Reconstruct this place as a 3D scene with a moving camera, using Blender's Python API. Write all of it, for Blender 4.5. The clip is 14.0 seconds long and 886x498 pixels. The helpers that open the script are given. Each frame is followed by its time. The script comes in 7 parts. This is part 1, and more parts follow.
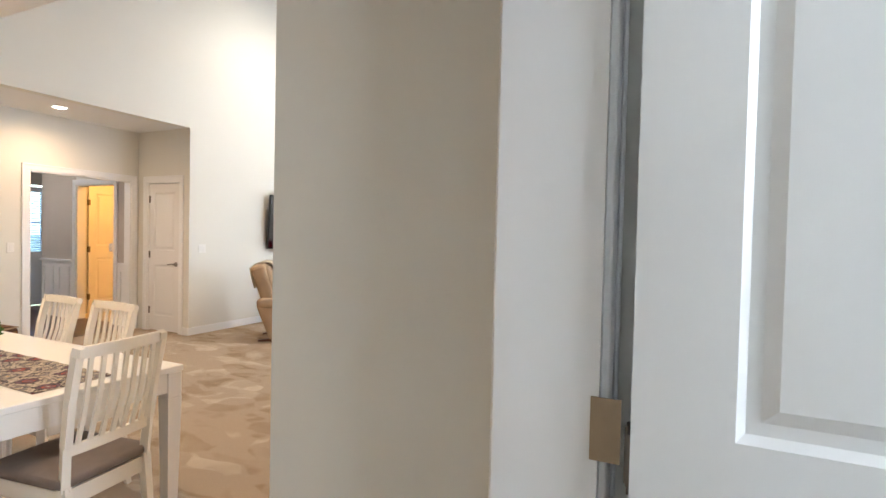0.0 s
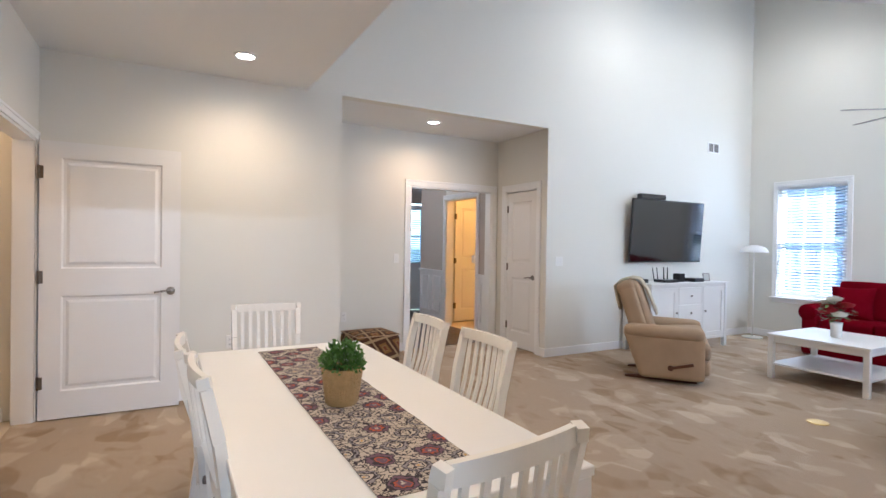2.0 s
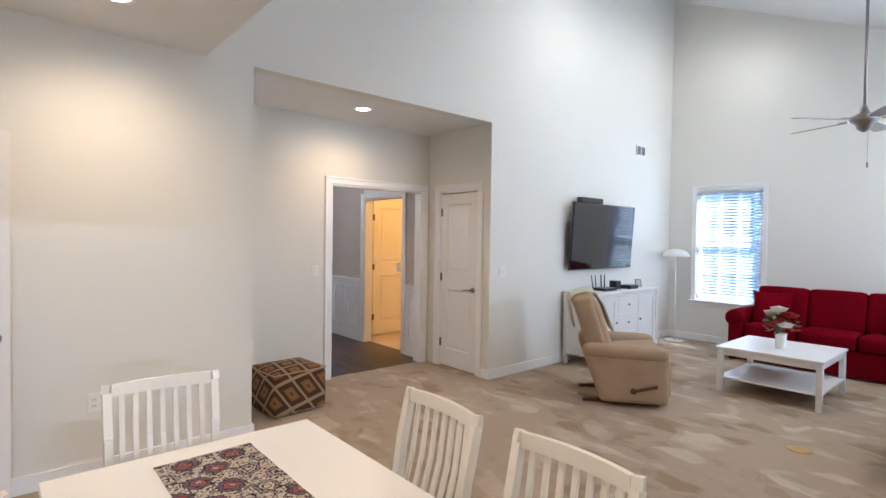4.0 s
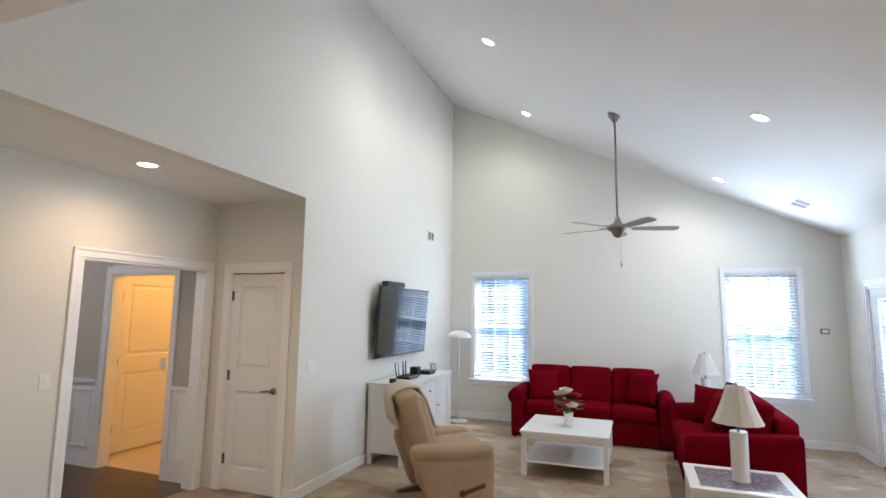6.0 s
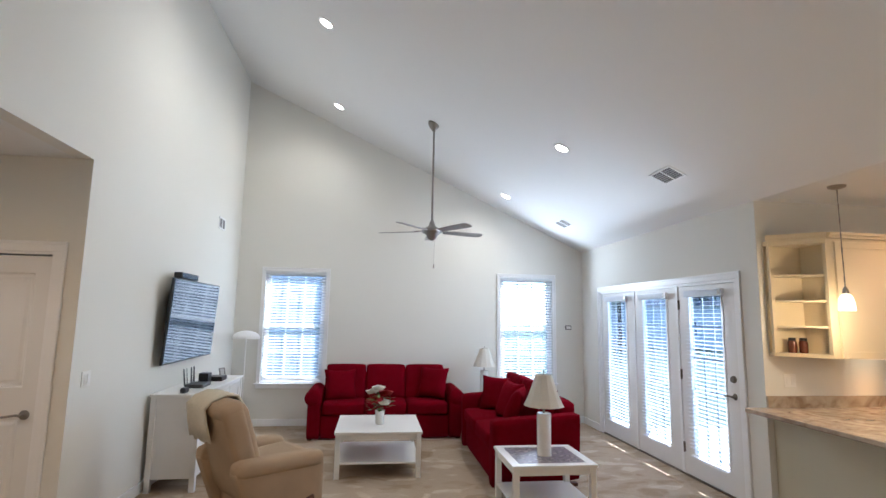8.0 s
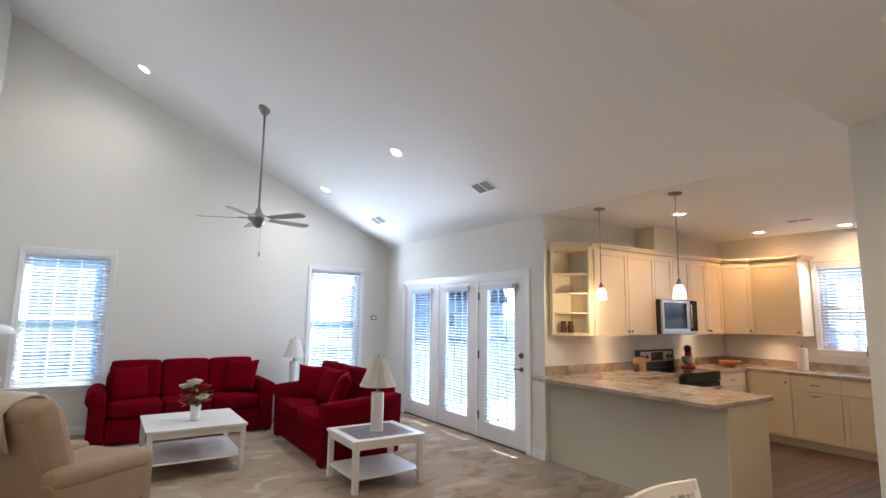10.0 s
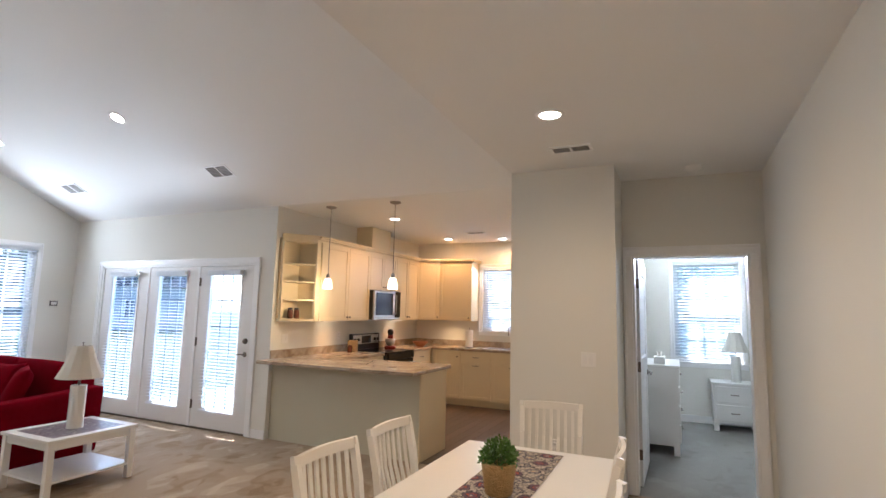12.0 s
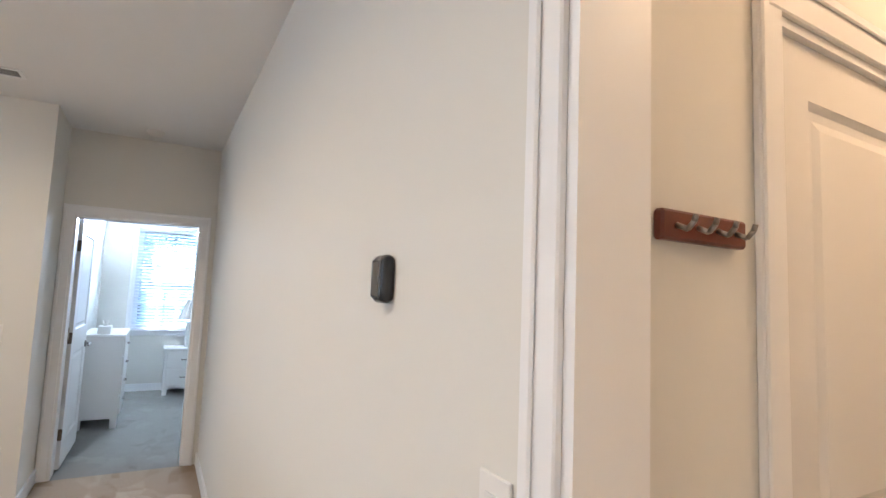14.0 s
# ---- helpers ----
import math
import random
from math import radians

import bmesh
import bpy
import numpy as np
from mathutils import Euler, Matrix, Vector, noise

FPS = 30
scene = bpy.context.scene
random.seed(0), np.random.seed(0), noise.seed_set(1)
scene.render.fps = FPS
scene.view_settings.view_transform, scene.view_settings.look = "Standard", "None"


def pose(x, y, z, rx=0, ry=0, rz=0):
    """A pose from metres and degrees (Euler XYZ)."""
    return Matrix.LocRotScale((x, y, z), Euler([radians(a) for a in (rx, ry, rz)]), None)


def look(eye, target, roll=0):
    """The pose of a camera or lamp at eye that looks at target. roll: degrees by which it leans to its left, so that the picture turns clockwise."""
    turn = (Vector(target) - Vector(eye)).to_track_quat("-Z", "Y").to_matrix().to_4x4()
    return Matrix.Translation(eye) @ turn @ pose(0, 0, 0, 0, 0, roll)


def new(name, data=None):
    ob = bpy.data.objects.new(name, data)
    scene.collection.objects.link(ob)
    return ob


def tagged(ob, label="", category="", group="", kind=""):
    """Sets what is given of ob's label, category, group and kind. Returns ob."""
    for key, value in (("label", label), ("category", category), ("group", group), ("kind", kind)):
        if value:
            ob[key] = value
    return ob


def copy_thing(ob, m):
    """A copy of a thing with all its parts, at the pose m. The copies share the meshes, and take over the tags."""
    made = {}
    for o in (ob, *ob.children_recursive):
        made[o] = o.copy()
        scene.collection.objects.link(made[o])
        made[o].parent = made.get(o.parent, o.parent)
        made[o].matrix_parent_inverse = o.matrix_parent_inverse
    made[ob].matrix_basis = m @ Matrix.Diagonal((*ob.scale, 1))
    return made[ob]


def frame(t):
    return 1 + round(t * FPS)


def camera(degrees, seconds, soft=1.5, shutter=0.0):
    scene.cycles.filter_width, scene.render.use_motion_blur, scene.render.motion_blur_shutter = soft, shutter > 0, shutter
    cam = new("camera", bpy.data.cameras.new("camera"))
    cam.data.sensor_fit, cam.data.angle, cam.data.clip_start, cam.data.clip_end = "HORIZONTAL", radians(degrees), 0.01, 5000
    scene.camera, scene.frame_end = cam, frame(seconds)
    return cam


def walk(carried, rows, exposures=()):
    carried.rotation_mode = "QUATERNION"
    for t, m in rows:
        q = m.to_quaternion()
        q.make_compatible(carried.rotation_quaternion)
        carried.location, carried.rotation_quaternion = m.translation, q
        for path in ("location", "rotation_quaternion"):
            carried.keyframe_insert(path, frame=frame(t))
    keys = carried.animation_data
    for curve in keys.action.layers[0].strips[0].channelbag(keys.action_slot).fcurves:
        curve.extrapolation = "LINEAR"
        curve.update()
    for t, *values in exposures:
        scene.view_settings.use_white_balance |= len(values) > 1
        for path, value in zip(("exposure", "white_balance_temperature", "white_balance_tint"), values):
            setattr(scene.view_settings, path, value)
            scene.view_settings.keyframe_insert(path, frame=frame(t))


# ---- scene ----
cam = camera(82.2, 14.0)
EXPOSURES = [(0.0, 4.40, 5950, 8), (0.5, 4.47, 5600, 8), (1.5, 4.03, 5150, 8), (4.5, 3.99, 5250, 7), (5.5, 3.90, 5400, 6), (7.5, 3.74, 5450, 7), (8.5, 3.69, 5450, 7), (11.0, 3.72, 5550, 9), (12.5, 3.84, 5750, 9), (14.0, 4.18, 5100, 7)]
PATH = [
    (0, (-0.618, 0.661, 1.385), (-1.468, 2.471, 1.337), 1.3),
    (0.5, (-0.913, 0.901, 1.318), (-2.096, 2.513, 1.288), 0.7),
    (1, (-1.182, 1.095, 1.322), (-2.720, 2.373, 1.297), 0.6),
    (1.5, (-1.473, 1.213, 1.339), (-3.183, 2.251, 1.321), 0.7),
    (2, (-1.758, 1.302, 1.338), (-3.513, 2.26, 1.318), 0.9),
    (4.5, (-2.982, 1.369, 1.552), (-4.305, 2.869, 1.525), 0.9),
    (5, (-3.209, 1.345, 1.602), (-4.287, 3.03, 1.623), 0.9),
    (5.5, (-3.398, 1.37, 1.67), (-4.263, 3.167, 1.811), 0.7),
    (6, (-3.611, 1.345, 1.68), (-4.312, 3.202, 1.927), 0.8),
    (6.5, (-3.823, 1.319, 1.674), (-4.353, 3.229, 1.941), 0.8),
    (7, (-4.009, 1.365, 1.658), (-4.338, 3.319, 1.926), 0.7),
    (7.5, (-4.184, 1.384, 1.664), (-4.259, 3.365, 1.929), 0.9),
    (8, (-4.431, 1.392, 1.646), (-4.171, 3.357, 1.909), 1.0),
    (8.5, (-4.616, 1.429, 1.637), (-4.072, 3.336, 1.895), 0.9),
    (11, (-5.515, 1.2, 1.541), (-4.11, 2.601, 1.794), 1.0),
    (11.5, (-5.642, 1.182, 1.541), (-4.045, 2.36, 1.789), 1.2),
    (12, (-5.73, 1.162, 1.524), (-3.924, 1.986, 1.764), 1.3),
    (12.5, (-5.769, 1.11, 1.525), (-3.823, 1.517, 1.744), 1.5),
    (13, (-5.752, 1.057, 1.530), (-3.763, 1.0, 1.728), 1.6),
    (13.5, (-5.809, 1.003, 1.543), (-3.891, 0.464, 1.715), 1.7),
    (14, (-5.829, 0.879, 1.52), (-4.088, -0.088, 1.703), 2.3),
]
walk(cam, [(t, look(eye, target, roll)) for t, eye, target, roll in PATH], EXPOSURES)
SKY, SKYW = 0.12, 2.3


# ---- light ----
world = bpy.data.worlds.new("world")
scene.world = world
world.use_nodes = True
wn = world.node_tree
sky = wn.nodes.new("ShaderNodeTexSky")
sky.sky_type, sky.sun_disc = "NISHITA", False
SUN_EL, SUN_AZ = 42.0, math.atan2(0.6, 0.8)
sky.sun_elevation, sky.sun_rotation = radians(SUN_EL), SUN_AZ
wn.links.new(sky.outputs[0], wn.nodes["Background"].inputs[0])
wn.nodes["Background"].inputs[1].default_value = SKY
sun = new("sun", bpy.data.lights.new("sun", "SUN"))
sun.data.energy, sun.data.angle, sun.data.color = 2.2, radians(0.5), (1.0, 0.95, 0.88)
_d = Vector((math.sin(SUN_AZ) * math.cos(radians(SUN_EL)), math.cos(SUN_AZ) * math.cos(radians(SUN_EL)), math.sin(radians(SUN_EL))))
sun.matrix_world = look(_d * 40, (0, 0, 0))


def window_light(name, centre, aim, w, h, watts, color=(0.90, 0.945, 1.0)):
    """The sky's light that comes in at a window's opening."""
    lamp = new(name, bpy.data.lights.new(name, "AREA"))
    lamp.data.shape, lamp.data.size, lamp.data.size_y, lamp.data.energy, lamp.data.color = "RECTANGLE", w, h, watts, color
    lamp.data.spread = radians(150)
    lamp.matrix_world = look(centre, Vector(centre) + Vector(aim))
    return lamp


def bulb(name, at, watts, color, r=0.05, spot=0, aim=(0, 0, -1)):
    lamp = new(name, bpy.data.lights.new(name, "SPOT" if spot else "POINT"))
    lamp.data.energy, lamp.data.color, lamp.data.shadow_soft_size = watts, color, r
    if spot:
        lamp.data.spot_size, lamp.data.spot_blend = radians(spot), 1.0
    lamp.matrix_world = look(at, Vector(at) + Vector(aim))
    return lamp


WARM, AMBER = (1.0, 0.78, 0.54), (1.0, 0.44, 0.09)


# ---- materials ----
def mat(name, color, rough=0.5, metal=0.0, vary=0.06, scale=3.0, bump=0.0, bscale=60.0, emit=0.0, spec=0.5, tint=None, grain=0.0, gscale=120.0):
    m = bpy.data.materials.new(name)
    m.use_nodes = True
    nt = m.node_tree
    b = nt.nodes["Principled BSDF"]
    b.inputs["Roughness"].default_value, b.inputs["Metallic"].default_value = rough, metal
    b.inputs["Specular IOR Level"].default_value = spec
    tc = nt.nodes.new("ShaderNodeTexCoord")
    n1 = nt.nodes.new("ShaderNodeTexNoise")
    n1.inputs["Scale"].default_value, n1.inputs["Detail"].default_value = scale, 5
    nt.links.new(tc.outputs["Object"], n1.inputs["Vector"])
    ramp = nt.nodes.new("ShaderNodeMix")
    ramp.data_type = "RGBA"
    c2 = tint or tuple(c * (1 - vary) for c in color)
    ramp.inputs["A"].default_value, ramp.inputs["B"].default_value = (*[min(1, c * (1 + vary * 0.3)) for c in color], 1), (*c2, 1)
    nt.links.new(n1.outputs["Fac"], ramp.inputs["Factor"])
    out = ramp.outputs["Result"]
    if grain:
        n2 = nt.nodes.new("ShaderNodeTexNoise")
        n2.inputs["Scale"].default_value, n2.inputs["Detail"].default_value = gscale, 3
        nt.links.new(tc.outputs["Object"], n2.inputs["Vector"])
        mx = nt.nodes.new("ShaderNodeMix")
        mx.data_type, mx.blend_type = "RGBA", "MULTIPLY"
        mr = nt.nodes.new("ShaderNodeMapRange")
        mr.inputs["From Min"].default_value, mr.inputs["From Max"].default_value = 0.3, 0.7
        mr.inputs["To Min"].default_value, mr.inputs["To Max"].default_value = 1 - grain, 1.0
        nt.links.new(n2.outputs["Fac"], mr.inputs["Value"])
        nt.links.new(out, mx.inputs["A"])
        nt.links.new(mr.outputs["Result"], mx.inputs["B"])
        mx.inputs["Factor"].default_value = 1
        out = mx.outputs["Result"]
    nt.links.new(out, b.inputs["Base Color"])
    if bump:
        n3 = nt.nodes.new("ShaderNodeTexNoise")
        n3.inputs["Scale"].default_value, n3.inputs["Detail"].default_value = bscale, 4
        nt.links.new(tc.outputs["Object"], n3.inputs["Vector"])
        bp = nt.nodes.new("ShaderNodeBump")
        bp.inputs["Strength"].default_value, bp.inputs["Distance"].default_value = bump, 0.01
        nt.links.new(n3.outputs["Fac"], bp.inputs["Height"])
        nt.links.new(bp.outputs["Normal"], b.inputs["Normal"])
    if emit:
        b.inputs["Emission Color"].default_value, b.inputs["Emission Strength"].default_value = (*color, 1), emit
    return m


M_WALL = mat("wall_paint", (0.76, 0.745, 0.69), 0.85, vary=0.03, scale=0.8, bump=0.035, bscale=220)
M_CEIL = mat("ceiling_paint", (0.81, 0.81, 0.80), 0.9, vary=0.03, scale=0.7, bump=0.10, bscale=160)
M_TAUPE = mat("taupe_wall_paint", (0.50, 0.44, 0.385), 0.85, vary=0.04, scale=0.8, bump=0.035, bscale=220)
M_TRIM = mat("trim_paint", (0.87, 0.87, 0.87), 0.35, vary=0.03, scale=2)
M_DOOR = mat("door_paint", (0.80, 0.79, 0.775), 0.4, vary=0.03, scale=2)
M_GLOSSDOOR = mat("glossy_door_paint", (0.80, 0.79, 0.775), 0.14, vary=0.03, scale=2)
M_BLIND = mat("blind_slat", (0.84, 0.85, 0.87), 0.5, vary=0.02)


def let_light_through(m, share, color):
    """Thin stuff that glows when it is lit from behind."""
    nt = m.node_tree
    t, mx = nt.nodes.new("ShaderNodeBsdfTranslucent"), nt.nodes.new("ShaderNodeMixShader")
    t.inputs["Color"].default_value = (*color, 1)
    mx.inputs[0].default_value = share
    out = nt.nodes["Material Output"].inputs["Surface"]
    nt.links.new(nt.nodes["Principled BSDF"].outputs[0], mx.inputs[1])
    nt.links.new(t.outputs[0], mx.inputs[2])
    nt.links.new(mx.outputs[0], out)


let_light_through(M_BLIND, 0.5, (0.85, 0.87, 0.9))
M_NICKEL = mat("brushed_nickel", (0.32, 0.30, 0.28), 0.3, 1.0, vary=0.15, scale=40)
M_BRONZE = mat("dark_hinge_metal", (0.20, 0.17, 0.14), 0.4, 1.0, vary=0.2, scale=40)
M_BLACK = mat("black_plastic", (0.012, 0.012, 0.014), 0.35, vary=0.2, scale=20)
M_SCREEN = mat("tv_screen", (0.006, 0.006, 0.008), 0.07, vary=0.0, spec=1.0)
M_SCREEN.node_tree.nodes["Principled BSDF"].inputs["IOR"].default_value = 1.6
M_WHITE = mat("white_lacquer", (0.80, 0.79, 0.77), 0.3, vary=0.03, scale=4)
M_CHAIR = mat("chair_paint", (0.80, 0.77, 0.71), 0.35, vary=0.04, scale=5)
M_SEAT = mat("seat_fabric", (0.22, 0.18, 0.16), 0.95, vary=0.2, scale=20, bump=0.4, bscale=500)
M_RED = mat("red_sofa_fabric", (0.175, 0.0012, 0.009), 1.0, vary=0.35, scale=5, bump=0.5, bscale=450, spec=0.03)
M_TAN = mat("tan_microsuede", (0.41, 0.295, 0.19), 0.9, vary=0.25, scale=5, bump=0.3, bscale=300, spec=0.2)
M_THROW = mat("cream_throw", (0.62, 0.55, 0.42), 0.95, vary=0.15, scale=30, bump=0.6, bscale=200, spec=0.2)
M_WOOD = mat("dark_stained_wood", (0.10, 0.035, 0.018), 0.4, vary=0.4, scale=12)
M_CAB = mat("cream_cabinet_paint", (0.71, 0.61, 0.42), 0.4, vary=0.05, scale=3)
M_PEN = mat("peninsula_paint", (0.58, 0.55, 0.43), 0.7, vary=0.04, scale=2)
M_STEEL = mat("stainless_steel", (0.55, 0.54, 0.52), 0.28, 1.0, vary=0.1, scale=20)
M_GLASSTOP = mat("black_glass", (0.008, 0.008, 0.009), 0.08, vary=0.0)
M_SHADE = mat("lamp_shade_linen", (0.82, 0.79, 0.73), 0.8, vary=0.05, scale=30, bump=0.2, bscale=300)
M_CERAMIC = mat("white_ceramic", (0.80, 0.79, 0.76), 0.15, vary=0.02)
M_GLOW = mat("lit_can_lens", (1.0, 0.87, 0.70), 0.5, vary=0, emit=3.0)
M_PGLOW = mat("lit_pendant_glass", (1.0, 0.70, 0.40), 0.4, vary=0, emit=0.35)
M_GREEN = mat("leaf_green", (0.09, 0.20, 0.03), 0.5, vary=0.5, scale=60)
M_DGREEN = mat("dark_leaf", (0.07, 0.115, 0.05), 0.5, vary=0.5, scale=30)
M_BASKET = mat("woven_basket", (0.50, 0.32, 0.13), 0.8, vary=0.4, scale=50, bump=1.0, bscale=130)
M_WROSE = mat("white_petals", (0.82, 0.78, 0.70), 0.6, vary=0.1, scale=40)
M_RROSE = mat("red_petals", (0.38, 0.01, 0.02), 0.6, vary=0.3, scale=40)
M_PLATE = mat("switch_plate", (0.82, 0.81, 0.78), 0.4, vary=0.02)
M_VENT = mat("vent_slots", (0.16, 0.15, 0.15), 0.6, vary=0.2)
M_BRASS = mat("brass_cover", (0.62, 0.42, 0.14), 0.35, 1.0, vary=0.1, scale=30)
M_TILE = mat("beige_floor_tile", (0.60, 0.50, 0.36), 0.5, vary=0.1, scale=4)
M_SIDING = mat("grey_siding", (0.52, 0.51, 0.49), 0.8, vary=0.1, scale=2)
M_HTRIM = mat("house_trim", (0.78, 0.79, 0.80), 0.6, vary=0.05)
M_ROOF = mat("roof_shingle", (0.10, 0.10, 0.11), 0.95, vary=0.3, scale=10)
M_HGLASS = mat("dark_window_glass", (0.12, 0.15, 0.19), 0.08, vary=0.1)
M_GRASS = mat("lawn_grass", (0.11, 0.13, 0.055), 0.95, vary=0.4, scale=0.6, grain=0.4, gscale=30)
M_DECK = mat("deck_boards", (0.36, 0.34, 0.31), 0.8, vary=0.2, scale=5)
M_BARK = mat("tree_bark", (0.12, 0.08, 0.05), 0.95, vary=0.4, scale=10)
M_ROAD = mat("asphalt", (0.06, 0.06, 0.06), 0.95, vary=0.2, scale=5)
M_DARKLAMP = mat("thermostat_black", (0.02, 0.02, 0.022), 0.2, vary=0.1)
M_HOOKWOOD = mat("red_brown_wood", (0.16, 0.035, 0.02), 0.35, vary=0.4, scale=25)
M_JAR = mat("brown_jar", (0.14, 0.04, 0.02), 0.2, vary=0.4, scale=40)
M_PAPER = mat("paper_towel", (0.80, 0.77, 0.72), 0.9, vary=0.04, bump=0.3, bscale=200)
M_REDPL = mat("red_plastic", (0.22, 0.015, 0.01), 0.3, vary=0.1)
M_KNIFE = mat("light_wood_block", (0.52, 0.33, 0.14), 0.5, vary=0.3, scale=30)
M_TERRACOTTA = mat("terracotta_bowl", (0.45, 0.16, 0.06), 0.4, vary=0.2, scale=30)
M_LENS = mat("added_strip_glow", (1.0, 0.78, 0.50), 0.5, vary=0, emit=0.5)


def glass_material():
    m = bpy.data.materials.new("window_glass")
    m.use_nodes = True
    nt = m.node_tree
    nt.nodes.remove(nt.nodes["Principled BSDF"])
    t, g, lw, f, mx = (nt.nodes.new("ShaderNode" + k) for k in ("BsdfTransparent", "BsdfGlossy", "LayerWeight", "Math", "MixShader"))
    g.inputs["Roughness"].default_value = 0.02
    t.inputs["Color"].default_value = (0.58, 0.65, 0.74, 1)    # bluish tint dims the daylit view; the lower brightness is put into the glass colour
    lw.inputs["Blend"].default_value = 0.5
    f.operation = "POWER"
    f.inputs[1].default_value = 4.0
    nt.links.new(lw.outputs["Facing"], f.inputs[0])
    nt.links.new(f.outputs[0], mx.inputs[0])
    nt.links.new(t.outputs[0], mx.inputs[1])
    nt.links.new(g.outputs[0], mx.inputs[2])
    nt.links.new(mx.outputs[0], nt.nodes["Material Output"].inputs["Surface"])
    return m


M_GLASS = glass_material()
let_light_through(M_SHADE, 0.3, (0.82, 0.78, 0.70))


def nodes_of(m):
    return m.node_tree, m.node_tree.nodes["Principled BSDF"]


def carpet_material(name, base, light, dark):
    """Cut pile with the crossing strokes that a vacuum cleaner leaves."""
    m = bpy.data.materials.new(name)
    m.use_nodes = True
    nt, b = nodes_of(m)
    b.inputs["Roughness"].default_value = 1.0
    b.inputs["Specular IOR Level"].default_value = 0.1
    tc = nt.nodes.new("ShaderNodeTexCoord")

    def noise(scale, detail, distortion=0.0):
        n = nt.nodes.new("ShaderNodeTexNoise")
        n.inputs["Scale"].default_value, n.inputs["Detail"].default_value, n.inputs["Distortion"].default_value = scale, detail, distortion
        nt.links.new(tc.outputs["Object"], n.inputs["Vector"])
        return n

    def mixed(kind, factor, a, c):
        n = nt.nodes.new("ShaderNodeMix")
        n.data_type, n.blend_type = "RGBA", kind
        for key, v in (("Factor", factor), ("A", a), ("B", c)):
            if isinstance(v, (int, float)):
                n.inputs[key].default_value = v
            else:
                nt.links.new(v, n.inputs[key])
        return n.outputs["Result"]

    warped = mixed("LINEAR_LIGHT", 0.10, tc.outputs["Object"], noise(2.0, 4).outputs["Color"])

    def strokes(turn, scale, long):
        mp, vo = nt.nodes.new("ShaderNodeMapping"), nt.nodes.new("ShaderNodeTexVoronoi")
        mp.inputs["Rotation"].default_value = (0, 0, radians(turn))
        mp.inputs["Scale"].default_value = (1.0, long, 1.0)
        vo.feature = "SMOOTH_F1"
        vo.inputs["Smoothness"].default_value = 0.16
        vo.inputs["Scale"].default_value = scale
        nt.links.new(warped, mp.inputs["Vector"])
        nt.links.new(mp.outputs[0], vo.inputs["Vector"])
        return vo.outputs["Color"]

    step = nt.nodes.new("ShaderNodeMapRange")
    step.inputs["From Min"].default_value, step.inputs["From Max"].default_value = 0.46, 0.54
    nt.links.new(noise(1.3, 2, 0.8).outputs["Fac"], step.inputs["Value"])
    both = mixed("MIX", step.outputs[0], strokes(70, 2.8, 2.0), strokes(-25, 3.1, 1.8))
    both = mixed("MIX", 0.30, both, strokes(20, 3.8, 1.5))
    sep = nt.nodes.new("ShaderNodeSeparateColor")
    nt.links.new(both, sep.inputs[0])
    both = mixed("MIX", 0.30, sep.outputs[0], noise(5.0, 6, 0.6).outputs["Fac"])
    cr = nt.nodes.new("ShaderNodeValToRGB")
    cr.color_ramp.elements[0].position, cr.color_ramp.elements[0].color = 0.22, (*dark, 1)
    cr.color_ramp.elements[1].position, cr.color_ramp.elements[1].color = 0.80, (*light, 1)
    for pos in (0.40, 0.60):
        cr.color_ramp.elements.new(pos).color = (*base, 1)
    nt.links.new(both, cr.inputs[0])
    fine = noise(260, 2)
    nt.links.new(mixed("OVERLAY", 0.45, cr.outputs[0], fine.outputs["Fac"]), b.inputs["Base Color"])
    bp = nt.nodes.new("ShaderNodeBump")
    bp.inputs["Strength"].default_value, bp.inputs["Distance"].default_value = 0.7, 0.01
    nt.links.new(fine.outputs["Fac"], bp.inputs["Height"])
    nt.links.new(bp.outputs["Normal"], b.inputs["Normal"])
    return m


M_CARPET = carpet_material("beige_carpet", (0.43, 0.34, 0.25), (0.56, 0.47, 0.365), (0.32, 0.235, 0.155))
M_GREYCARPET = carpet_material("grey_carpet", (0.30, 0.29, 0.265), (0.34, 0.33, 0.30), (0.25, 0.24, 0.22))


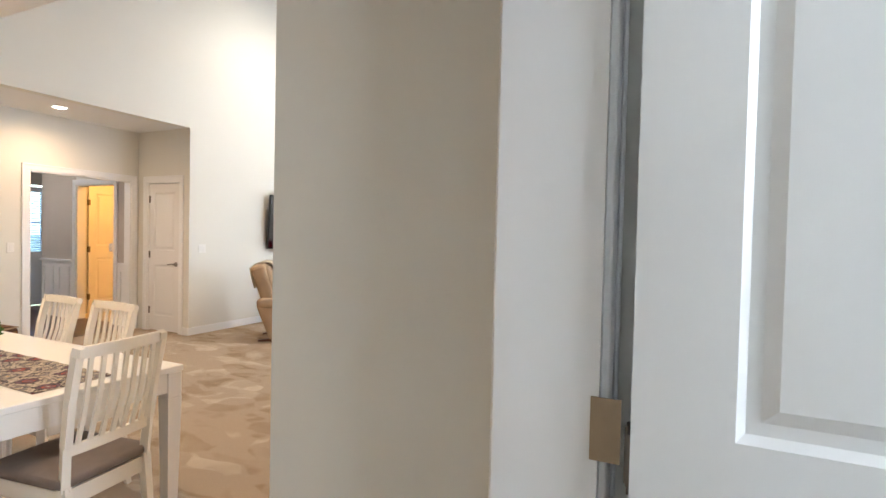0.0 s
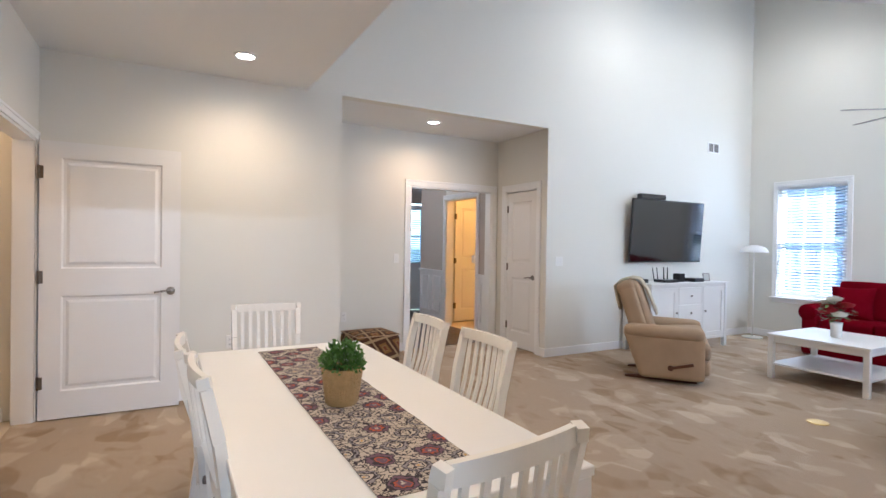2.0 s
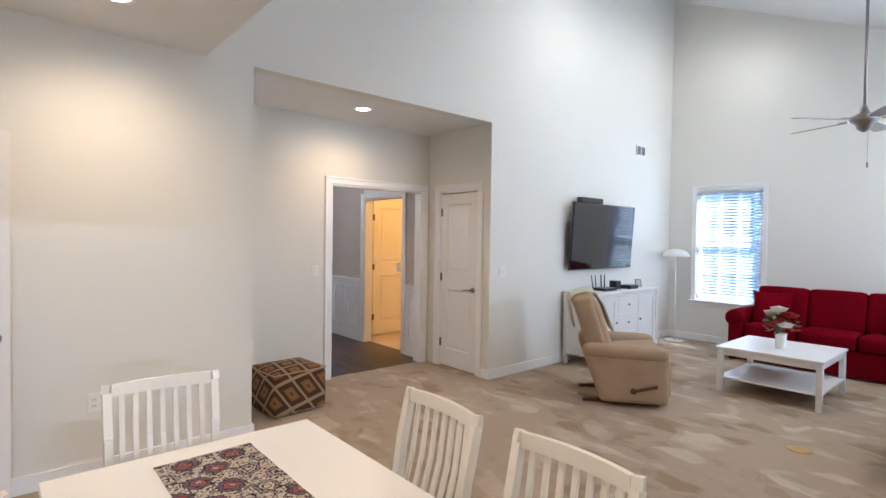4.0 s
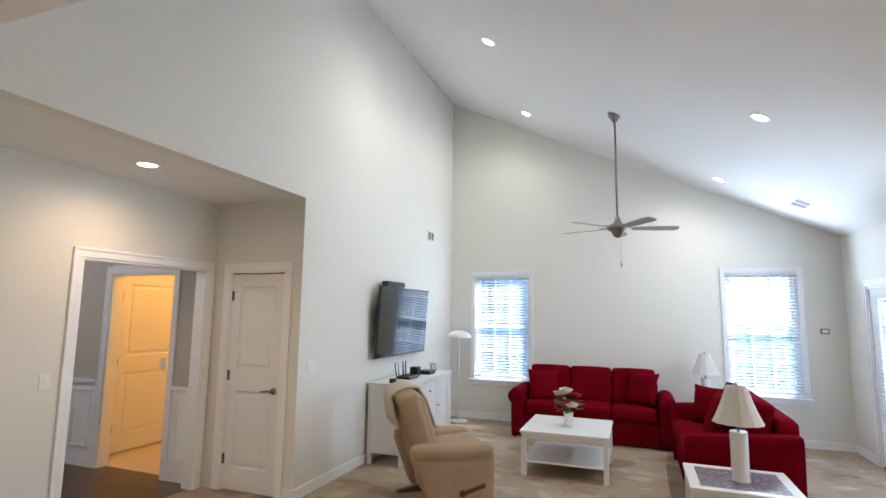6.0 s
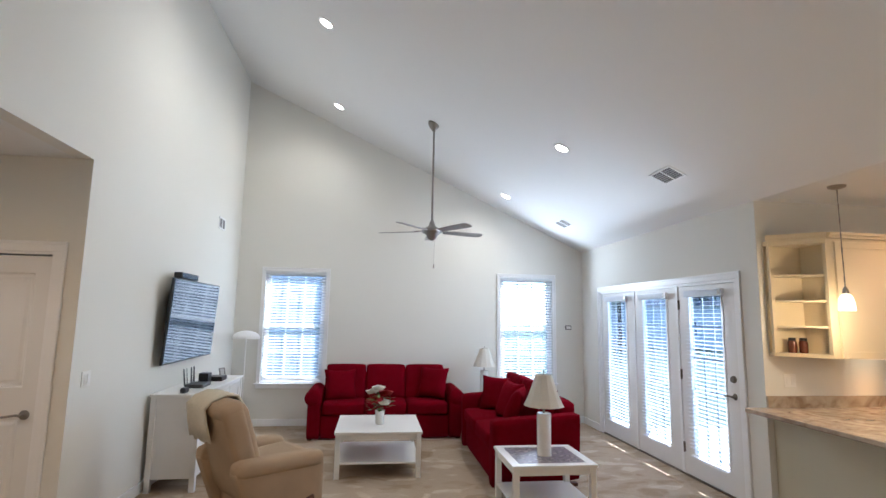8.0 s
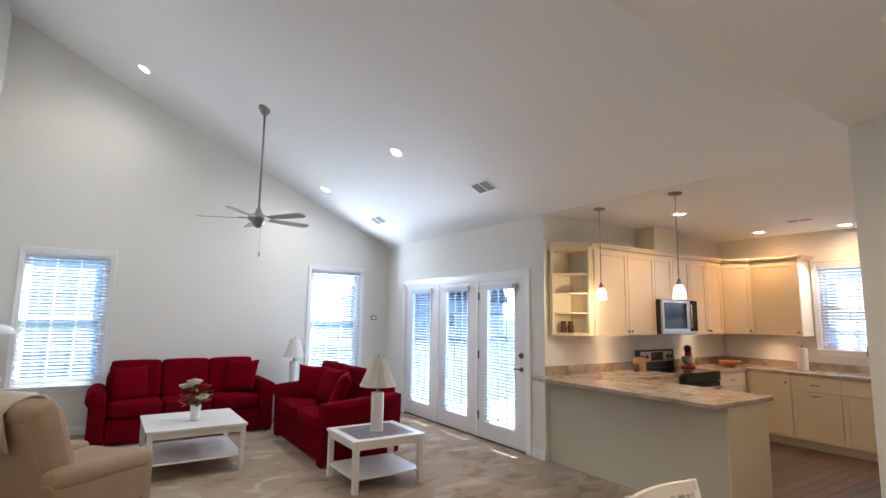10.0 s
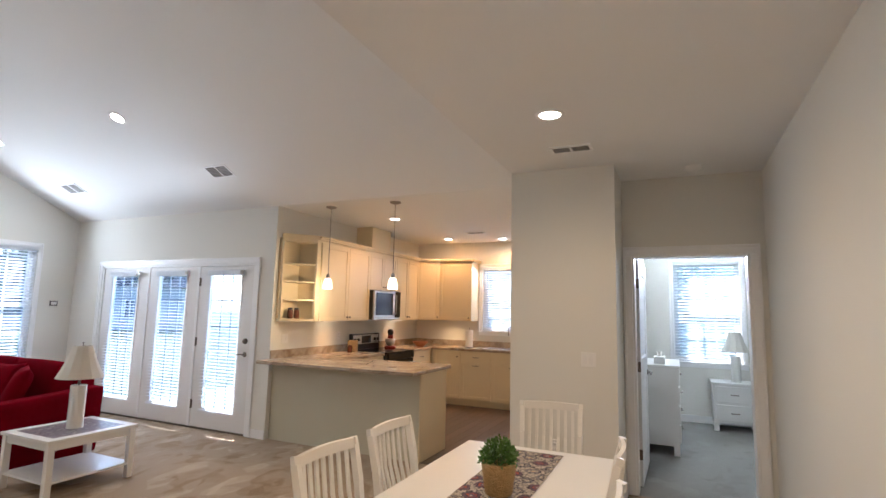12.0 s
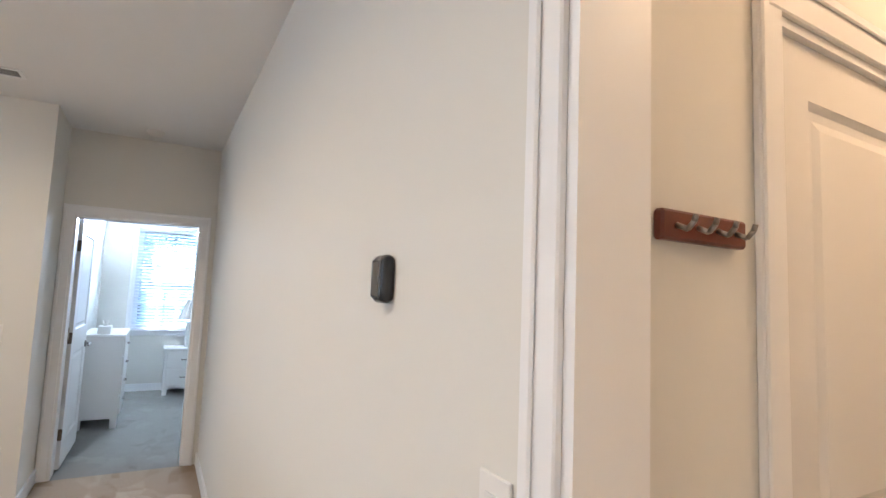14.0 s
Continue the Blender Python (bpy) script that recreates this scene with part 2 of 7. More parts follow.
def plank_material(name, a, b2, rough=0.35):
    m = bpy.data.materials.new(name)
    m.use_nodes = True
    nt, b = nodes_of(m)
    b.inputs["Roughness"].default_value = rough
    tc, oi = nt.nodes.new("ShaderNodeTexCoord"), nt.nodes.new("ShaderNodeObjectInfo")
    geo = nt.nodes.new("ShaderNodeNewGeometry")
    mp = nt.nodes.new("ShaderNodeMapping")
    mp.inputs["Scale"].default_value = (2.0, 14.0, 2.0)
    nt.links.new(tc.outputs["Object"], mp.inputs["Vector"])
    nz = nt.nodes.new("ShaderNodeTexNoise")
    nz.inputs["Scale"].default_value, nz.inputs["Detail"].default_value = 3.0, 6
    nt.links.new(mp.outputs[0], nz.inputs["Vector"])
    s = nt.nodes.new("ShaderNodeMath")
    s.operation = "ADD"
    nt.links.new(oi.outputs["Random"], s.inputs[0])
    nt.links.new(geo.outputs["Random Per Island"], s.inputs[1])
    f = nt.nodes.new("ShaderNodeMath")
    f.operation = "FRACT"
    nt.links.new(s.outputs[0], f.inputs[0])
    t = nt.nodes.new("ShaderNodeMath")
    t.operation = "MULTIPLY_ADD"
    t.inputs[1].default_value = 0.5
    nt.links.new(f.outputs[0], t.inputs[0])
    h = nt.nodes.new("ShaderNodeMath")
    h.operation = "MULTIPLY"
    h.inputs[1].default_value = 0.5
    nt.links.new(nz.outputs["Fac"], h.inputs[0])
    nt.links.new(h.outputs[0], t.inputs[2])
    mx = nt.nodes.new("ShaderNodeMix")
    mx.data_type = "RGBA"
    mx.inputs["A"].default_value, mx.inputs["B"].default_value = (*a, 1), (*b2, 1)
    nt.links.new(t.outputs[0], mx.inputs["Factor"])
    nt.links.new(mx.outputs["Result"], b.inputs["Base Color"])
    return m


M_PLANK = plank_material("dark_wood_plank", (0.028, 0.015, 0.011), (0.10, 0.055, 0.036))
M_KPLANK = plank_material("kitchen_wood_plank", (0.045, 0.024, 0.015), (0.15, 0.092, 0.062))


def ramped(name, kind, scale, stops, rough, stretch=(1, 1, 1), warp=0.0, bump=0.0):
    """A printed or stone pattern: a texture through a stepped ramp."""
    m = bpy.data.materials.new(name)
    m.use_nodes = True
    nt, b = nodes_of(m)
    b.inputs["Roughness"].default_value = rough
    tc, mp = nt.nodes.new("ShaderNodeTexCoord"), nt.nodes.new("ShaderNodeMapping")
    mp.inputs["Scale"].default_value = stretch
    nt.links.new(tc.outputs["Object"], mp.inputs["Vector"])
    src = mp.outputs[0]
    if warp:
        nz, ad = nt.nodes.new("ShaderNodeTexNoise"), nt.nodes.new("ShaderNodeMix")
        nz.inputs["Scale"].default_value = scale * 0.6
        ad.data_type, ad.blend_type = "RGBA", "LINEAR_LIGHT"
        ad.inputs["Factor"].default_value = warp
        nt.links.new(src, nz.inputs["Vector"])
        nt.links.new(src, ad.inputs["A"])
        nt.links.new(nz.outputs["Color"], ad.inputs["B"])
        src = ad.outputs["Result"]
    tx = nt.nodes.new("ShaderNodeTexVoronoi" if kind == "voronoi" else "ShaderNodeTexNoise")
    tx.inputs["Scale"].default_value = scale
    if kind == "noise":
        tx.inputs["Detail"].default_value = 8
    nt.links.new(src, tx.inputs["Vector"])
    cr = nt.nodes.new("ShaderNodeValToRGB")
    els = cr.color_ramp.elements
    for k, (pos, col) in enumerate(stops):
        e = els[k] if k < 2 else els.new(pos)
        e.position, e.color = pos, (*col, 1)
    nt.links.new(tx.outputs["Distance" if kind == "voronoi" else "Fac"], cr.inputs[0])
    nt.links.new(cr.outputs[0], b.inputs["Base Color"])
    if bump:
        bp = nt.nodes.new("ShaderNodeBump")
        bp.inputs["Strength"].default_value, bp.inputs["Distance"].default_value = bump, 0.005
        nt.links.new(tx.outputs["Distance" if kind == "voronoi" else "Fac"], bp.inputs["Height"])
        nt.links.new(bp.outputs["Normal"], b.inputs["Normal"])
    return m


M_COUNTER = ramped("marbled_counter", "noise", 7.0, [(0.3, (0.27, 0.19, 0.13)), (0.7, (0.52, 0.44, 0.34)), (0.5, (0.41, 0.33, 0.25))], 0.22, warp=0.3)


def runner_material():
    """Floral print: rows of round medallions in plum, rust and black on a cream ground, with fine dark scrolls between."""
    m = bpy.data.materials.new("floral_runner")
    m.use_nodes = True
    nt, b = nodes_of(m)
    b.inputs["Roughness"].default_value = 0.95
    tc, mp = nt.nodes.new("ShaderNodeTexCoord"), nt.nodes.new("ShaderNodeMapping")
    mp.inputs["Rotation"].default_value = (0, 0, radians(45))
    mp.inputs["Scale"].default_value = (1, 1, 0)
    nt.links.new(tc.outputs["Object"], mp.inputs["Vector"])

    def tex(kind, scale):
        n = nt.nodes.new("ShaderNodeTex" + kind)
        n.inputs["Scale"].default_value = scale
        nt.links.new(mp.outputs[0], n.inputs["Vector"])
        return n

    def op(kind, a, c, d=0.0):
        n = nt.nodes.new("ShaderNodeMath")
        n.operation = kind
        for k, v in enumerate((a, c, d)):
            if isinstance(v, (int, float)):
                n.inputs[k].default_value = v
            else:
                nt.links.new(v, n.inputs[k])
        return n.outputs[0]

    def bands(value, stops):
        n = nt.nodes.new("ShaderNodeValToRGB")
        n.color_ramp.interpolation = "CONSTANT"
        for k, (pos, col) in enumerate(stops):
            e = n.color_ramp.elements[k] if k < 2 else n.color_ramp.elements.new(pos)
            e.position, e.color = pos, (*col, 1)
        nt.links.new(value, n.inputs[0])
        return n.outputs[0]

    def pick(factor, a, c):
        n = nt.nodes.new("ShaderNodeMix")
        n.data_type = "RGBA"
        nt.links.new(factor, n.inputs["Factor"])
        nt.links.new(a, n.inputs["A"])
        nt.links.new(c, n.inputs["B"])
        return n.outputs["Result"]

    cells, petals, scroll = tex("Voronoi", 9.5), tex("Voronoi", 62.0), tex("Noise", 46.0)
    cells.inputs["Randomness"].default_value = 0.0
    scroll.inputs["Detail"].default_value = 2.0
    d = op("MULTIPLY_ADD", petals.outputs["Distance"], 0.17, cells.outputs["Distance"])
    cream, black, plum, rust, grey = (0.45, 0.39, 0.32), (0.025, 0.02, 0.03), (0.13, 0.07, 0.10), (0.36, 0.07, 0.035), (0.24, 0.22, 0.23)
    one = bands(d, [(0.0, rust), (0.09, cream), (0.14, plum), (0.24, rust), (0.29, black), (0.35, plum), (0.44, black), (0.49, cream)])
    two = bands(d, [(0.0, (0.48, 0.27, 0.06)), (0.10, cream), (0.18, black), (0.24, cream), (0.31, black), (0.37, grey), (0.43, black), (0.47, cream)])
    sp = nt.nodes.new("ShaderNodeSeparateColor")
    nt.links.new(cells.outputs["Color"], sp.inputs[0])
    base = pick(op("GREATER_THAN", sp.outputs[0], 0.48), one, two)
    line = op("COMPARE", scroll.outputs["Fac"], 0.5, 0.035)
    outer = op("GREATER_THAN", d, 0.43)
    ink = nt.nodes.new("ShaderNodeRGB")
    ink.outputs[0].default_value = (*black, 1)
    nt.links.new(pick(op("MULTIPLY", line, outer), base, ink.outputs[0]), b.inputs["Base Color"])
    return m


def diamond_material(name, cell, stops, warp=0.0):
    """Nested diamonds, as woven on the ottoman: distance in the cell by |x|+|y|."""
    m = bpy.data.materials.new(name)
    m.use_nodes = True
    nt, b = nodes_of(m)
    b.inputs["Roughness"].default_value = 0.95
    tc, sx = nt.nodes.new("ShaderNodeTexCoord"), nt.nodes.new("ShaderNodeSeparateXYZ")
    nt.links.new(tc.outputs["Object"], sx.inputs[0])

    def op(kind, a, c=None, d=None):
        n = nt.nodes.new("ShaderNodeMath")
        n.operation = kind
        for i, v in enumerate((a, c, d)):
            if v is None:
                continue
            if isinstance(v, (int, float)):
                n.inputs[i].default_value = v
            else:
                nt.links.new(v, n.inputs[i])
        return n.outputs[0]

    u = op("ADD", sx.outputs[0], op("MULTIPLY", sx.outputs[1], 1.0))
    v = op("ADD", sx.outputs[2], op("MULTIPLY", op("SUBTRACT", sx.outputs[1], sx.outputs[0]), 0.55))
    a = op("MULTIPLY", op("ADD", op("MULTIPLY", u, 0.8), v), 1 / cell)
    c = op("MULTIPLY", op("SUBTRACT", op("MULTIPLY", u, 0.8), v), 1 / cell)
    fa = op("ABSOLUTE", op("SUBTRACT", op("FRACT", a), 0.5))
    fc = op("ABSOLUTE", op("SUBTRACT", op("FRACT", c), 0.5))
    d = op("MAXIMUM", fa, fc)
    cr = nt.nodes.new("ShaderNodeValToRGB")
    cr.color_ramp.interpolation = "CONSTANT"
    for k, (pos, col) in enumerate(stops):
        e = cr.color_ramp.elements[k] if k < 2 else cr.color_ramp.elements.new(pos)
        e.position, e.color = pos, (*col, 1)
    nt.links.new(op("MULTIPLY", d, 2.0), cr.inputs[0])
    nt.links.new(cr.outputs[0], b.inputs["Base Color"])
    return m


M_RUNNER = runner_material()
M_OTTOMAN = diamond_material("ottoman_weave", 0.25, [(0.0, (0.15, 0.045, 0.02)), (0.20, (0.26, 0.17, 0.08)), (0.27, (0.20, 0.10, 0.03)), (0.50, (0.06, 0.024, 0.012)), (0.87, (0.31, 0.22, 0.12))])
M_TILETOP = ramped("patterned_table_tile", "voronoi", 17.0, [(0.0, (0.26, 0.15, 0.13)), (0.16, (0.50, 0.46, 0.42)), (0.30, (0.33, 0.29, 0.30)), (0.44, (0.06, 0.045, 0.055)), (0.60, (0.20, 0.17, 0.20))], 0.3, stretch=(1.0, 1.5, 0.0))


# ---- mesh tools ----
def mesh_of(name, bm, smooth=False):
    me = bpy.data.meshes.new(name)
    bmesh.ops.recalc_face_normals(bm, faces=bm.faces)
    bm.to_mesh(me)
    bm.free()
    if smooth:
        for p in me.polygons:
            p.use_smooth = True
    return me


def part(name, bm, material, parent=None, label="", smooth=False, kind=""):
    ob = new(name, mesh_of(name, bm, smooth))
    ob.data.materials.append(material)
    ob.parent = parent
    return tagged(ob, label, kind=kind)


def thing(name, label, category, m=None, group=""):
    ob = new(name)
    if m is not None:
        ob.matrix_world = m
    return tagged(ob, label, category, group)


def structure(name, bm, material, label=""):
    ob = part(name, bm, material)
    return tagged(ob, label, kind="structure")


def box(bm, x0, x1, y0, y1, z0, z1, bevel=0.0, m=None):
    vs = [bm.verts.new((x, y, z)) for z in (z0, z1) for y in (y0, y1) for x in (x0, x1)]
    fs = [bm.faces.new([vs[i] for i in q]) for q in ((0, 2, 3, 1), (4, 5, 7, 6), (0, 1, 5, 4), (2, 6, 7, 3), (0, 4, 6, 2), (1, 3, 7, 5))]
    if bevel:
        edges = list({e for f in fs for e in f.edges})
        r = bmesh.ops.bevel(bm, geom=edges, offset=bevel, segments=1, affect="EDGES")
        vs = list({v for f in r["faces"] for v in f.verts} | {v for v in vs if v.is_valid})
    if m is not None:
        for v in vs:
            v.co = m @ v.co
    return vs


def boxes(*dims, bevel=0.0):
    bm = bmesh.new()
    for d in dims:
        box(bm, *d, bevel=bevel)
    return bm


def bar(bm, p0, p1, w, d, w1=None, d1=None, up=(0, 0, 1)):
    """A tapered square bar from p0 to p1."""
    p0, p1 = Vector(p0), Vector(p1)
    ax = (p1 - p0).normalized()
    u = Vector(up).cross(ax)
    if u.length < 1e-3:
        u = Vector((1, 0, 0))
    u.normalize()
    v = ax.cross(u)
    w1, d1 = w if w1 is None else w1, d if d1 is None else d1
    ring = []
    for p, a, c in ((p0, w, d), (p1, w1, d1)):
        ring.append([bm.verts.new(p + u * sx * a / 2 + v * sy * c / 2) for sx, sy in ((-1, -1), (1, -1), (1, 1), (-1, 1))])
    bm.faces.new(ring[0][::-1])
    bm.faces.new(ring[1])
    for i in range(4):
        j = (i + 1) % 4
        bm.faces.new((ring[0][i], ring[0][j], ring[1][j], ring[1][i]))


def lathe(bm, profile, seg=24, m=None, cap=True):
    """Profile rows of (radius, z), turned round z."""
    rings = []
    for r, z in profile:
        ring = [bm.verts.new((r * math.cos(2 * math.pi * k / seg), r * math.sin(2 * math.pi * k / seg), z)) for k in range(seg)]
        rings.append(ring)
    for a, b2 in zip(rings, rings[1:]):
        for k in range(seg):
            j = (k + 1) % seg
            bm.faces.new((a[k], a[j], b2[j], b2[k]))
    if cap:
        bm.faces.new(rings[0][::-1])
        bm.faces.new(rings[-1])
    if m is not None:
        for ring in rings:
            for v in ring:
                v.co = m @ v.co


def tube(bm, points, r, seg=8):
    for a, c in zip(points, points[1:]):
        a, c = Vector(a), Vector(c)
        q = (c - a).to_track_quat("Z", "Y").to_matrix().to_4x4()
        lathe(bm, [(r, 0), (r, (c - a).length)], seg, Matrix.Translation(a) @ q)


def soft_box(bm, sx, sy, sz, r, m=None, n=6, bulge=0.0, pinch=0.0):
    """A stuffed box of full sizes sx, sy, sz with rounded edges."""
    half = Vector((sx, sy, sz)) / 2
    r = min(r, *half)
    seen = {}

    def vert(p):
        key = tuple(round(c, 5) for c in p)
        if key not in seen:
            q = Vector(p)
            inner = Vector([max(-(h - r), min(h - r, c * h)) for c, h in zip(q, half)])
            d = Vector([c * h for c, h in zip(q, half)]) - inner
            s = inner + (d.normalized() * r if d.length > 1e-9 else d)
            a = (1 - q.x ** 2) * (1 - q.y ** 2)
            b2 = (1 - q.x ** 2) * (1 - q.z ** 2)
            s.z *= 1 + bulge * a
            s.y *= 1 + bulge * 0.3 * b2
            k = 1 - pinch * (q.x * q.y) ** 2
            s.z *= k
            if m is not None:
                s = m @ s
            seen[key] = bm.verts.new(s)
        return seen[key]

    st = [math.sin((-1 + 2 * i / n) * math.pi / 2) * 0.35 + (-1 + 2 * i / n) * 0.65 for i in range(n + 1)]
    for ax in range(3):
        for sgn in (-1, 1):
            for i in range(n):
                for j in range(n):
                    q = []
                    for a, c in ((st[i], st[j]), (st[i + 1], st[j]), (st[i + 1], st[j + 1]), (st[i], st[j + 1])):
                        p = [0, 0, 0]
                        p[ax], p[(ax + 1) % 3], p[(ax + 2) % 3] = sgn, a, c
                        q.append(vert(p))
                    bm.faces.new(q if sgn > 0 else q[::-1])


def pierced(bm, axis, c0, c1, a0, a1, z0, z1, holes):
    """A wall slab between c0 and c1 across axis ('x' or 'y'), from a0 to a1 along it, with holes (a0, a1, z0, z1)."""
    cuts = sorted({a0, a1, *[h[0] for h in holes], *[h[1] for h in holes]})
    for s, e in zip(cuts, cuts[1:]):
        spans, z = [], z0
        for h in sorted((h for h in holes if h[0] <= s and h[1] >= e), key=lambda h: h[2]):
            if h[2] > z:
                spans.append((z, h[2]))
            z = h[3]
        if z < z1:
            spans.append((z, z1))
        for lo, hi in spans:
            if axis == "x":
                box(bm, c0, c1, s, e, lo, hi)
            else:
                box(bm, s, e, c0, c1, lo, hi)
    bmesh.ops.remove_doubles(bm, verts=bm.verts, dist=1e-5)


def poly(bm, pts, axis, c0, c1):
    """A flat outline (two coordinates a row) made thick along an axis."""
    def at(p, c):
        return (c, p[0], p[1]) if axis == "x" else (p[0], c, p[1]) if axis == "y" else (p[0], p[1], c)
    a, b2 = [bm.verts.new(at(p, c0)) for p in pts], [bm.verts.new(at(p, c1)) for p in pts]
    bm.faces.new(a)
    bm.faces.new(b2[::-1])
    for i in range(len(pts)):
        j = (i + 1) % len(pts)
        bm.faces.new((a[j], a[i], b2[i], b2[j]))



# ---- the shell of the house ----
XW, YN, YS, XE, H = -6.5, 9.42, 0.47, -1.04, 2.74    # west, north, near and east walls; flat ceiling
XP, YP0, YP1 = -1.495, 1.58, 2.443                    # pantry block beside the kitchen opening
XR, YC = -7.54, 5.30                                 # back and north side of the recess
PITCH = 0.47
VZ = lambda x: H + PITCH * (XE - x)                  # height of the sloped ceiling

bm = bmesh.new()
pierced(bm, "x", XW - 0.12, XW, YS - 0.12, YN + 0.12, 0, VZ(XW) + 0.05, [(2.77, YC, 0, H)])
structure("wall_west", bm, M_WALL)
bm = boxes((XR - 0.12, XW - 0.12, 2.65, 2.77, 0, H))
structure("wall_recess_south", bm, M_WALL)
bm = bmesh.new()
pierced(bm, "y", YC, YC + 0.12, -9.9, XW - 0.12, 0, H, [(-7.33, -6.68, 0, 2.05), (-8.98, -8.06, 0, 2.05)])
structure("wall_recess_north", bm, M_WALL)
structure("wall_entry_side", boxes((-9.9, -9.00, YC - 0.004, YC, 0.905, H), (-7.985, XR - 0.12, YC - 0.004, YC, 0.905, H)), M_TAUPE)
bm = bmesh.new()
pierced(bm, "x", XR - 0.12, XR, 2.77, YC, 0, H, [(3.98, 5.20, 0, 2.06)])
structure("wall_recess_back", bm, M_WALL)
structure("ceiling_recess", boxes((XR - 0.12, XW - 0.12, 2.65, YC + 0.12, H, H + 0.1)), M_CEIL)

W1, W2 = (-6.08, -5.18, 0.62, 2.29), (-2.42, -1.56, 0.62, 2.29)
bm = bmesh.new()
pierced(bm, "y", YN, YN + 0.12, XW, XE + 0.12, 0, H, [W1, W2])
poly(bm, [(XW, H), (XE, H), (XW, VZ(XW))], "y", YN, YN + 0.12)
structure("wall_north", bm, M_WALL)
FD = (5.80, 8.74, 0, 2.05)
bm = bmesh.new()
pierced(bm, "x", XE, XE + 0.12, YC + 0.21, YN, 0, H + 0.02, [FD])
structure("wall_east", bm, M_WALL)
structure("wall_kitchen_north", boxes((XE + 0.12, 2.82, 5.51, 5.63, 0, H)), M_WALL)
KW = (3.36, 4.22, 1.19, 2.29)
bm = bmesh.new()
pierced(bm, "x", 2.70, 2.82, YP1 - 0.12, 5.51, 0, H, [KW])
structure("wall_kitchen_east", bm, M_WALL)
structure("wall_kitchen_south", boxes((XP + 0.12, 2.70, YP1 - 0.12, YP1, 0, H)), M_WALL)
structure("wall_pantry_west", boxes((XP, XP + 0.12, YP0, YP1, 0, H)), M_WALL)
structure("wall_hall_north", boxes((XP + 0.12, 2.70, YP0, YP0 + 0.12, 0, H)), M_WALL)
XH = -0.90
bm = bmesh.new()
pierced(bm, "x", XH, XH + 0.17, YS, YP0, 0, H, [(0.585, 1.50, 0, 2.05)])
structure("wall_hall_end", bm, M_WALL)
bm = bmesh.new()
pierced(bm, "y", YS - 0.12, YS, XW, XH + 0.17, 0, H, [(-6.39, -5.387, 0, 2.05)])
structure("wall_near", bm, M_WALL)
# the vault, the low ceiling and what closes them
bm = bmesh.new()
poly(bm, [(XW - 0.12, VZ(XW - 0.12)), (XE, H), (XE, H + 0.15), (XW - 0.12, VZ(XW - 0.12) + 0.15)], "y", YP1 - 0.1, YN + 0.12)
structure("ceiling_vault", bm, M_CEIL)
structure("ceiling_dining", boxes((XW, XH, YS, YP1, H, H + 0.1)), M_CEIL)
bm = bmesh.new()
poly(bm, [(XW, H + 0.1), (XE, H + 0.1), (XE, H + 0.2), (XW, VZ(XW) + 0.1)], "y", YP1 - 0.1, YP1)
structure("wall_gable_south", bm, M_WALL)
structure("ceiling_kitchen", boxes((XE, 2.82, YP1, 5.63, H, H + 0.1)), M_CEIL)
structure("ceiling_pantry", boxes((XP, XE, YP1, YP1 + 0.004, H + 0.05, H + 0.06)), M_CEIL)

# bedroom, utility room, entry
BX = 2.70
BW = (0.30, 1.18, 0.86, 2.33)
bm = bmesh.new()
pierced(bm, "x", BX, BX + 0.12, -2.6, YP0 + 0.12, 0, H, [BW])
structure("wall_bedroom_east", bm, M_WALL)
structure("wall_bedroom_south", boxes((XH + 0.17, BX, -2.72, -2.6, 0, H)), M_WALL)
structure("wall_bedroom_west", boxes((XH, XH + 0.17, -2.6, YS - 0.12, 0, H)), M_WALL)
structure("ceiling_bedroom", boxes((XH, BX + 0.12, -2.72, YP0 + 0.12, H, H + 0.1)), M_CEIL)
UX = -5.35
bm = bmesh.new()
pierced(bm, "x", UX, UX + 0.12, -1.7, YS - 0.12, 0, H, [(-0.86, -0.05, 0, 2.05)])
structure("wall_utility_east", bm, M_WALL)
structure("wall_utility_south", boxes((XW - 0.12, UX + 0.12, -1.82, -1.7, 0, H)), M_WALL)
structure("wall_utility_west", boxes((XW - 0.12, XW, -1.7, YS - 0.12, 0, H)), M_WALL)
structure("ceiling_utility", boxes((XW - 0.12, UX + 0.12, -1.82, YS - 0.12, H, H + 0.1)), M_CEIL)
structure("wall_utility_closet", boxes((UX + 0.5, UX + 0.6, -1.7, YS - 0.12, 0, H)), M_WALL)
# entry hall west of the recess, the lit room behind its door
structure("wall_entry_west", boxes((-11.12, -11.0, 1.2, 5.02, 0, H), (-11.12, -11.0, 5.98, 8.0, 0, H), (-11.12, -11.0, 5.02, 5.98, 2.14, H)), M_TAUPE)
structure("wall_entry_south", boxes((-11.0, XR - 0.12, 1.2, 1.32, 0, H)), M_TAUPE)
structure("wall_entry_east", boxes((XR - 0.12, XR, 1.32, 2.65, 0, H)), M_TAUPE)
structure("wall_entry_north", boxes((-11.0, -9.9, 7.88, 8.0, 0, H)), M_TAUPE)
structure("wall_bath_west", boxes((-9.9, -9.78, YC + 0.12, 8.0, 0, H)), M_WALL)
structure("wall_bath_inner", boxes((-9.46, -9.34, YC + 0.12, 7.88, 0, H)), M_WALL)
structure("wall_bath_north", boxes((-9.78, XW - 0.12, 7.88, 8.0, 0, H)), M_WALL)
structure("wall_closet_back", boxes((-7.5, XW - 0.12, 6.0, 6.1, 0, H), (-7.6, -7.5, YC + 0.12, 6.1, 0, H)), M_WALL)
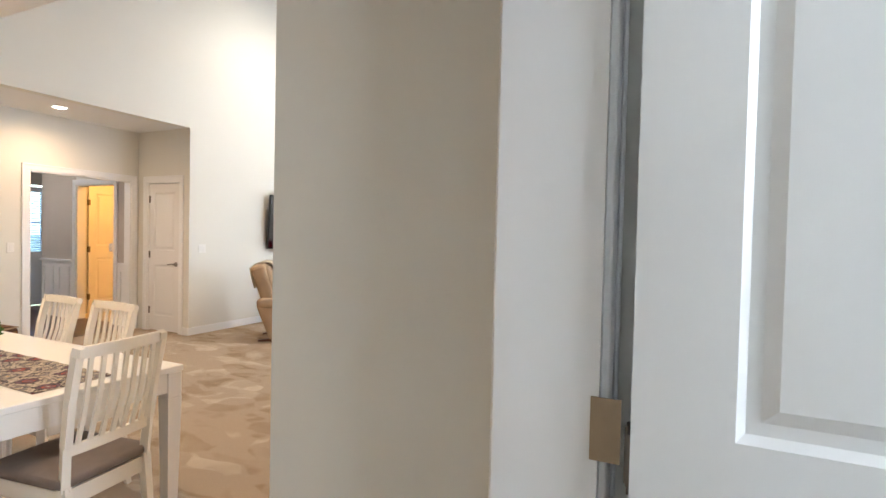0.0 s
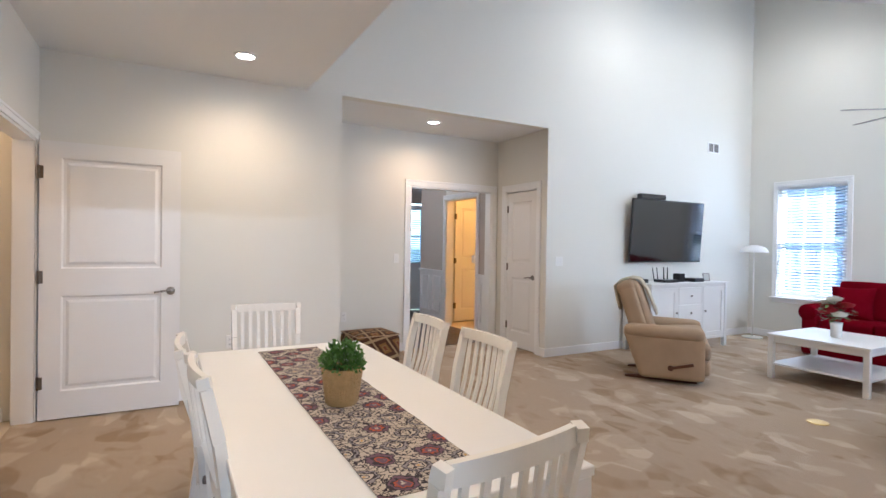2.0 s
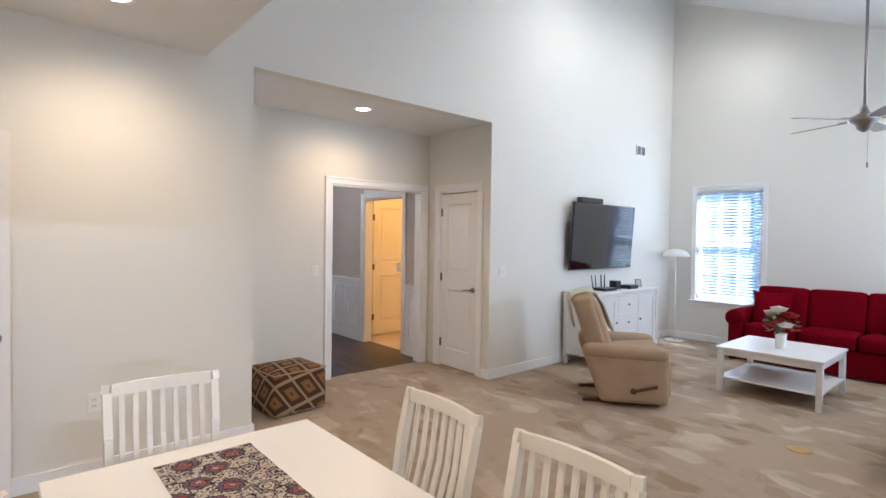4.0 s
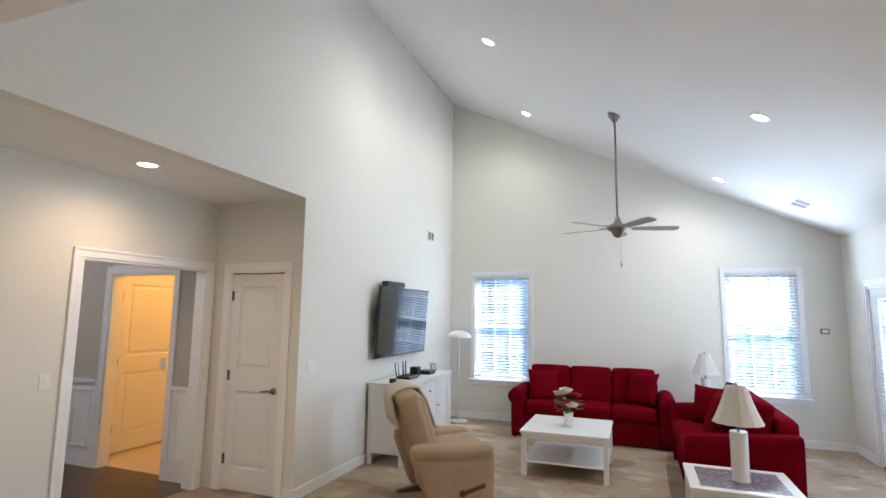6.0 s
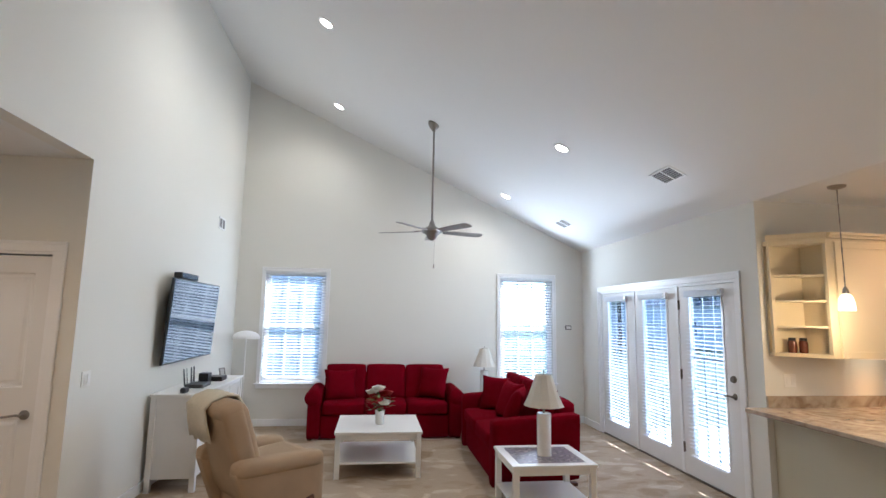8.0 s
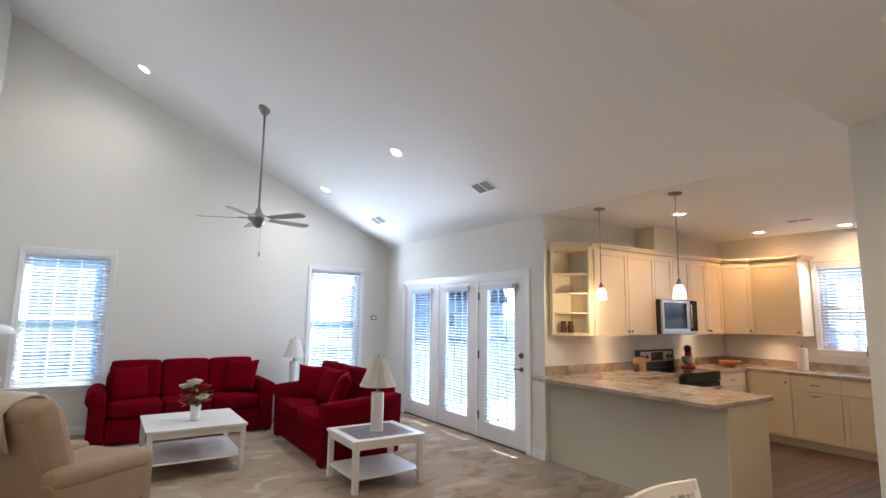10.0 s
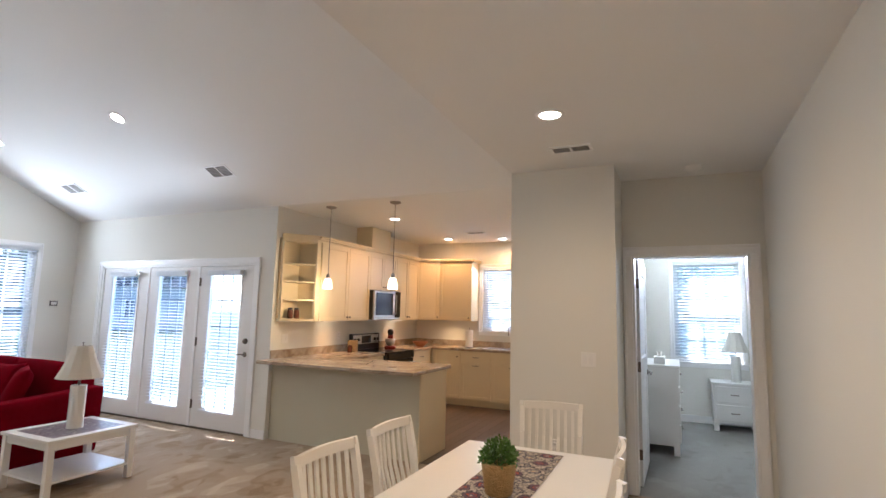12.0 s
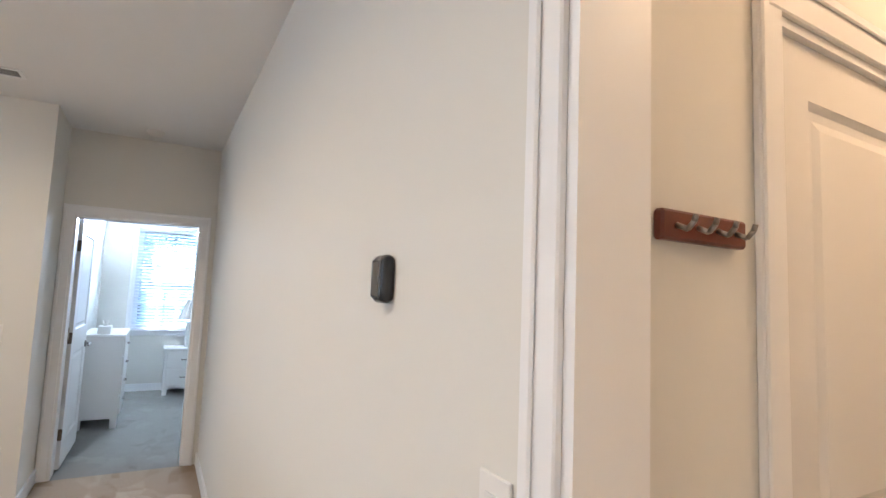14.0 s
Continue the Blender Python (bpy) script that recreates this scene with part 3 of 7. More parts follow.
structure("ceiling_entry", boxes((-11.12, XR - 0.12, 1.2, YC + 0.12, H, H + 0.1), (-11.12, XW - 0.12, YC + 0.12, 8.0, H, H + 0.1)), M_CEIL)

# floors: carpet sheet, plank floors, tile
structure("carpet_living", boxes((XW - 0.12, -0.98, YS - 0.12, YN + 0.12, -0.12, 0.0), (XR - 0.06, XW - 0.12, 2.65, YC + 0.12, -0.12, 0.0), (-0.98, XH, YS, YP0, -0.12, 0)), M_CARPET)
structure("carpet_bedroom", boxes((XH, BX + 0.12, -2.72, YP0 + 0.12, -0.12, 0.0)), M_GREYCARPET)
structure("floor_utility", boxes((XW - 0.12, UX + 0.6, -1.82, YS - 0.12, -0.12, -0.004)), M_TILE)
structure("floor_bath_tile", boxes((-9.78, XW - 0.12, YC + 0.06, 8.0, -0.12, -0.006)), M_TILE)
structure("subfloor_kitchen", boxes((-0.98, 2.82, YP1 - 0.12, 5.63, -0.12, -0.016)), M_BARK)
structure("subfloor_entry", boxes((-11.12, XR - 0.06, 1.2, YC + 0.06, -0.12, -0.016), (-11.12, -9.78, YC + 0.06, 8.0, -0.12, -0.016)), M_BARK)
floor_kitchen = structure("floor_kitchen", boxes((-0.98, -0.95, YP1, 3.6, -0.015, 0.004)), M_KPLANK)
floor_entry = structure("floor_entry", boxes((XR - 0.10, XR - 0.06, 3.98, 5.2, -0.015, 0.003)), M_PLANK)

# baseboards and casings
BH, BT = 0.10, 0.015


def skirting(name, *runs):
    bm = bmesh.new()
    for x0, x1, y0, y1 in runs:
        box(bm, x0, x1, y0, y1, 0, BH - 0.012)
        ins = 0.004
        box(bm, x0 + (ins if x1 - x0 > 0.1 else 0), x1 - (ins if x1 - x0 > 0.1 else 0), y0, y1, BH - 0.012, BH, bevel=0.0)
    structure(name, bm, M_TRIM)


skirting("baseboard_west", (XW, XW + BT, YS, 2.77 + BT), (XW, XW + BT, YC - BT, YN))
skirting("baseboard_north", (XW + BT, XE, YN - BT, YN))
skirting("baseboard_east", (XE - BT, XE, 8.82, YN - BT), (XE - BT, XE, 5.51, 5.72))
skirting("baseboard_recess", (XR, XW, 2.77, 2.77 + BT), (XR, XR + BT, 2.77 + BT, 3.90), (-6.60, XW, YC - BT, YC))
skirting("baseboard_pantry", (XP - BT, XP, YP0 - BT, YP1 + BT), (XP, XE, YP1, YP1 + BT), (XP, XH, YP0 - BT, YP0))
skirting("baseboard_near", (-5.32, XH, YS, YS + BT))
skirting("baseboard_bedroom", (BX - BT, BX, -2.6, YP0), (XH + 0.17, BX - BT, YP0 - BT, YP0))
skirting("baseboard_utility", (UX - BT, UX, 0.03, 0.27), (XW, XW + BT, -1.7, YS - 0.2))
skirting("baseboard_entry", (-9.9, -8.97, YC - BT, YC), (-7.99, XR - 0.12, YC - BT, YC))

CW = 0.075


def casing(name, axis, face, out, a0, a1, z1, z0=0.0, w=CW, sill=False, left=True, right=True, material=None):
    """Trim round an opening on the face of a wall; out is +1 or -1 along the wall's normal."""
    bm = bmesh.new()
    t0, t1 = sorted((face, face + out * 0.014))
    u0, u1 = sorted((face + out * 0.014, face + out * 0.021))

    def add(s, e, lo, hi, ta, tb):
        if axis == "x":
            box(bm, ta, tb, s, e, lo, hi, bevel=0.003)
        else:
            box(bm, s, e, ta, tb, lo, hi, bevel=0.003)

    for on, s, e in ((left, a0 - w, a0), (right, a1, a1 + w)):
        if on:
            add(s, e, z0, z1, t0, t1)
            o = s if s < a0 else e - 0.022
            add(o, o + 0.022, z0, z1 + w - 0.022, u0, u1)
    add(a0 - (w if left else 0), a1 + (w if right else 0), z1, z1 + w, t0, t1)
    add(a0 - (w if left else 0), a1 + (w if right else 0), z1 + w - 0.022, z1 + w, u0, u1)
    if sill:
        s0, s1 = sorted((face, face + out * 0.045))
        add(a0 - w - 0.02, a1 + w + 0.02, z0 - 0.02, z0, s0, s1)
        add(a0 - w, a1 + w, z0 - 0.02 - w, z0 - 0.02, t0, t1)
    return structure(name, bm, material or M_TRIM)


def jamb(name, axis, c0, c1, a0, a1, z1, t=0.018):
    """Lining of a doorway through a wall from c0 to c1."""
    bm = bmesh.new()
    for s, e, lo, hi in ((a0, a0 + t, 0, z1), (a1 - t, a1, 0, z1), (a0 + t, a1 - t, z1 - t, z1)):
        if axis == "x":
            box(bm, c0 - 0.002, c1 + 0.002, s, e, lo, hi)
        else:
            box(bm, s, e, c0 - 0.002, c1 + 0.002, lo, hi)
    return structure(name, bm, M_TRIM)


casing("trim_entry_opening", "x", XR, 1, 3.98, 5.20, 2.06)
jamb("jamb_entry_opening", "x", XR - 0.12, XR, 3.98, 5.20, 2.06)
casing("trim_closet", "y", YC, -1, -7.33, -6.68, 2.05)
jamb("jamb_closet", "y", YC, YC + 0.12, -7.33, -6.68, 2.05)
casing("trim_bath", "y", YC - 0.004, -1, -8.98, -8.06, 2.05)
jamb("jamb_bath", "y", YC, YC + 0.12, -8.98, -8.06, 2.05)
casing("trim_bedroom", "x", XH, -1, 0.585, 1.50, 2.05)
jamb("jamb_bedroom", "x", XH, XH + 0.17, 0.585, 1.50, 2.05)
_HINGE_AT = (XH + 0.160, XH + 0.206, 1.4785, 1.4815, 1.04, 1.14)
casing("trim_bedroom_inside", "x", XH + 0.17, 1, 0.585, 1.50, 2.05)
casing("trim_utility", "y", YS, 1, -6.39, -5.387, 2.05, w=0.057)
jamb("jamb_utility", "y", YS - 0.12, YS, -6.39, -5.387, 2.05)
casing("trim_utility_inside", "y", YS - 0.12, -1, -6.39, -5.387, 2.05)
casing("trim_utility_door", "x", UX, -1, -0.86, -0.05, 2.05)
jamb("jamb_utility_door", "x", UX, UX + 0.12, -0.86, -0.05, 2.05)
casing("trim_french", "x", XE, -1, FD[0], FD[1], 2.05, w=0.07)
jamb("jamb_french", "x", XE, XE + 0.12, FD[0], FD[1], 2.05, t=0.03)
casing("trim_window_living", "y", YN, -1, W1[0], W1[1], W1[3], z0=W1[2], w=0.06, sill=True)
casing("trim_window_corner", "y", YN, -1, W2[0], W2[1], W2[3], z0=W2[2], w=0.06, sill=True)
casing("trim_window_kitchen", "x", 2.70, -1, KW[0], KW[1], KW[3], z0=KW[2], w=0.06, sill=True)
casing("trim_window_bedroom", "x", BX, -1, BW[0], BW[1], BW[3], z0=BW[2], w=0.06, sill=True)


# ---- windows: frame, two sashes with bars, panes, and a blind ----
def window(name, w, h, cols=3, rows=2):
    """A double-hung window in the xz plane, lower left corner at the origin, inside towards -y."""
    win = thing(name, "white double-hung window with white grille bars", "window")
    win["kind"] = "structure"
    f = 0.035
    part("frame", boxes((0, f, 0.03, 0.11, 0, h), (w - f, w, 0.03, 0.11, 0, h), (f, w - f, 0.03, 0.11, 0, f), (f, w - f, 0.03, 0.11, h - f, h)), M_TRIM, win)
    mid = h / 2
    for k, (lo, hi, y) in enumerate(((f, mid + 0.02, 0.05), (mid - 0.02, h - f, 0.085))):
        s = 0.035
        bm = boxes((f, f + s, y, y + 0.03, lo, hi), (w - f - s, w - f, y, y + 0.03, lo, hi), (f + s, w - f - s, y, y + 0.03, lo, lo + s), (f + s, w - f - s, y, y + 0.03, hi - s, hi))
        sash = part("sash", bm, M_TRIM, win)
        x0, x1, z0, z1 = f + s, w - f - s, lo + s, hi - s
        bm = bmesh.new()
        for c in range(1, cols):
            x = x0 + (x1 - x0) * c / cols
            box(bm, x - 0.009, x + 0.009, y + 0.008, y + 0.022, z0, z1)
        for r in range(1, rows):
            z = z0 + (z1 - z0) * r / rows
            box(bm, x0, x1, y + 0.009, y + 0.021, z - 0.009, z + 0.009)
        part("grille", bm, M_TRIM, sash)
        pane = part("pane", boxes((x0, x1, y + 0.013, y + 0.017, z0, z1)), M_GLASS, sash, "clear window pane")
        pane.visible_shadow = False
    return win


def blind(w, h, pitch=0.043, tilt=-34, depth=0.036, label="white horizontal slat blind, lowered with its slats tilted", cords=(0.2, 0.8)):
    """Top left corner at the origin, hangs down -z, inside towards -y."""
    b = thing("window_blind", label, "blind")
    part("head_rail", boxes((0, w, -0.03, 0.03, -0.05, 0), bevel=0.004), M_BLIND, b)
    bm = bmesh.new()
    n = int((h - 0.08) / pitch)
    for k in range(n):
        z = -0.065 - k * pitch
        r = Matrix.Translation((0, 0, z)) @ Matrix.Rotation(radians(tilt + random.uniform(-1.5, 1.5)), 4, "X")
        box(bm, 0.001, w - 0.001, -depth / 2, depth / 2, -0.0013, 0.0013, m=r)
    part("slats", bm, M_BLIND, b, kind="stuff")
    part("bottom_rail", boxes((0.003, w - 0.003, -0.022, 0.022, -h, -h + 0.022), bevel=0.003), M_BLIND, b)
    bm = bmesh.new()
    for c in cords:
        for y in (-depth / 2, depth / 2):
            tube(bm, [(w * c, y, -0.04), (w * c, y, -h + 0.01)], 0.0012, 5)
    part("cords", bm, M_BLIND, b)
    return b


for n, wd in (("window_1", W1), ("window_2", W2)):
    win = window(n, wd[1] - wd[0], wd[3] - wd[2])
    win.matrix_world = pose(wd[0], YN, wd[2])
    b = blind(wd[1] - wd[0] - 0.004, wd[3] - wd[2] - 0.004)
    b.matrix_world = pose(wd[0] + 0.002, YN + 0.0, wd[3] - 0.001)
win = window("window_3", KW[1] - KW[0], KW[3] - KW[2])
win.matrix_world = pose(2.70, KW[1], KW[2], 0, 0, -90)
b = blind(KW[1] - KW[0] - 0.02, KW[3] - KW[2] - 0.01, pitch=0.04, tilt=-60)
b.matrix_world = pose(2.70, KW[1] - 0.01, KW[3] - 0.002, 0, 0, -90)
win = window("window_4", BW[1] - BW[0], BW[3] - BW[2])
win.matrix_world = pose(BX, BW[1], BW[2], 0, 0, -90)
b = blind(BW[1] - BW[0] - 0.02, BW[3] - BW[2] - 0.01, pitch=0.045, tilt=-58)
b.matrix_world = pose(BX, BW[1] - 0.01, BW[3] - 0.002, 0, 0, -90)


# ---- doors ----
def lever(parent, x, z, side, flip=1, material=None):
    """Rose and lever on one face of a leaf in the xz plane."""
    material = material or M_NICKEL
    bm = bmesh.new()
    q = Matrix.Translation((x, side * 0.018, z)) @ Matrix.Rotation(radians(-90 * side), 4, "X")
    lathe(bm, [(0.032, 0), (0.032, 0.006), (0.026, 0.012), (0.011, 0.016), (0.011, 0.045)], 20, q)
    part("rose", bm, material, parent, smooth=False)
    bm = bmesh.new()
    y = side * 0.060
    tube(bm, [(x, y, z), (x + flip * 0.03, y, z + 0.004), (x + flip * 0.07, y, z - 0.002), (x + flip * 0.115, y, z - 0.008)], 0.0085, 10)
    lathe(bm, [(0.0, -0.012), (0.012, -0.008), (0.012, 0.008), (0.0, 0.012)], 12, Matrix.Translation((x, y, z)), cap=False)
    part("lever_handle", bm, material, parent, smooth=True)


def panel_door(name, label, w, h=2.03, t=0.035, stile=0, handle=True, flip=-1, hinges=True, sides=(-1, 1), split=(0.90, 1.10), material=None, hinge_side=-1):
    """A two-panel leaf in the xz plane, hinge edge at x = 0."""
    material = material or M_DOOR
    d = thing(name, label, "door")
    st, tr, br = stile or (0.115 if w > 0.7 else 0.10), 0.12, 0.20
    lo, hi = split
    frame_ = boxes((0, st, -t / 2, t / 2, 0, h), (w - st, w, -t / 2, t / 2, 0, h), (st, w - st, -t / 2, t / 2, 0, br), (st, w - st, -t / 2, t / 2, lo, hi), (st, w - st, -t / 2, t / 2, h - tr, h))
    part("leaf", frame_, material, d)
    for z0, z1 in ((br, lo), (hi, h - tr)):
        bm = boxes((st, w - st, -0.006, 0.006, z0, z1))
        for s in (-1, 1):
            # sticking slopes in, then the raised field
            def ring(i, y):
                return [bm.verts.new((x, s * y, z)) for x, z in ((st + i, z0 + i), (w - st - i, z0 + i), (w - st - i, z1 - i), (st + i, z1 - i))]
            rr = [ring(0, t / 2 - 0.0005), ring(0.012, 0.0065), ring(0.030, 0.0065), ring(0.050, t / 2 - 0.004)]
            for a, c in zip(rr, rr[1:]):
                for k in range(4):
                    j = (k + 1) % 4
                    bm.faces.new((a[k], a[j], c[j], c[k]))
            bm.faces.new(rr[-1])
        part("panel", bm, material, d)
    if handle:
        for s in sides:
            lever(d, w - 0.065, 0.92, s, flip)
    if hinges:
        for z in (0.27, 1.04, 1.80):
            bm = boxes((-0.004, 0.0, -0.018, 0.018, z - 0.045, z + 0.045))
            box(bm, -0.012, 0.024, hinge_side * 0.0175, hinge_side * 0.0205, z - 0.045, z + 0.045)
            lathe(bm, [(0.006, -0.05), (0.006, 0.05)], 8, Matrix.Translation((-0.004, hinge_side * 0.022, z)))
            part("hinge", bm, M_BRONZE, d)
    return d


d = panel_door("door_1", "closed white two-panel closet door with a nickel lever handle", 0.61, h=2.008, sides=(-1,), flip=-1)
d.matrix_world = pose(-7.311, YC + 0.03, 0.012)
d = panel_door("door_2", "open white two-panel door with a nickel lever handle, swung back against the wall", 0.905, stile=0.13, sides=(-1, 1), flip=-1, hinge_side=-1)
d.matrix_world = pose(-6.375, YS + 0.03, 0.012, 0, 0, 89)
d = panel_door("door_3", "closed white two-panel door lit by a warm lamp in the side hall", 0.91, h=2.07, sides=(-1,), flip=-1)
d.matrix_world = pose(-9.318, 5.66, 0.012, 0, 0, 90)
d = panel_door("door_4", "open white two-panel bedroom door with dark hinges", 0.86, stile=0.135, sides=(-1, 1), flip=-1, hinge_side=1)
d.matrix_world = pose(XH + 0.222, 1.476, 0.012, 0, 0, -1)
_h = part("hinge_plate", boxes(_HINGE_AT), mat("satin_hinge_metal", (0.40, 0.31, 0.21), 0.4, 0.8, vary=0.15, scale=40), d, "dark hinge plate let into the door frame")
_h.matrix_world = Matrix.Identity(4)
d = panel_door("door_5", "closed glossy white two-panel utility room door", 0.77, sides=(-1,), flip=-1, material=M_GLOSSDOOR)
d.matrix_world = pose(UX + 0.03, -0.07, 0.012, 0, 0, -90)
# half-glazed entry door
d = thing("door_6", "half-glazed white entry door with a slat blind over its window", "door", pose(-11.06, 5.05, 0.01, 0, 0, 90))
part("leaf", boxes((0, 0.10, -0.02, 0.02, 0, 2.1), (0.80, 0.90, -0.02, 0.02, 0, 2.1), (0.10, 0.80, -0.02, 0.02, 0, 0.95), (0.10, 0.80, -0.02, 0.02, 2.0, 2.1)), M_DOOR, d)
bm = bmesh.new()
for k in range(24):
    box(bm, 0.11, 0.79, -0.018, 0.018, -0.001, 0.001, m=Matrix.Translation((0, -0.03, 0.98 + k * 0.043)) @ Matrix.Rotation(radians(-30), 4, "X"))
part("slats", bm, M_BLIND, d, kind="stuff")
p = part("pane", boxes((0.10, 0.80, 0.0, 0.004, 0.95, 2.0)), M_GLASS, d)
p.visible_shadow = False
part("grille", boxes((0.10, 0.80, 0.006, 0.016, 1.46, 1.48), (0.44, 0.46, 0.006, 0.016, 0.95, 2.0)), M_TRIM, d)


def french_leaf(name, y0, y1, hinged=None, handle=None):
    w = y1 - y0
    d = thing(name, "white glazed patio door leaf with grille bars and a slat blind" + (", nickel deadbolt and lever" if handle else ""), "patio door", pose(XE + 0.035, y1, 0.02, 0, 0, -90))
    t, h = 0.044, 1.997
    gx0, gx1, gz0, gz1 = 0.20, w - 0.20, 0.24, h - 0.10
    part("leaf", boxes((0, gx0, -t / 2, t / 2, 0, h), (gx1, w, -t / 2, t / 2, 0, h), (gx0, gx1, -t / 2, t / 2, 0, gz0), (gx0, gx1, -t / 2, t / 2, gz1, h)), M_DOOR, d)
    bm = boxes((gx0 - 0.025, gx0, -t / 2 - 0.012, -t / 2, gz0 - 0.025, gz1 + 0.025), (gx1, gx1 + 0.025, -t / 2 - 0.012, -t / 2, gz0 - 0.025, gz1 + 0.025), (gx0, gx1, -t / 2 - 0.012, -t / 2, gz0 - 0.025, gz0), (gx0, gx1, -t / 2 - 0.012, -t / 2, gz1, gz1 + 0.025), bevel=0.003)
    part("glazing_bead", bm, M_DOOR, d)
    pane = part("pane", boxes((gx0, gx1, -0.004, 0.0, gz0, gz1)), M_GLASS, d)
    pane.visible_shadow = False
    bm = bmesh.new()
    for c in (1, 2):
        x = gx0 + (gx1 - gx0) * c / 3
        box(bm, x - 0.009, x + 0.009, 0.003, 0.013, gz0, gz1)
    for r in range(1, 5):
        z = gz0 + (gz1 - gz0) * r / 5
        box(bm, gx0, gx1, 0.0035, 0.0125, z - 0.009, z + 0.009)
    part("grille", bm, M_DOOR, d)
    bl = part("blind_head", boxes((gx0 - 0.03, gx1 + 0.06, -t / 2 - 0.05, -t / 2 - 0.013, gz1 - 0.02, gz1 + 0.05), bevel=0.004), M_BLIND, d)
    part("bracket", boxes((gx1 + 0.02, gx1 + 0.07, -t / 2 - 0.056, -t / 2 - 0.051, gz1 - 0.005, gz1 + 0.045)), M_NICKEL, d)
    bm = bmesh.new()
    n = int((gz1 - gz0 - 0.03) / 0.04)
    for k in range(n):
        r = Matrix.Translation((0, -t / 2 - 0.032, gz1 - 0.035 - k * 0.04)) @ Matrix.Rotation(radians(2 + random.uniform(-1.5, 1.5)), 4, "X")
        box(bm, gx0 - 0.035, gx1 + 0.035, -0.016, 0.016, -0.0009, 0.0012, m=r)
    part("slats", bm, M_BLIND, d, kind="stuff")
    part("blind_bottom_rail", boxes((gx0 - 0.02, gx1 + 0.02, -t / 2 - 0.05, -t / 2 - 0.015, gz0 - 0.035, gz0 - 0.013), bevel=0.004), M_BLIND, d)
    if hinged:
        for z in (0.27, 1.04, 1.80):
            x = hinged
            bm = boxes((x - 0.018, x + 0.018, -t / 2 - 0.003, -t / 2, z - 0.05, z + 0.05))
            lathe(bm, [(0.008, -0.055), (0.008, 0.055)], 8, Matrix.Translation((x, -t / 2 - 0.007, z)))
            part("hinge", bm, M_BRONZE, d)
    if handle:
        bm = bmesh.new()
        lathe(bm, [(0.034, 0), (0.034, 0.012), (0.026, 0.022), (0.026, 0.026)], 20, Matrix.Translation((w - 0.075, -t / 2, 1.08)) @ Matrix.Rotation(radians(90), 4, "X"))
        part("deadbolt", bm, M_BRONZE, d)
        lever(d, w - 0.075, 0.92, -1, -1, M_BRONZE)
    return d


french_leaf("door_7", 7.765, 8.705)
french_leaf("door_8", 6.80, 7.725)
french_leaf("door_9", 5.835, 6.755, hinged=0.004, handle=True)
structure("french_mullion", boxes((XE + 0.005, XE + 0.10, 7.727, 7.763, 0.0, 2.02), (XE + 0.005, XE + 0.10, 6.757, 6.798, 0.0, 2.02)), M_TRIM)
structure("french_head", boxes((XE + 0.062, XE + 0.11, FD[0] + 0.03, FD[1] - 0.03, 1.98, 2.02)), M_TRIM)
structure("french_sill", boxes((XE + 0.0, XE + 0.12, FD[0] + 0.03, FD[1] - 0.03, 0.0, 0.018)), M_BRONZE)

# the sky's light at the openings: a strip under the head of each
SKYDIR = -0.12
for _n, _x, _k in (("living", -5.50, 0.25), ("corner", -2.02, 0.6)):
    window_light("sky_light_" + _n, (_x, YN - 0.045, W1[3] - 0.02), (0, -1, -SKYDIR), 0.5, 0.02, SKYW * _k)
window_light("sky_light_kitchen", (2.70 - 0.045, (KW[0] + KW[1]) / 2, KW[3] - 0.02), (-1, 0, -1.2), 0.8, 0.02, SKYW * 0.35)
window_light("sky_light_bedroom", (BX - 0.045, (BW[0] + BW[1]) / 2, BW[3] - 0.02), (-1, 0, -SKYDIR), 0.8, 0.02, SKYW * 2.0)
window_light("sky_light_patio", (XE - 0.06, (FD[0] + FD[1]) / 2, 2.00), (-1, 0, -SKYDIR), FD[1] - FD[0] - 0.3, 0.02, SKYW * 1.0)


# ---- ceiling lights, fan, vents, plates ----
def can_light(x, y, z, slope=False, watts=20, color=WARM):
    t = thing("recessed_light", "lit recessed ceiling light with a white trim ring", "recessed light", pose(x, y, z, 0, math.degrees(math.atan(PITCH)) if slope else 0, 0), "recessed lights")
    bm = bmesh.new()
    lathe(bm, [(0.062, -0.004), (0.070, -0.010), (0.088, -0.007), (0.092, 0.004)], 28, cap=False)
    part("trim_ring", bm, M_TRIM, t, smooth=True)
    bm = bmesh.new()
    lathe(bm, [(0.0, -0.003), (0.064, -0.003)], 28, cap=False)
    part("lens", bm, M_GLOW, t)
    aim = (-PITCH * 1.0, 0, -1) if slope else (0, 0, -1)
    v = Vector(aim).normalized()
    bulb("recessed_bulb", Vector((x, y, z)) + v * 0.03, watts, color, r=0.05, spot=165, aim=v)


for x, y in ((-5.02, 6.38), (-5.03, 8.51), (-2.52, 6.38), (-2.54, 8.63)):
    can_light(x, y, VZ(x), True, 5.6 if y < 7 else 3.6, (1.0, 0.86, 0.70))
for x, y in ((-5.88, 1.82), (-4.32, 1.83), (-2.72, 1.83)):
    can_light(x, y, H, False, 3.4, (1.0, 0.66, 0.37))
can_light(-6.97, 4.0, H, False, 2.8, (1.0, 0.60, 0.30))
for x, y in ((0.17, 4.58), (2.15, 4.65), (2.35, 3.75)):
    can_light(x, y, H, False, 3.3, (1.0, 0.47, 0.15))

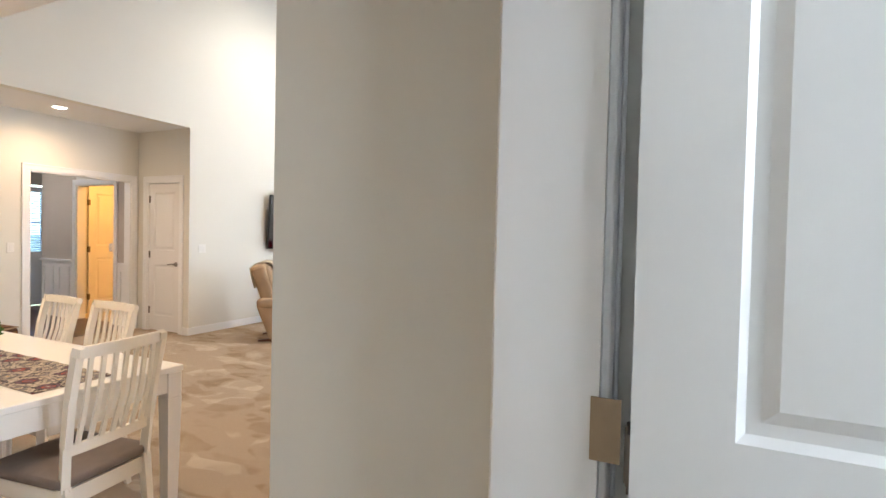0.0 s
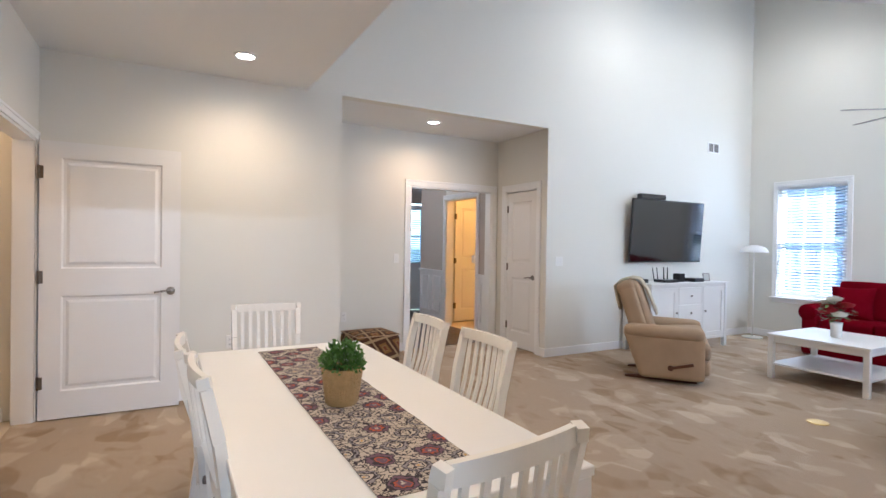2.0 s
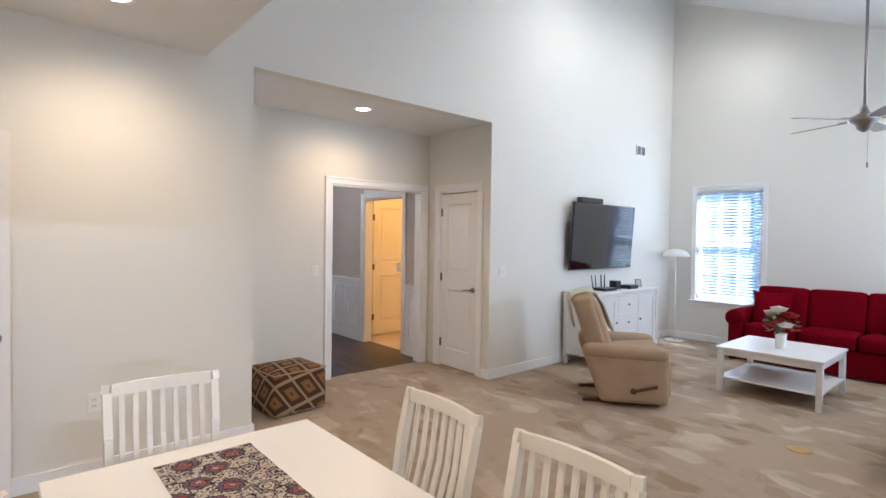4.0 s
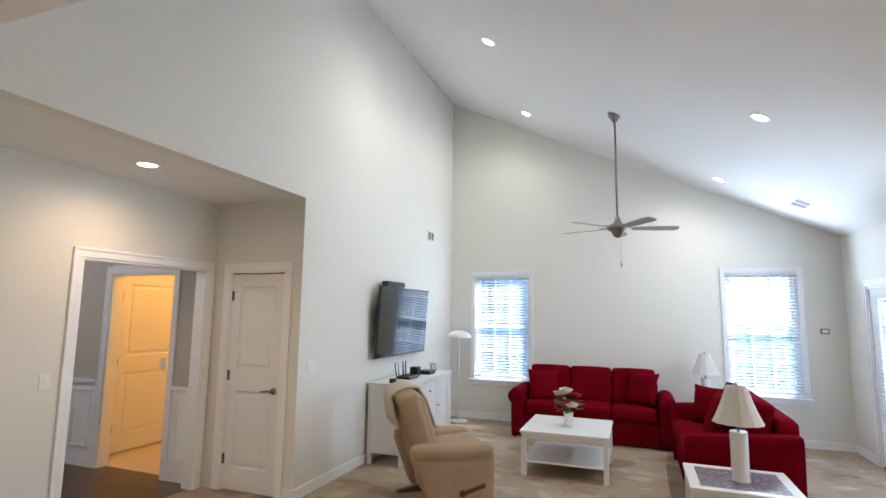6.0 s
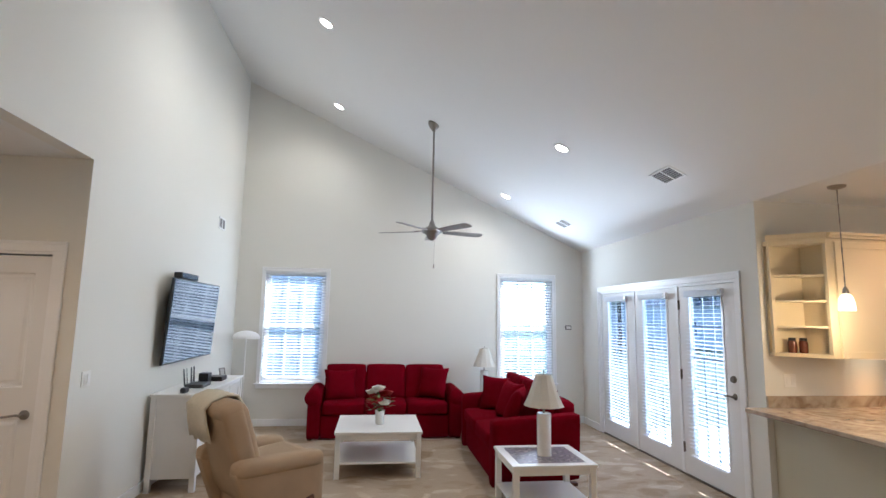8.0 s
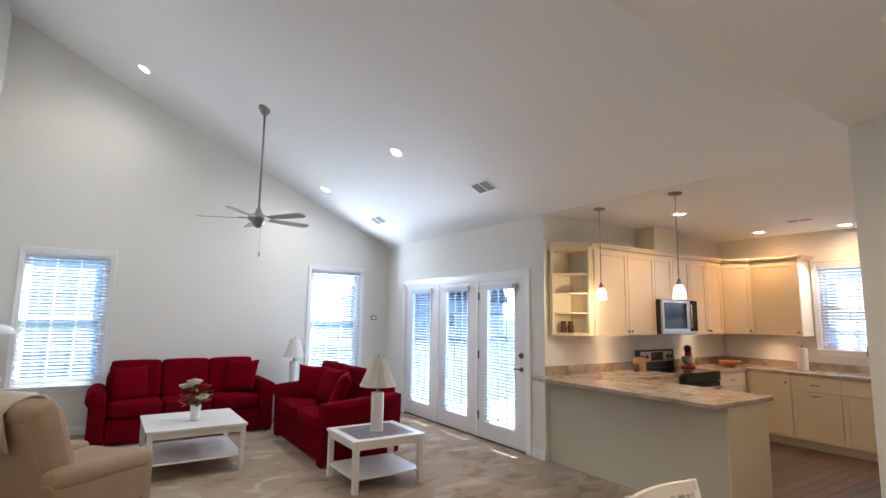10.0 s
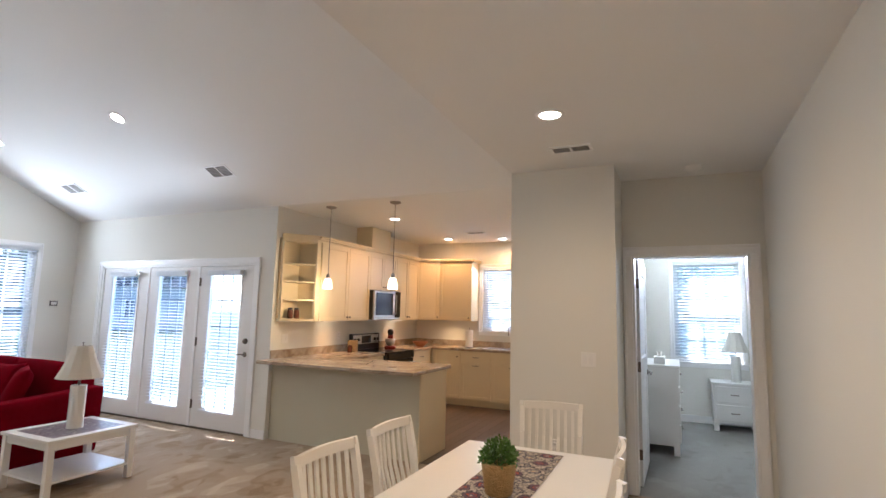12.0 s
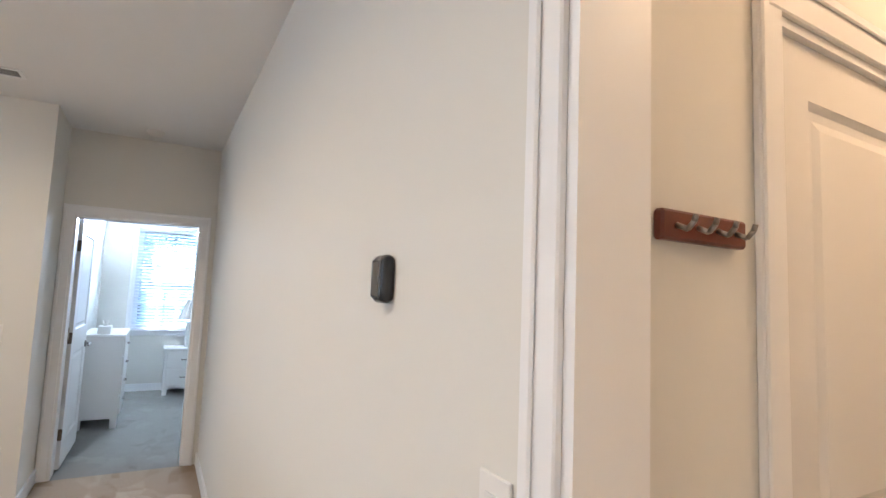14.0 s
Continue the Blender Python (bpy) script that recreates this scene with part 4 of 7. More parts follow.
fan = thing("ceiling_fan", "brushed nickel ceiling fan with five grey blades on a long downrod", "ceiling fan", pose(-3.77, 7.44, 0))
top = VZ(-3.77)
bm = bmesh.new()
lathe(bm, [(0.075, 0.0), (0.075, -0.03), (0.055, -0.075), (0.03, -0.11), (0.02, -0.125)], 24, Matrix.Translation((0, 0, top + 0.03)))
part("canopy", bm, M_NICKEL, fan, smooth=True)
bm = bmesh.new()
tube(bm, [(0, 0, 2.78), (0, 0, top - 0.05)], 0.013, 12)
part("downrod", bm, M_NICKEL, fan, smooth=True)
bm = bmesh.new()
lathe(bm, [(0.02, 2.80), (0.035, 2.76), (0.045, 2.73), (0.10, 2.70), (0.125, 2.675), (0.12, 2.65), (0.07, 2.62), (0.055, 2.58), (0.02, 2.555), (0.0, 2.55)], 28, cap=False)
part("motor_housing", bm, M_NICKEL, fan, smooth=True)
M_BLADE = mat("grey_fan_blade", (0.33, 0.32, 0.31), 0.45, vary=0.1, scale=8)
for k in range(5):
    a = radians(14.7 + 72 * k)
    m = Matrix.Rotation(a, 4, "Z") @ Matrix.Translation((0, 0, 2.665)) @ Matrix.Rotation(radians(-11), 4, "X")
    bm = bmesh.new()
    pts = [(0.16, -0.045), (0.40, -0.062), (0.62, -0.066), (0.66, -0.05), (0.675, 0), (0.66, 0.05), (0.62, 0.066), (0.40, 0.062), (0.16, 0.045)]
    poly(bm, pts, "z", -0.004, 0.004)
    for v in bm.verts:
        v.co = m @ v.co
    part("blade", bm, M_BLADE, fan)
    bm = bmesh.new()
    bar(bm, m @ Vector((0.08, 0, 0.006)), m @ Vector((0.22, 0, 0.008)), 0.03, 0.008, 0.06, 0.006)
    part("blade_arm", bm, M_NICKEL, fan)
bm = bmesh.new()
tube(bm, [(0.03, 0.0, 2.56), (0.03, 0.0, 2.27)], 0.0015, 6)
part("pull_chain", bm, M_NICKEL, fan)
bm = bmesh.new()
lathe(bm, [(0.004, 2.27), (0.009, 2.26), (0.009, 2.225), (0.004, 2.215)], 10, Matrix.Translation((0.03, 0, 0)))
part("pull_weight", bm, M_NICKEL, fan)


# grey slats over a dark backing: the shade in the slots is put into colour
M_VSLAT = mat("vent_slat_shade_grey", (0.38, 0.37, 0.36), 0.5, vary=0.05)


def vent(x, y, z, m, label, w=0.30, d=0.15, cols=2):
    v = thing("air_vent", label, "air vent", m, "air vents")
    part("frame", boxes((-w / 2, w / 2, -d / 2, -d / 2 + 0.02, -0.008, 0), (-w / 2, w / 2, d / 2 - 0.02, d / 2, -0.008, 0), (-w / 2, -w / 2 + 0.02, -d / 2 + 0.02, d / 2 - 0.02, -0.008, 0), (w / 2 - 0.02, w / 2, -d / 2 + 0.02, d / 2 - 0.02, -0.008, 0), (-0.008, 0.008, -d / 2 + 0.02, d / 2 - 0.02, -0.008, 0)), M_TRIM, v)
    part("backing", boxes((-w / 2 + 0.02, w / 2 - 0.02, -d / 2 + 0.02, d / 2 - 0.02, -0.002, -0.001)), M_VENT, v)
    n = int((d - 0.04) / 0.024)
    for k in range(n):
        yy = -d / 2 + 0.032 + k * 0.024
        part("slat", boxes((-w / 2 + 0.02, w / 2 - 0.02, yy - 0.003, yy + 0.003, -0.006, -0.002)), M_VSLAT, v)


SL = math.degrees(math.atan(PITCH))
for x, y in ((-1.67, 5.83), (-1.69, 8.52)):
    vent(x, y, 0, pose(x, y, VZ(x), 0, SL, 0) @ pose(0, 0, 0, 0, 0, 90), "white metal ceiling vent with dark slots", 0.34, 0.20)
vent(0, 0, 0, pose(-2.01, 1.83, H, 0, 0, 90), "white metal ceiling vent with dark slots")
vent(0, 0, 0, pose(1.6, 3.95, H, 0, 0, 90), "white metal ceiling vent with dark slots")
vent(0, 0, 0, pose(XW, 8.46, 2.83, -90, 0, 90), "white metal wall vent high on the wall", 0.27, 0.16)


def plate(x, y, z, rz, kind_="switch", gang=1):
    """A wall plate that faces -y before its turn."""
    w = 0.07 + 0.046 * (gang - 1)
    p = thing("light_switch" if kind_ == "switch" else "wall_outlet", "white light switch on the wall" if kind_ == "switch" else "white double wall outlet", "light switch" if kind_ == "switch" else "outlet", pose(x, y, z, 0, 0, rz))
    part("plate", boxes((-w / 2, w / 2, -0.006, 0, -0.057, 0.057), bevel=0.002), M_PLATE, p)
    for g in range(gang):
        cx = (g - (gang - 1) / 2) * 0.046
        if kind_ == "switch":
            part("rocker", boxes((cx - 0.016, cx + 0.016, -0.010, -0.006, -0.033, 0.033), bevel=0.001), M_WHITE, p)
        else:
            for s in (-1, 1):
                part("socket", boxes((cx - 0.016, cx + 0.016, -0.009, -0.006, s * 0.02 - 0.014, s * 0.02 + 0.014), bevel=0.001), M_WHITE, p)
                part("slots", boxes((cx - 0.008, cx - 0.005, -0.0095, -0.009, s * 0.02 - 0.006, s * 0.02 + 0.006), (cx + 0.005, cx + 0.008, -0.0095, -0.009, s * 0.02 - 0.006, s * 0.02 + 0.006)), M_VENT, p)


plate(XW, 5.50, 1.15, 90, gang=2)
plate(XW, 1.80, 0.46, 90, "outlet")
plate(XR, 3.14, 0.46, 90, "outlet")
plate(XR, 3.80, 1.15, 90)
plate(XP, 1.80, 1.16, -90, gang=2)
plate(XP, 2.07, 0.46, -90, "outlet")
plate(-5.265, YS, 1.232, 180, gang=1)
plate(-0.78, 3.546, 0.72, 0, "outlet")
plate(-0.80, 5.51, 1.14, 0, gang=2)
plate(0.30, 5.51, 1.14, 0, "outlet")
plate(XR - 0.6, YC, 1.12, 0)
ws = thing("wall_sensor", "small dark digital display on the wall", "thermostat", pose(-1.29, YN, 1.50))
part("body", boxes((-0.05, 0.05, -0.018, 0, -0.035, 0.035), bevel=0.003), M_VENT, ws)
part("display", boxes((-0.036, 0.036, -0.020, -0.018, -0.02, 0.02)), M_PLATE, ws)
th = thing("thermostat", "black rounded thermostat on the wall", "thermostat", pose(-4.871, YS, 1.549, 0, 0, 180))
bm = bmesh.new()
soft_box(bm, 0.066, 0.034, 0.098, 0.032, n=8)
part("body", bm, M_DARKLAMP, th, smooth=True)
bm = bmesh.new()
soft_box(bm, 0.046, 0.006, 0.076, 0.022, Matrix.Translation((0, -0.016, 0)), n=8)
part("face", bm, M_SCREEN, th, smooth=True)
th.location.y += 0.012
sd = thing("smoke_detector", "round white ceiling smoke detector", "smoke detector", pose(-1.21, 0.99, H))
bm = bmesh.new()
lathe(bm, [(0.065, 0), (0.065, -0.015), (0.05, -0.032), (0.0, -0.034)], 24, cap=False)
part("body", bm, M_PLATE, sd, smooth=True)
fo = thing("floor_outlet_cover", "round brass floor outlet cover set in the carpet", "floor outlet", pose(-3.8, 5.75, 0))
bm = bmesh.new()
lathe(bm, [(0.075, 0.0), (0.073, 0.006), (0.055, 0.008), (0.0, 0.008)], 28, cap=False)
part("cover", bm, M_BRASS, fo, smooth=False)
fr = thing("floor_register", "dark metal floor register beside the peninsula", "air vent", pose(-0.80, 3.40, 0.0))
part("frame", boxes((-0.15, 0.15, -0.07, 0.07, 0, 0.006)), M_BRONZE, fr)
hk = thing("coat_hook_rack", "red-brown wooden rack with four metal hooks", "coat rack", pose(UX, 0.177, 1.633, 0, 0, -90))
part("board", boxes((-0.10, 0.10, -0.018, 0, -0.022, 0.022), bevel=0.004), M_HOOKWOOD, hk)
for k in range(4):
    x = -0.070 + k * 0.047
    bm = bmesh.new()
    tube(bm, [(x, -0.018, 0.0), (x, -0.035, -0.008), (x, -0.045, 0.002), (x, -0.048, 0.012)], 0.004, 8)
    part("hook", bm, M_NICKEL, hk, smooth=True)

# ---- dining table and chairs ----
TX0, TX1, TY0, TY1 = -4.68, -2.75, 1.45, 2.32
table = thing("dining_table", "long white dining table with square legs on the carpet", "dining table", pose(TX0, TY0, 0))
L, W = TX1 - TX0, TY1 - TY0
part("tabletop", boxes((0, L, 0, W, 0.722, 0.75), bevel=0.003), M_WHITE, table)
part("apron", boxes((0.04, L - 0.04, 0.012, 0.032, 0.63, 0.721), (0.04, L - 0.04, W - 0.032, W - 0.012, 0.63, 0.721), (0.012, 0.032, 0.04, W - 0.04, 0.63, 0.721), (L - 0.032, L - 0.012, 0.04, W - 0.04, 0.63, 0.721)), M_WHITE, table)
for x in (0.005, L - 0.075):
    for y in (0.005, W - 0.075):
        bm = bmesh.new()
        cx, cy = x + 0.035, y + 0.035
        box(bm, x, x + 0.07, y, y + 0.07, 0.60, 0.721, bevel=0.003)
        bar(bm, (cx, cy, 0.60), (cx, cy, 0), 0.07, 0.07, 0.048, 0.048)
        part("leg", bm, M_WHITE, table)
rn = thing("table_runner", "floral table runner in rust, plum and grey along the table", "table runner", pose(-3.70, 1.89, 0.7505))
bm = bmesh.new()
NX = 40
vs = [[bm.verts.new((-0.87 + 1.74 * i / NX, y, 0.0018 + 0.0012 * math.sin(i * 1.7 + y * 9))) for i in range(NX + 1)] for y in (-0.155, -0.05, 0.05, 0.155)]
for a, c in zip(vs, vs[1:]):
    for i in range(NX):
        bm.faces.new((a[i], a[i + 1], c[i + 1], c[i]))
r_ = bmesh.ops.extrude_face_region(bm, geom=list(bm.faces))
for v in [g for g in r_["geom"] if isinstance(g, bmesh.types.BMVert)]:
    v.co.z += 0.0015
part("cloth", bm, M_RUNNER, rn)

pl = thing("potted_plant", "bushy green plant in a woven straw basket pot on the runner", "potted plant", pose(-3.55, 1.87, 0.754))
bm = bmesh.new()
prof = [(0.055, 0.0)]
for k in range(13):
    z = 0.004 + k * 0.0095
    r0 = 0.056 + 0.016 * (k / 12)
    prof += [(r0, z), (r0 + 0.004, z + 0.0045)]
prof += [(0.073, 0.13), (0.066, 0.132), (0.062, 0.115), (0.0, 0.112)]
lathe(bm, prof, 28)
part("basket_pot", bm, M_BASKET, pl, smooth=True)
vs, fs = [], []
for k in range(900):
    u = Vector((random.gauss(0, 1), random.gauss(0, 1), abs(random.gauss(0, 1)) * 0.9)).normalized()
    p = Vector((0, 0, 0.13)) + Vector((u.x * 0.080, u.y * 0.080, u.z * 0.095)) * random.uniform(0.45, 1.0) + Vector((0, 0, random.uniform(-0.008, 0.008)))
    t1 = (u + Vector([random.uniform(-0.8, 0.8) for _ in range(3)])).normalized()
    t2 = t1.cross(Vector([random.uniform(-1, 1) for _ in range(3)])).normalized()
    l, w_ = random.uniform(0.013, 0.023), random.uniform(0.005, 0.008)
    i = len(vs)
    vs += [p, p + t1 * l * 0.5 + t2 * w_, p + t1 * l, p + t1 * l * 0.5 - t2 * w_]
    fs.append((i, i + 1, i + 2, i + 3))
me = bpy.data.meshes.new("foliage")
me.from_pydata([tuple(v) for v in vs], [], fs)
me.materials.append(M_GREEN)
ob = new("foliage", me)
ob.parent = pl
tagged(ob, kind="stuff")
bm = bmesh.new()
for k in range(16):
    a = k * 2.4
    tube(bm, [(0.01 * math.cos(a), 0.01 * math.sin(a), 0.105), (0.05 * math.cos(a), 0.05 * math.sin(a), 0.19)], 0.0015, 4)
part("stems", bm, M_DGREEN, pl, kind="stuff")


def dining_chair():
    """Slatted chair, centre of the seat at the origin, facing +y."""
    c = thing("dining_chair", "white slat-backed dining chair with a brown fabric seat", "dining chair", group="chairs round the table")
    bm = bmesh.new()
    soft_box(bm, 0.43, 0.42, 0.05, 0.022, Matrix.Translation((0, 0.01, 0.455)), n=6, bulge=0.25)
    part("seat", bm, M_SEAT, c, "brown woven fabric seat pad", smooth=True)
    part("seat_rail", boxes((-0.19, 0.19, 0.175, 0.195, 0.37, 0.43), (-0.18, 0.18, -0.195, -0.175, 0.37, 0.43), (-0.2, -0.18, -0.17, 0.17, 0.37, 0.43), (0.18, 0.2, -0.17, 0.17, 0.37, 0.43)), M_CHAIR, c)
    for s in (-1, 1):
        bm = bmesh.new()
        bar(bm, (s * 0.185, 0.185, 0.43), (s * 0.19, 0.19, 0), 0.038, 0.038, 0.026, 0.026)
        part("leg", bm, M_CHAIR, c)
        bm = bmesh.new()
        bar(bm, (s * 0.19, -0.19, 0.44), (s * 0.185, -0.25, 0), 0.034, 0.040, 0.026, 0.028)
        part("leg", bm, M_CHAIR, c)
        bm = bmesh.new()
        pts = [(s * 0.19, -0.19, 0.43), (s * 0.196, -0.205, 0.58), (s * 0.200, -0.232, 0.75), (s * 0.203, -0.268, 0.89), (s * 0.201, -0.274, 0.918)]
        for a, b2 in zip(pts, pts[1:]):
            bar(bm, a, b2, 0.030, 0.036, 0.030, 0.032)
        part("back_post", bm, M_CHAIR, c)
    # curved top rail and lower rail
    for name, z, h_, y0, bow in (("top_rail", 0.899, 0.038, -0.267, 0.022), ("lower_rail", 0.565, 0.035, -0.202, 0.012)):
        bm = bmesh.new()
        n = 8
        hw = 0.186
        for k in range(n):
            x0, x1 = -hw + 2 * hw * k / n, -hw + 2 * hw * (k + 1) / n
            f = lambda x: y0 - bow * (1 - (x / 0.205) ** 2) + 0.004
            e = 0.003 * (1 if name == "top_rail" else 0)
            g = lambda x: e * (1 - (x / 0.205) ** 2)
            rows = [[bm.verts.new((x, f(x) + dy, z + dz + (g(x) if dz > 0 else 0))) for dy, dz in ((-0.011, -h_ / 2), (0.011, -h_ / 2), (0.009, h_ / 2), (-0.009, h_ / 2))] for x in (x0, x1)]
            bm.faces.new(rows[0][::-1])
            bm.faces.new(rows[1])
            for i in range(4):
                j = (i + 1) % 4
                bm.faces.new((rows[0][i], rows[0][j], rows[1][j], rows[1][i]))
        bmesh.ops.remove_doubles(bm, verts=bm.verts, dist=1e-5)
        part(name, bm, M_CHAIR, c)
    for k in range(7):
        x = -0.150 + k * 0.05
        q = 1 - (x / 0.205) ** 2
        bm = bmesh.new()
        pts = [(x, -0.200 - 0.012 * q, 0.575), (x, -0.236 - 0.030 * q, 0.73), (x, -0.262 - 0.028 * q, 0.88)]
        for a, b2 in zip(pts, pts[1:]):
            bar(bm, a, b2, 0.020, 0.010)
        part("slat", bm, M_CHAIR, c)
    return c


ch = dining_chair()
NARROW = Matrix.Diagonal((0.93, 0.97, 1.03, 1))
ch.matrix_world = pose(-3.96, 1.62, 0, 0, 0, -2) @ NARROW
for m in (pose(-3.42, 1.64, 0, 0, 0, 3), pose(-4.00, 2.195, 0, 0, 0, 177), pose(-3.485, 2.195, 0, 0, 0, 179), pose(-2.76, 1.84, 0, 0, 0, 98), pose(-4.57, 1.80, 0, 0, 0, -94)):
    copy_thing(ch, m @ NARROW)

# ---- recess: ottoman ----
ot = thing("ottoman", "square brown and tan ottoman woven with nested diamonds", "ottoman", pose(-7.0, 3.27, 0.0, 0, 0, 4))
bm = bmesh.new()
soft_box(bm, 0.49, 0.51, 0.36, 0.05, Matrix.Translation((0, 0, 0.18)), n=10, bulge=0.16)
part("cushion_body", bm, M_OTTOMAN, ot, smooth=True)
for z in (0.022, 0.355):
    bm = bmesh.new()
    pts = [(0.235, 0.245, z), (-0.235, 0.245, z), (-0.235, -0.245, z), (0.235, -0.245, z), (0.235, 0.245, z)]
    tube(bm, pts, 0.005, 6)
    part("piping", bm, M_TAN, ot)


# ---- living room ----
def cushion(bm, w, t, m, n=12):
    """A stuffed square pillow with pointed corners and hollow edges."""
    for s in (1, -1):
        rows = []
        for i in range(n + 1):
            u = 2 * i / n - 1
            rows.append([])
            for j in range(n + 1):
                v = 2 * j / n - 1
                h_ = t / 2 * (max(0.0, (1 - u ** 4) * (1 - v ** 4))) ** 0.55 + 0.004
                rows[-1].append(bm.verts.new(m @ Vector((w / 2 * u * (0.90 + 0.10 * v * v), w / 2 * v * (0.90 + 0.10 * u * u), s * h_))))
        for i in range(n):
            for j in range(n):
                q = (rows[i][j], rows[i + 1][j], rows[i + 1][j + 1], rows[i][j + 1])
                bm.faces.new(q if s > 0 else q[::-1])
    bmesh.ops.remove_doubles(bm, verts=bm.verts, dist=0.0085)


def sofa(name, label, w, d, seats, pillows, roll=True):
    """A sofa facing -y, its front left corner on the floor at the origin, back at y = d."""
    s = thing(name, label, "sofa")
    aw = 0.20
    bm = bmesh.new()
    soft_box(bm, w - 2 * aw + 0.02, d - 0.08, 0.30, 0.02, Matrix.Translation((w / 2, d / 2, 0.165)), n=4)
    part("base", bm, M_RED, s, smooth=False)
    for x in (aw / 2, w - aw / 2):
        bm = bmesh.new()
        if roll:
            soft_box(bm, aw - 0.02, d - 0.02, 0.50, 0.03, Matrix.Translation((x, d / 2, 0.265)), n=6)
            q = Matrix.Translation((x - (0.02 if x < w / 2 else -0.02), 0.0, 0.54)) @ Matrix.Rotation(radians(-90), 4, "X")
            lathe(bm, [(0.0, 0.0), (0.085, 0.004), (0.105, 0.02), (0.108, 0.06), (0.108, d - 0.1), (0.09, d - 0.05), (0.0, d - 0.05)], 22, q, cap=False)
        else:
            out = -1 if x < w / 2 else 1
            lean = Matrix(((1, 0, 0.07 * out, 0), (0, 1, 0, 0), (0, 0.07, 1, 0), (0, 0, 0, 1)))
            soft_box(bm, aw - 0.03, d - 0.02, 0.64, 0.025, Matrix.Translation((x, d / 2, 0.345)) @ lean, n=8)
        part("arm", bm, M_RED, s, smooth=True)
    bm = bmesh.new()
    soft_box(bm, w - 2 * aw + 0.06, 0.20, 0.72, 0.06, Matrix.Translation((w / 2, d - 0.11, 0.44)) @ Matrix.Rotation(radians(-6), 4, "X"), n=6)
    part("back", bm, M_RED, s, smooth=True)
    iw = (w - 2 * aw) / seats
    for k in range(seats):
        x = aw + iw * (k + 0.5)
        bm = bmesh.new()
        soft_box(bm, iw - 0.008, d - 0.28, 0.17, 0.04, Matrix.Translation((x, (d - 0.26) / 2 + 0.0, 0.40)), n=8, bulge=0.09)
        part("seat_cushion", bm, M_RED, s, smooth=True)
        bm = bmesh.new()
        soft_box(bm, iw - 0.006, 0.20, 0.48, 0.035, Matrix.Translation((x, d - 0.30, 0.69)) @ Matrix.Rotation(radians(-13), 4, "X"), n=8, bulge=0.04)
        part("back_cushion", bm, M_RED, s, smooth=True)
    for x, y, z, rz, tilt in pillows:
        bm = bmesh.new()
        m = Matrix.Translation((x, y, z)) @ Matrix.Rotation(radians(rz), 4, "Z") @ Matrix.Rotation(radians(90 - tilt), 4, "X")
        cushion(bm, 0.45, 0.15, m)
        part("pillow", bm, M_RED, s, "matching red throw pillow", smooth=True)
    for x in (0.06, w - 0.06):
        for y in (0.07, d - 0.07):
            part("foot", boxes((x - 0.03, x + 0.03, y - 0.03, y + 0.03, 0, 0.03)), M_WOOD, s)
    return s


sf = sofa("sofa", "deep red three-seat fabric sofa with rolled arms and loose pillows", 2.10, 0.88, 3, [(0.42, 0.36, 0.67, 14, 20), (1.72, 0.35, 0.70, -32, 16)])
sf.matrix_world = pose(-5.28, 8.46, 0)
lv = sofa("loveseat", "deep red fabric loveseat with loose pillows, beside the sofa", 1.86, 0.92, 2, [(0.40, 0.40, 0.68, 52, 16), (1.02, 0.40, 0.70, 10, 20), (1.45, 0.34, 0.69, -24, 22)], roll=False)
lv.matrix_world = pose(-3.25, 8.29, 0, 0, 0, -90)

def hemnes_table(name, label, w, d, h, shelf, tiled=False):
    t = thing(name, label, "coffee table" if not tiled else "side table")
    th_ = 0.025
    if tiled:
        b_ = 0.075
        part("tabletop", boxes((0, w, 0, b_, h - th_, h), (0, w, d - b_, d, h - th_, h), (0, b_, b_, d - b_, h - th_, h), (w - b_, w, b_, d - b_, h - th_, h), (b_, w - b_, b_, d - b_, h - th_, h - 0.006), bevel=0.002), M_WHITE, t)
        part("tile_inlay", boxes((b_, w - b_, b_, d - b_, h - 0.006, h - 0.001)), M_TILETOP, t, "tile inlay printed in plum and grey")
    else:
        part("tabletop", boxes((0, w, 0, d, h - th_, h), bevel=0.003), M_WHITE, t)
    lg = 0.05
    part("apron", boxes((0.05, w - 0.05, 0.025, 0.04, h - 0.085, h - th_ - 0.001), (0.05, w - 0.05, d - 0.04, d - 0.025, h - 0.085, h - th_ - 0.001), (0.025, 0.04, 0.05, d - 0.05, h - 0.085, h - th_ - 0.001), (w - 0.04, w - 0.025, 0.05, d - 0.05, h - 0.085, h - th_ - 0.001)), M_WHITE, t)
    for x in (0.012, w - 0.012 - lg):
        for y in (0.012, d - 0.012 - lg):
            part("leg", boxes((x, x + lg, y, y + lg, 0, h - th_ - 0.001), bevel=0.003), M_WHITE, t)
    part("shelf", boxes((0.02, w - 0.02, 0.02, d - 0.02, shelf - 0.018, shelf), bevel=0.002), M_WHITE, t)
    return t


hemnes_table("coffee_table", "square white coffee table with a lower shelf", 0.90, 0.92, 0.46, 0.16).matrix_world = pose(-4.79, 6.83, 0)
hemnes_table("side_table", "white side table with a patterned tile top and a lower shelf", 0.73, 0.67, 0.45, 0.13, True).matrix_world = pose(-3.275, 5.585, 0)

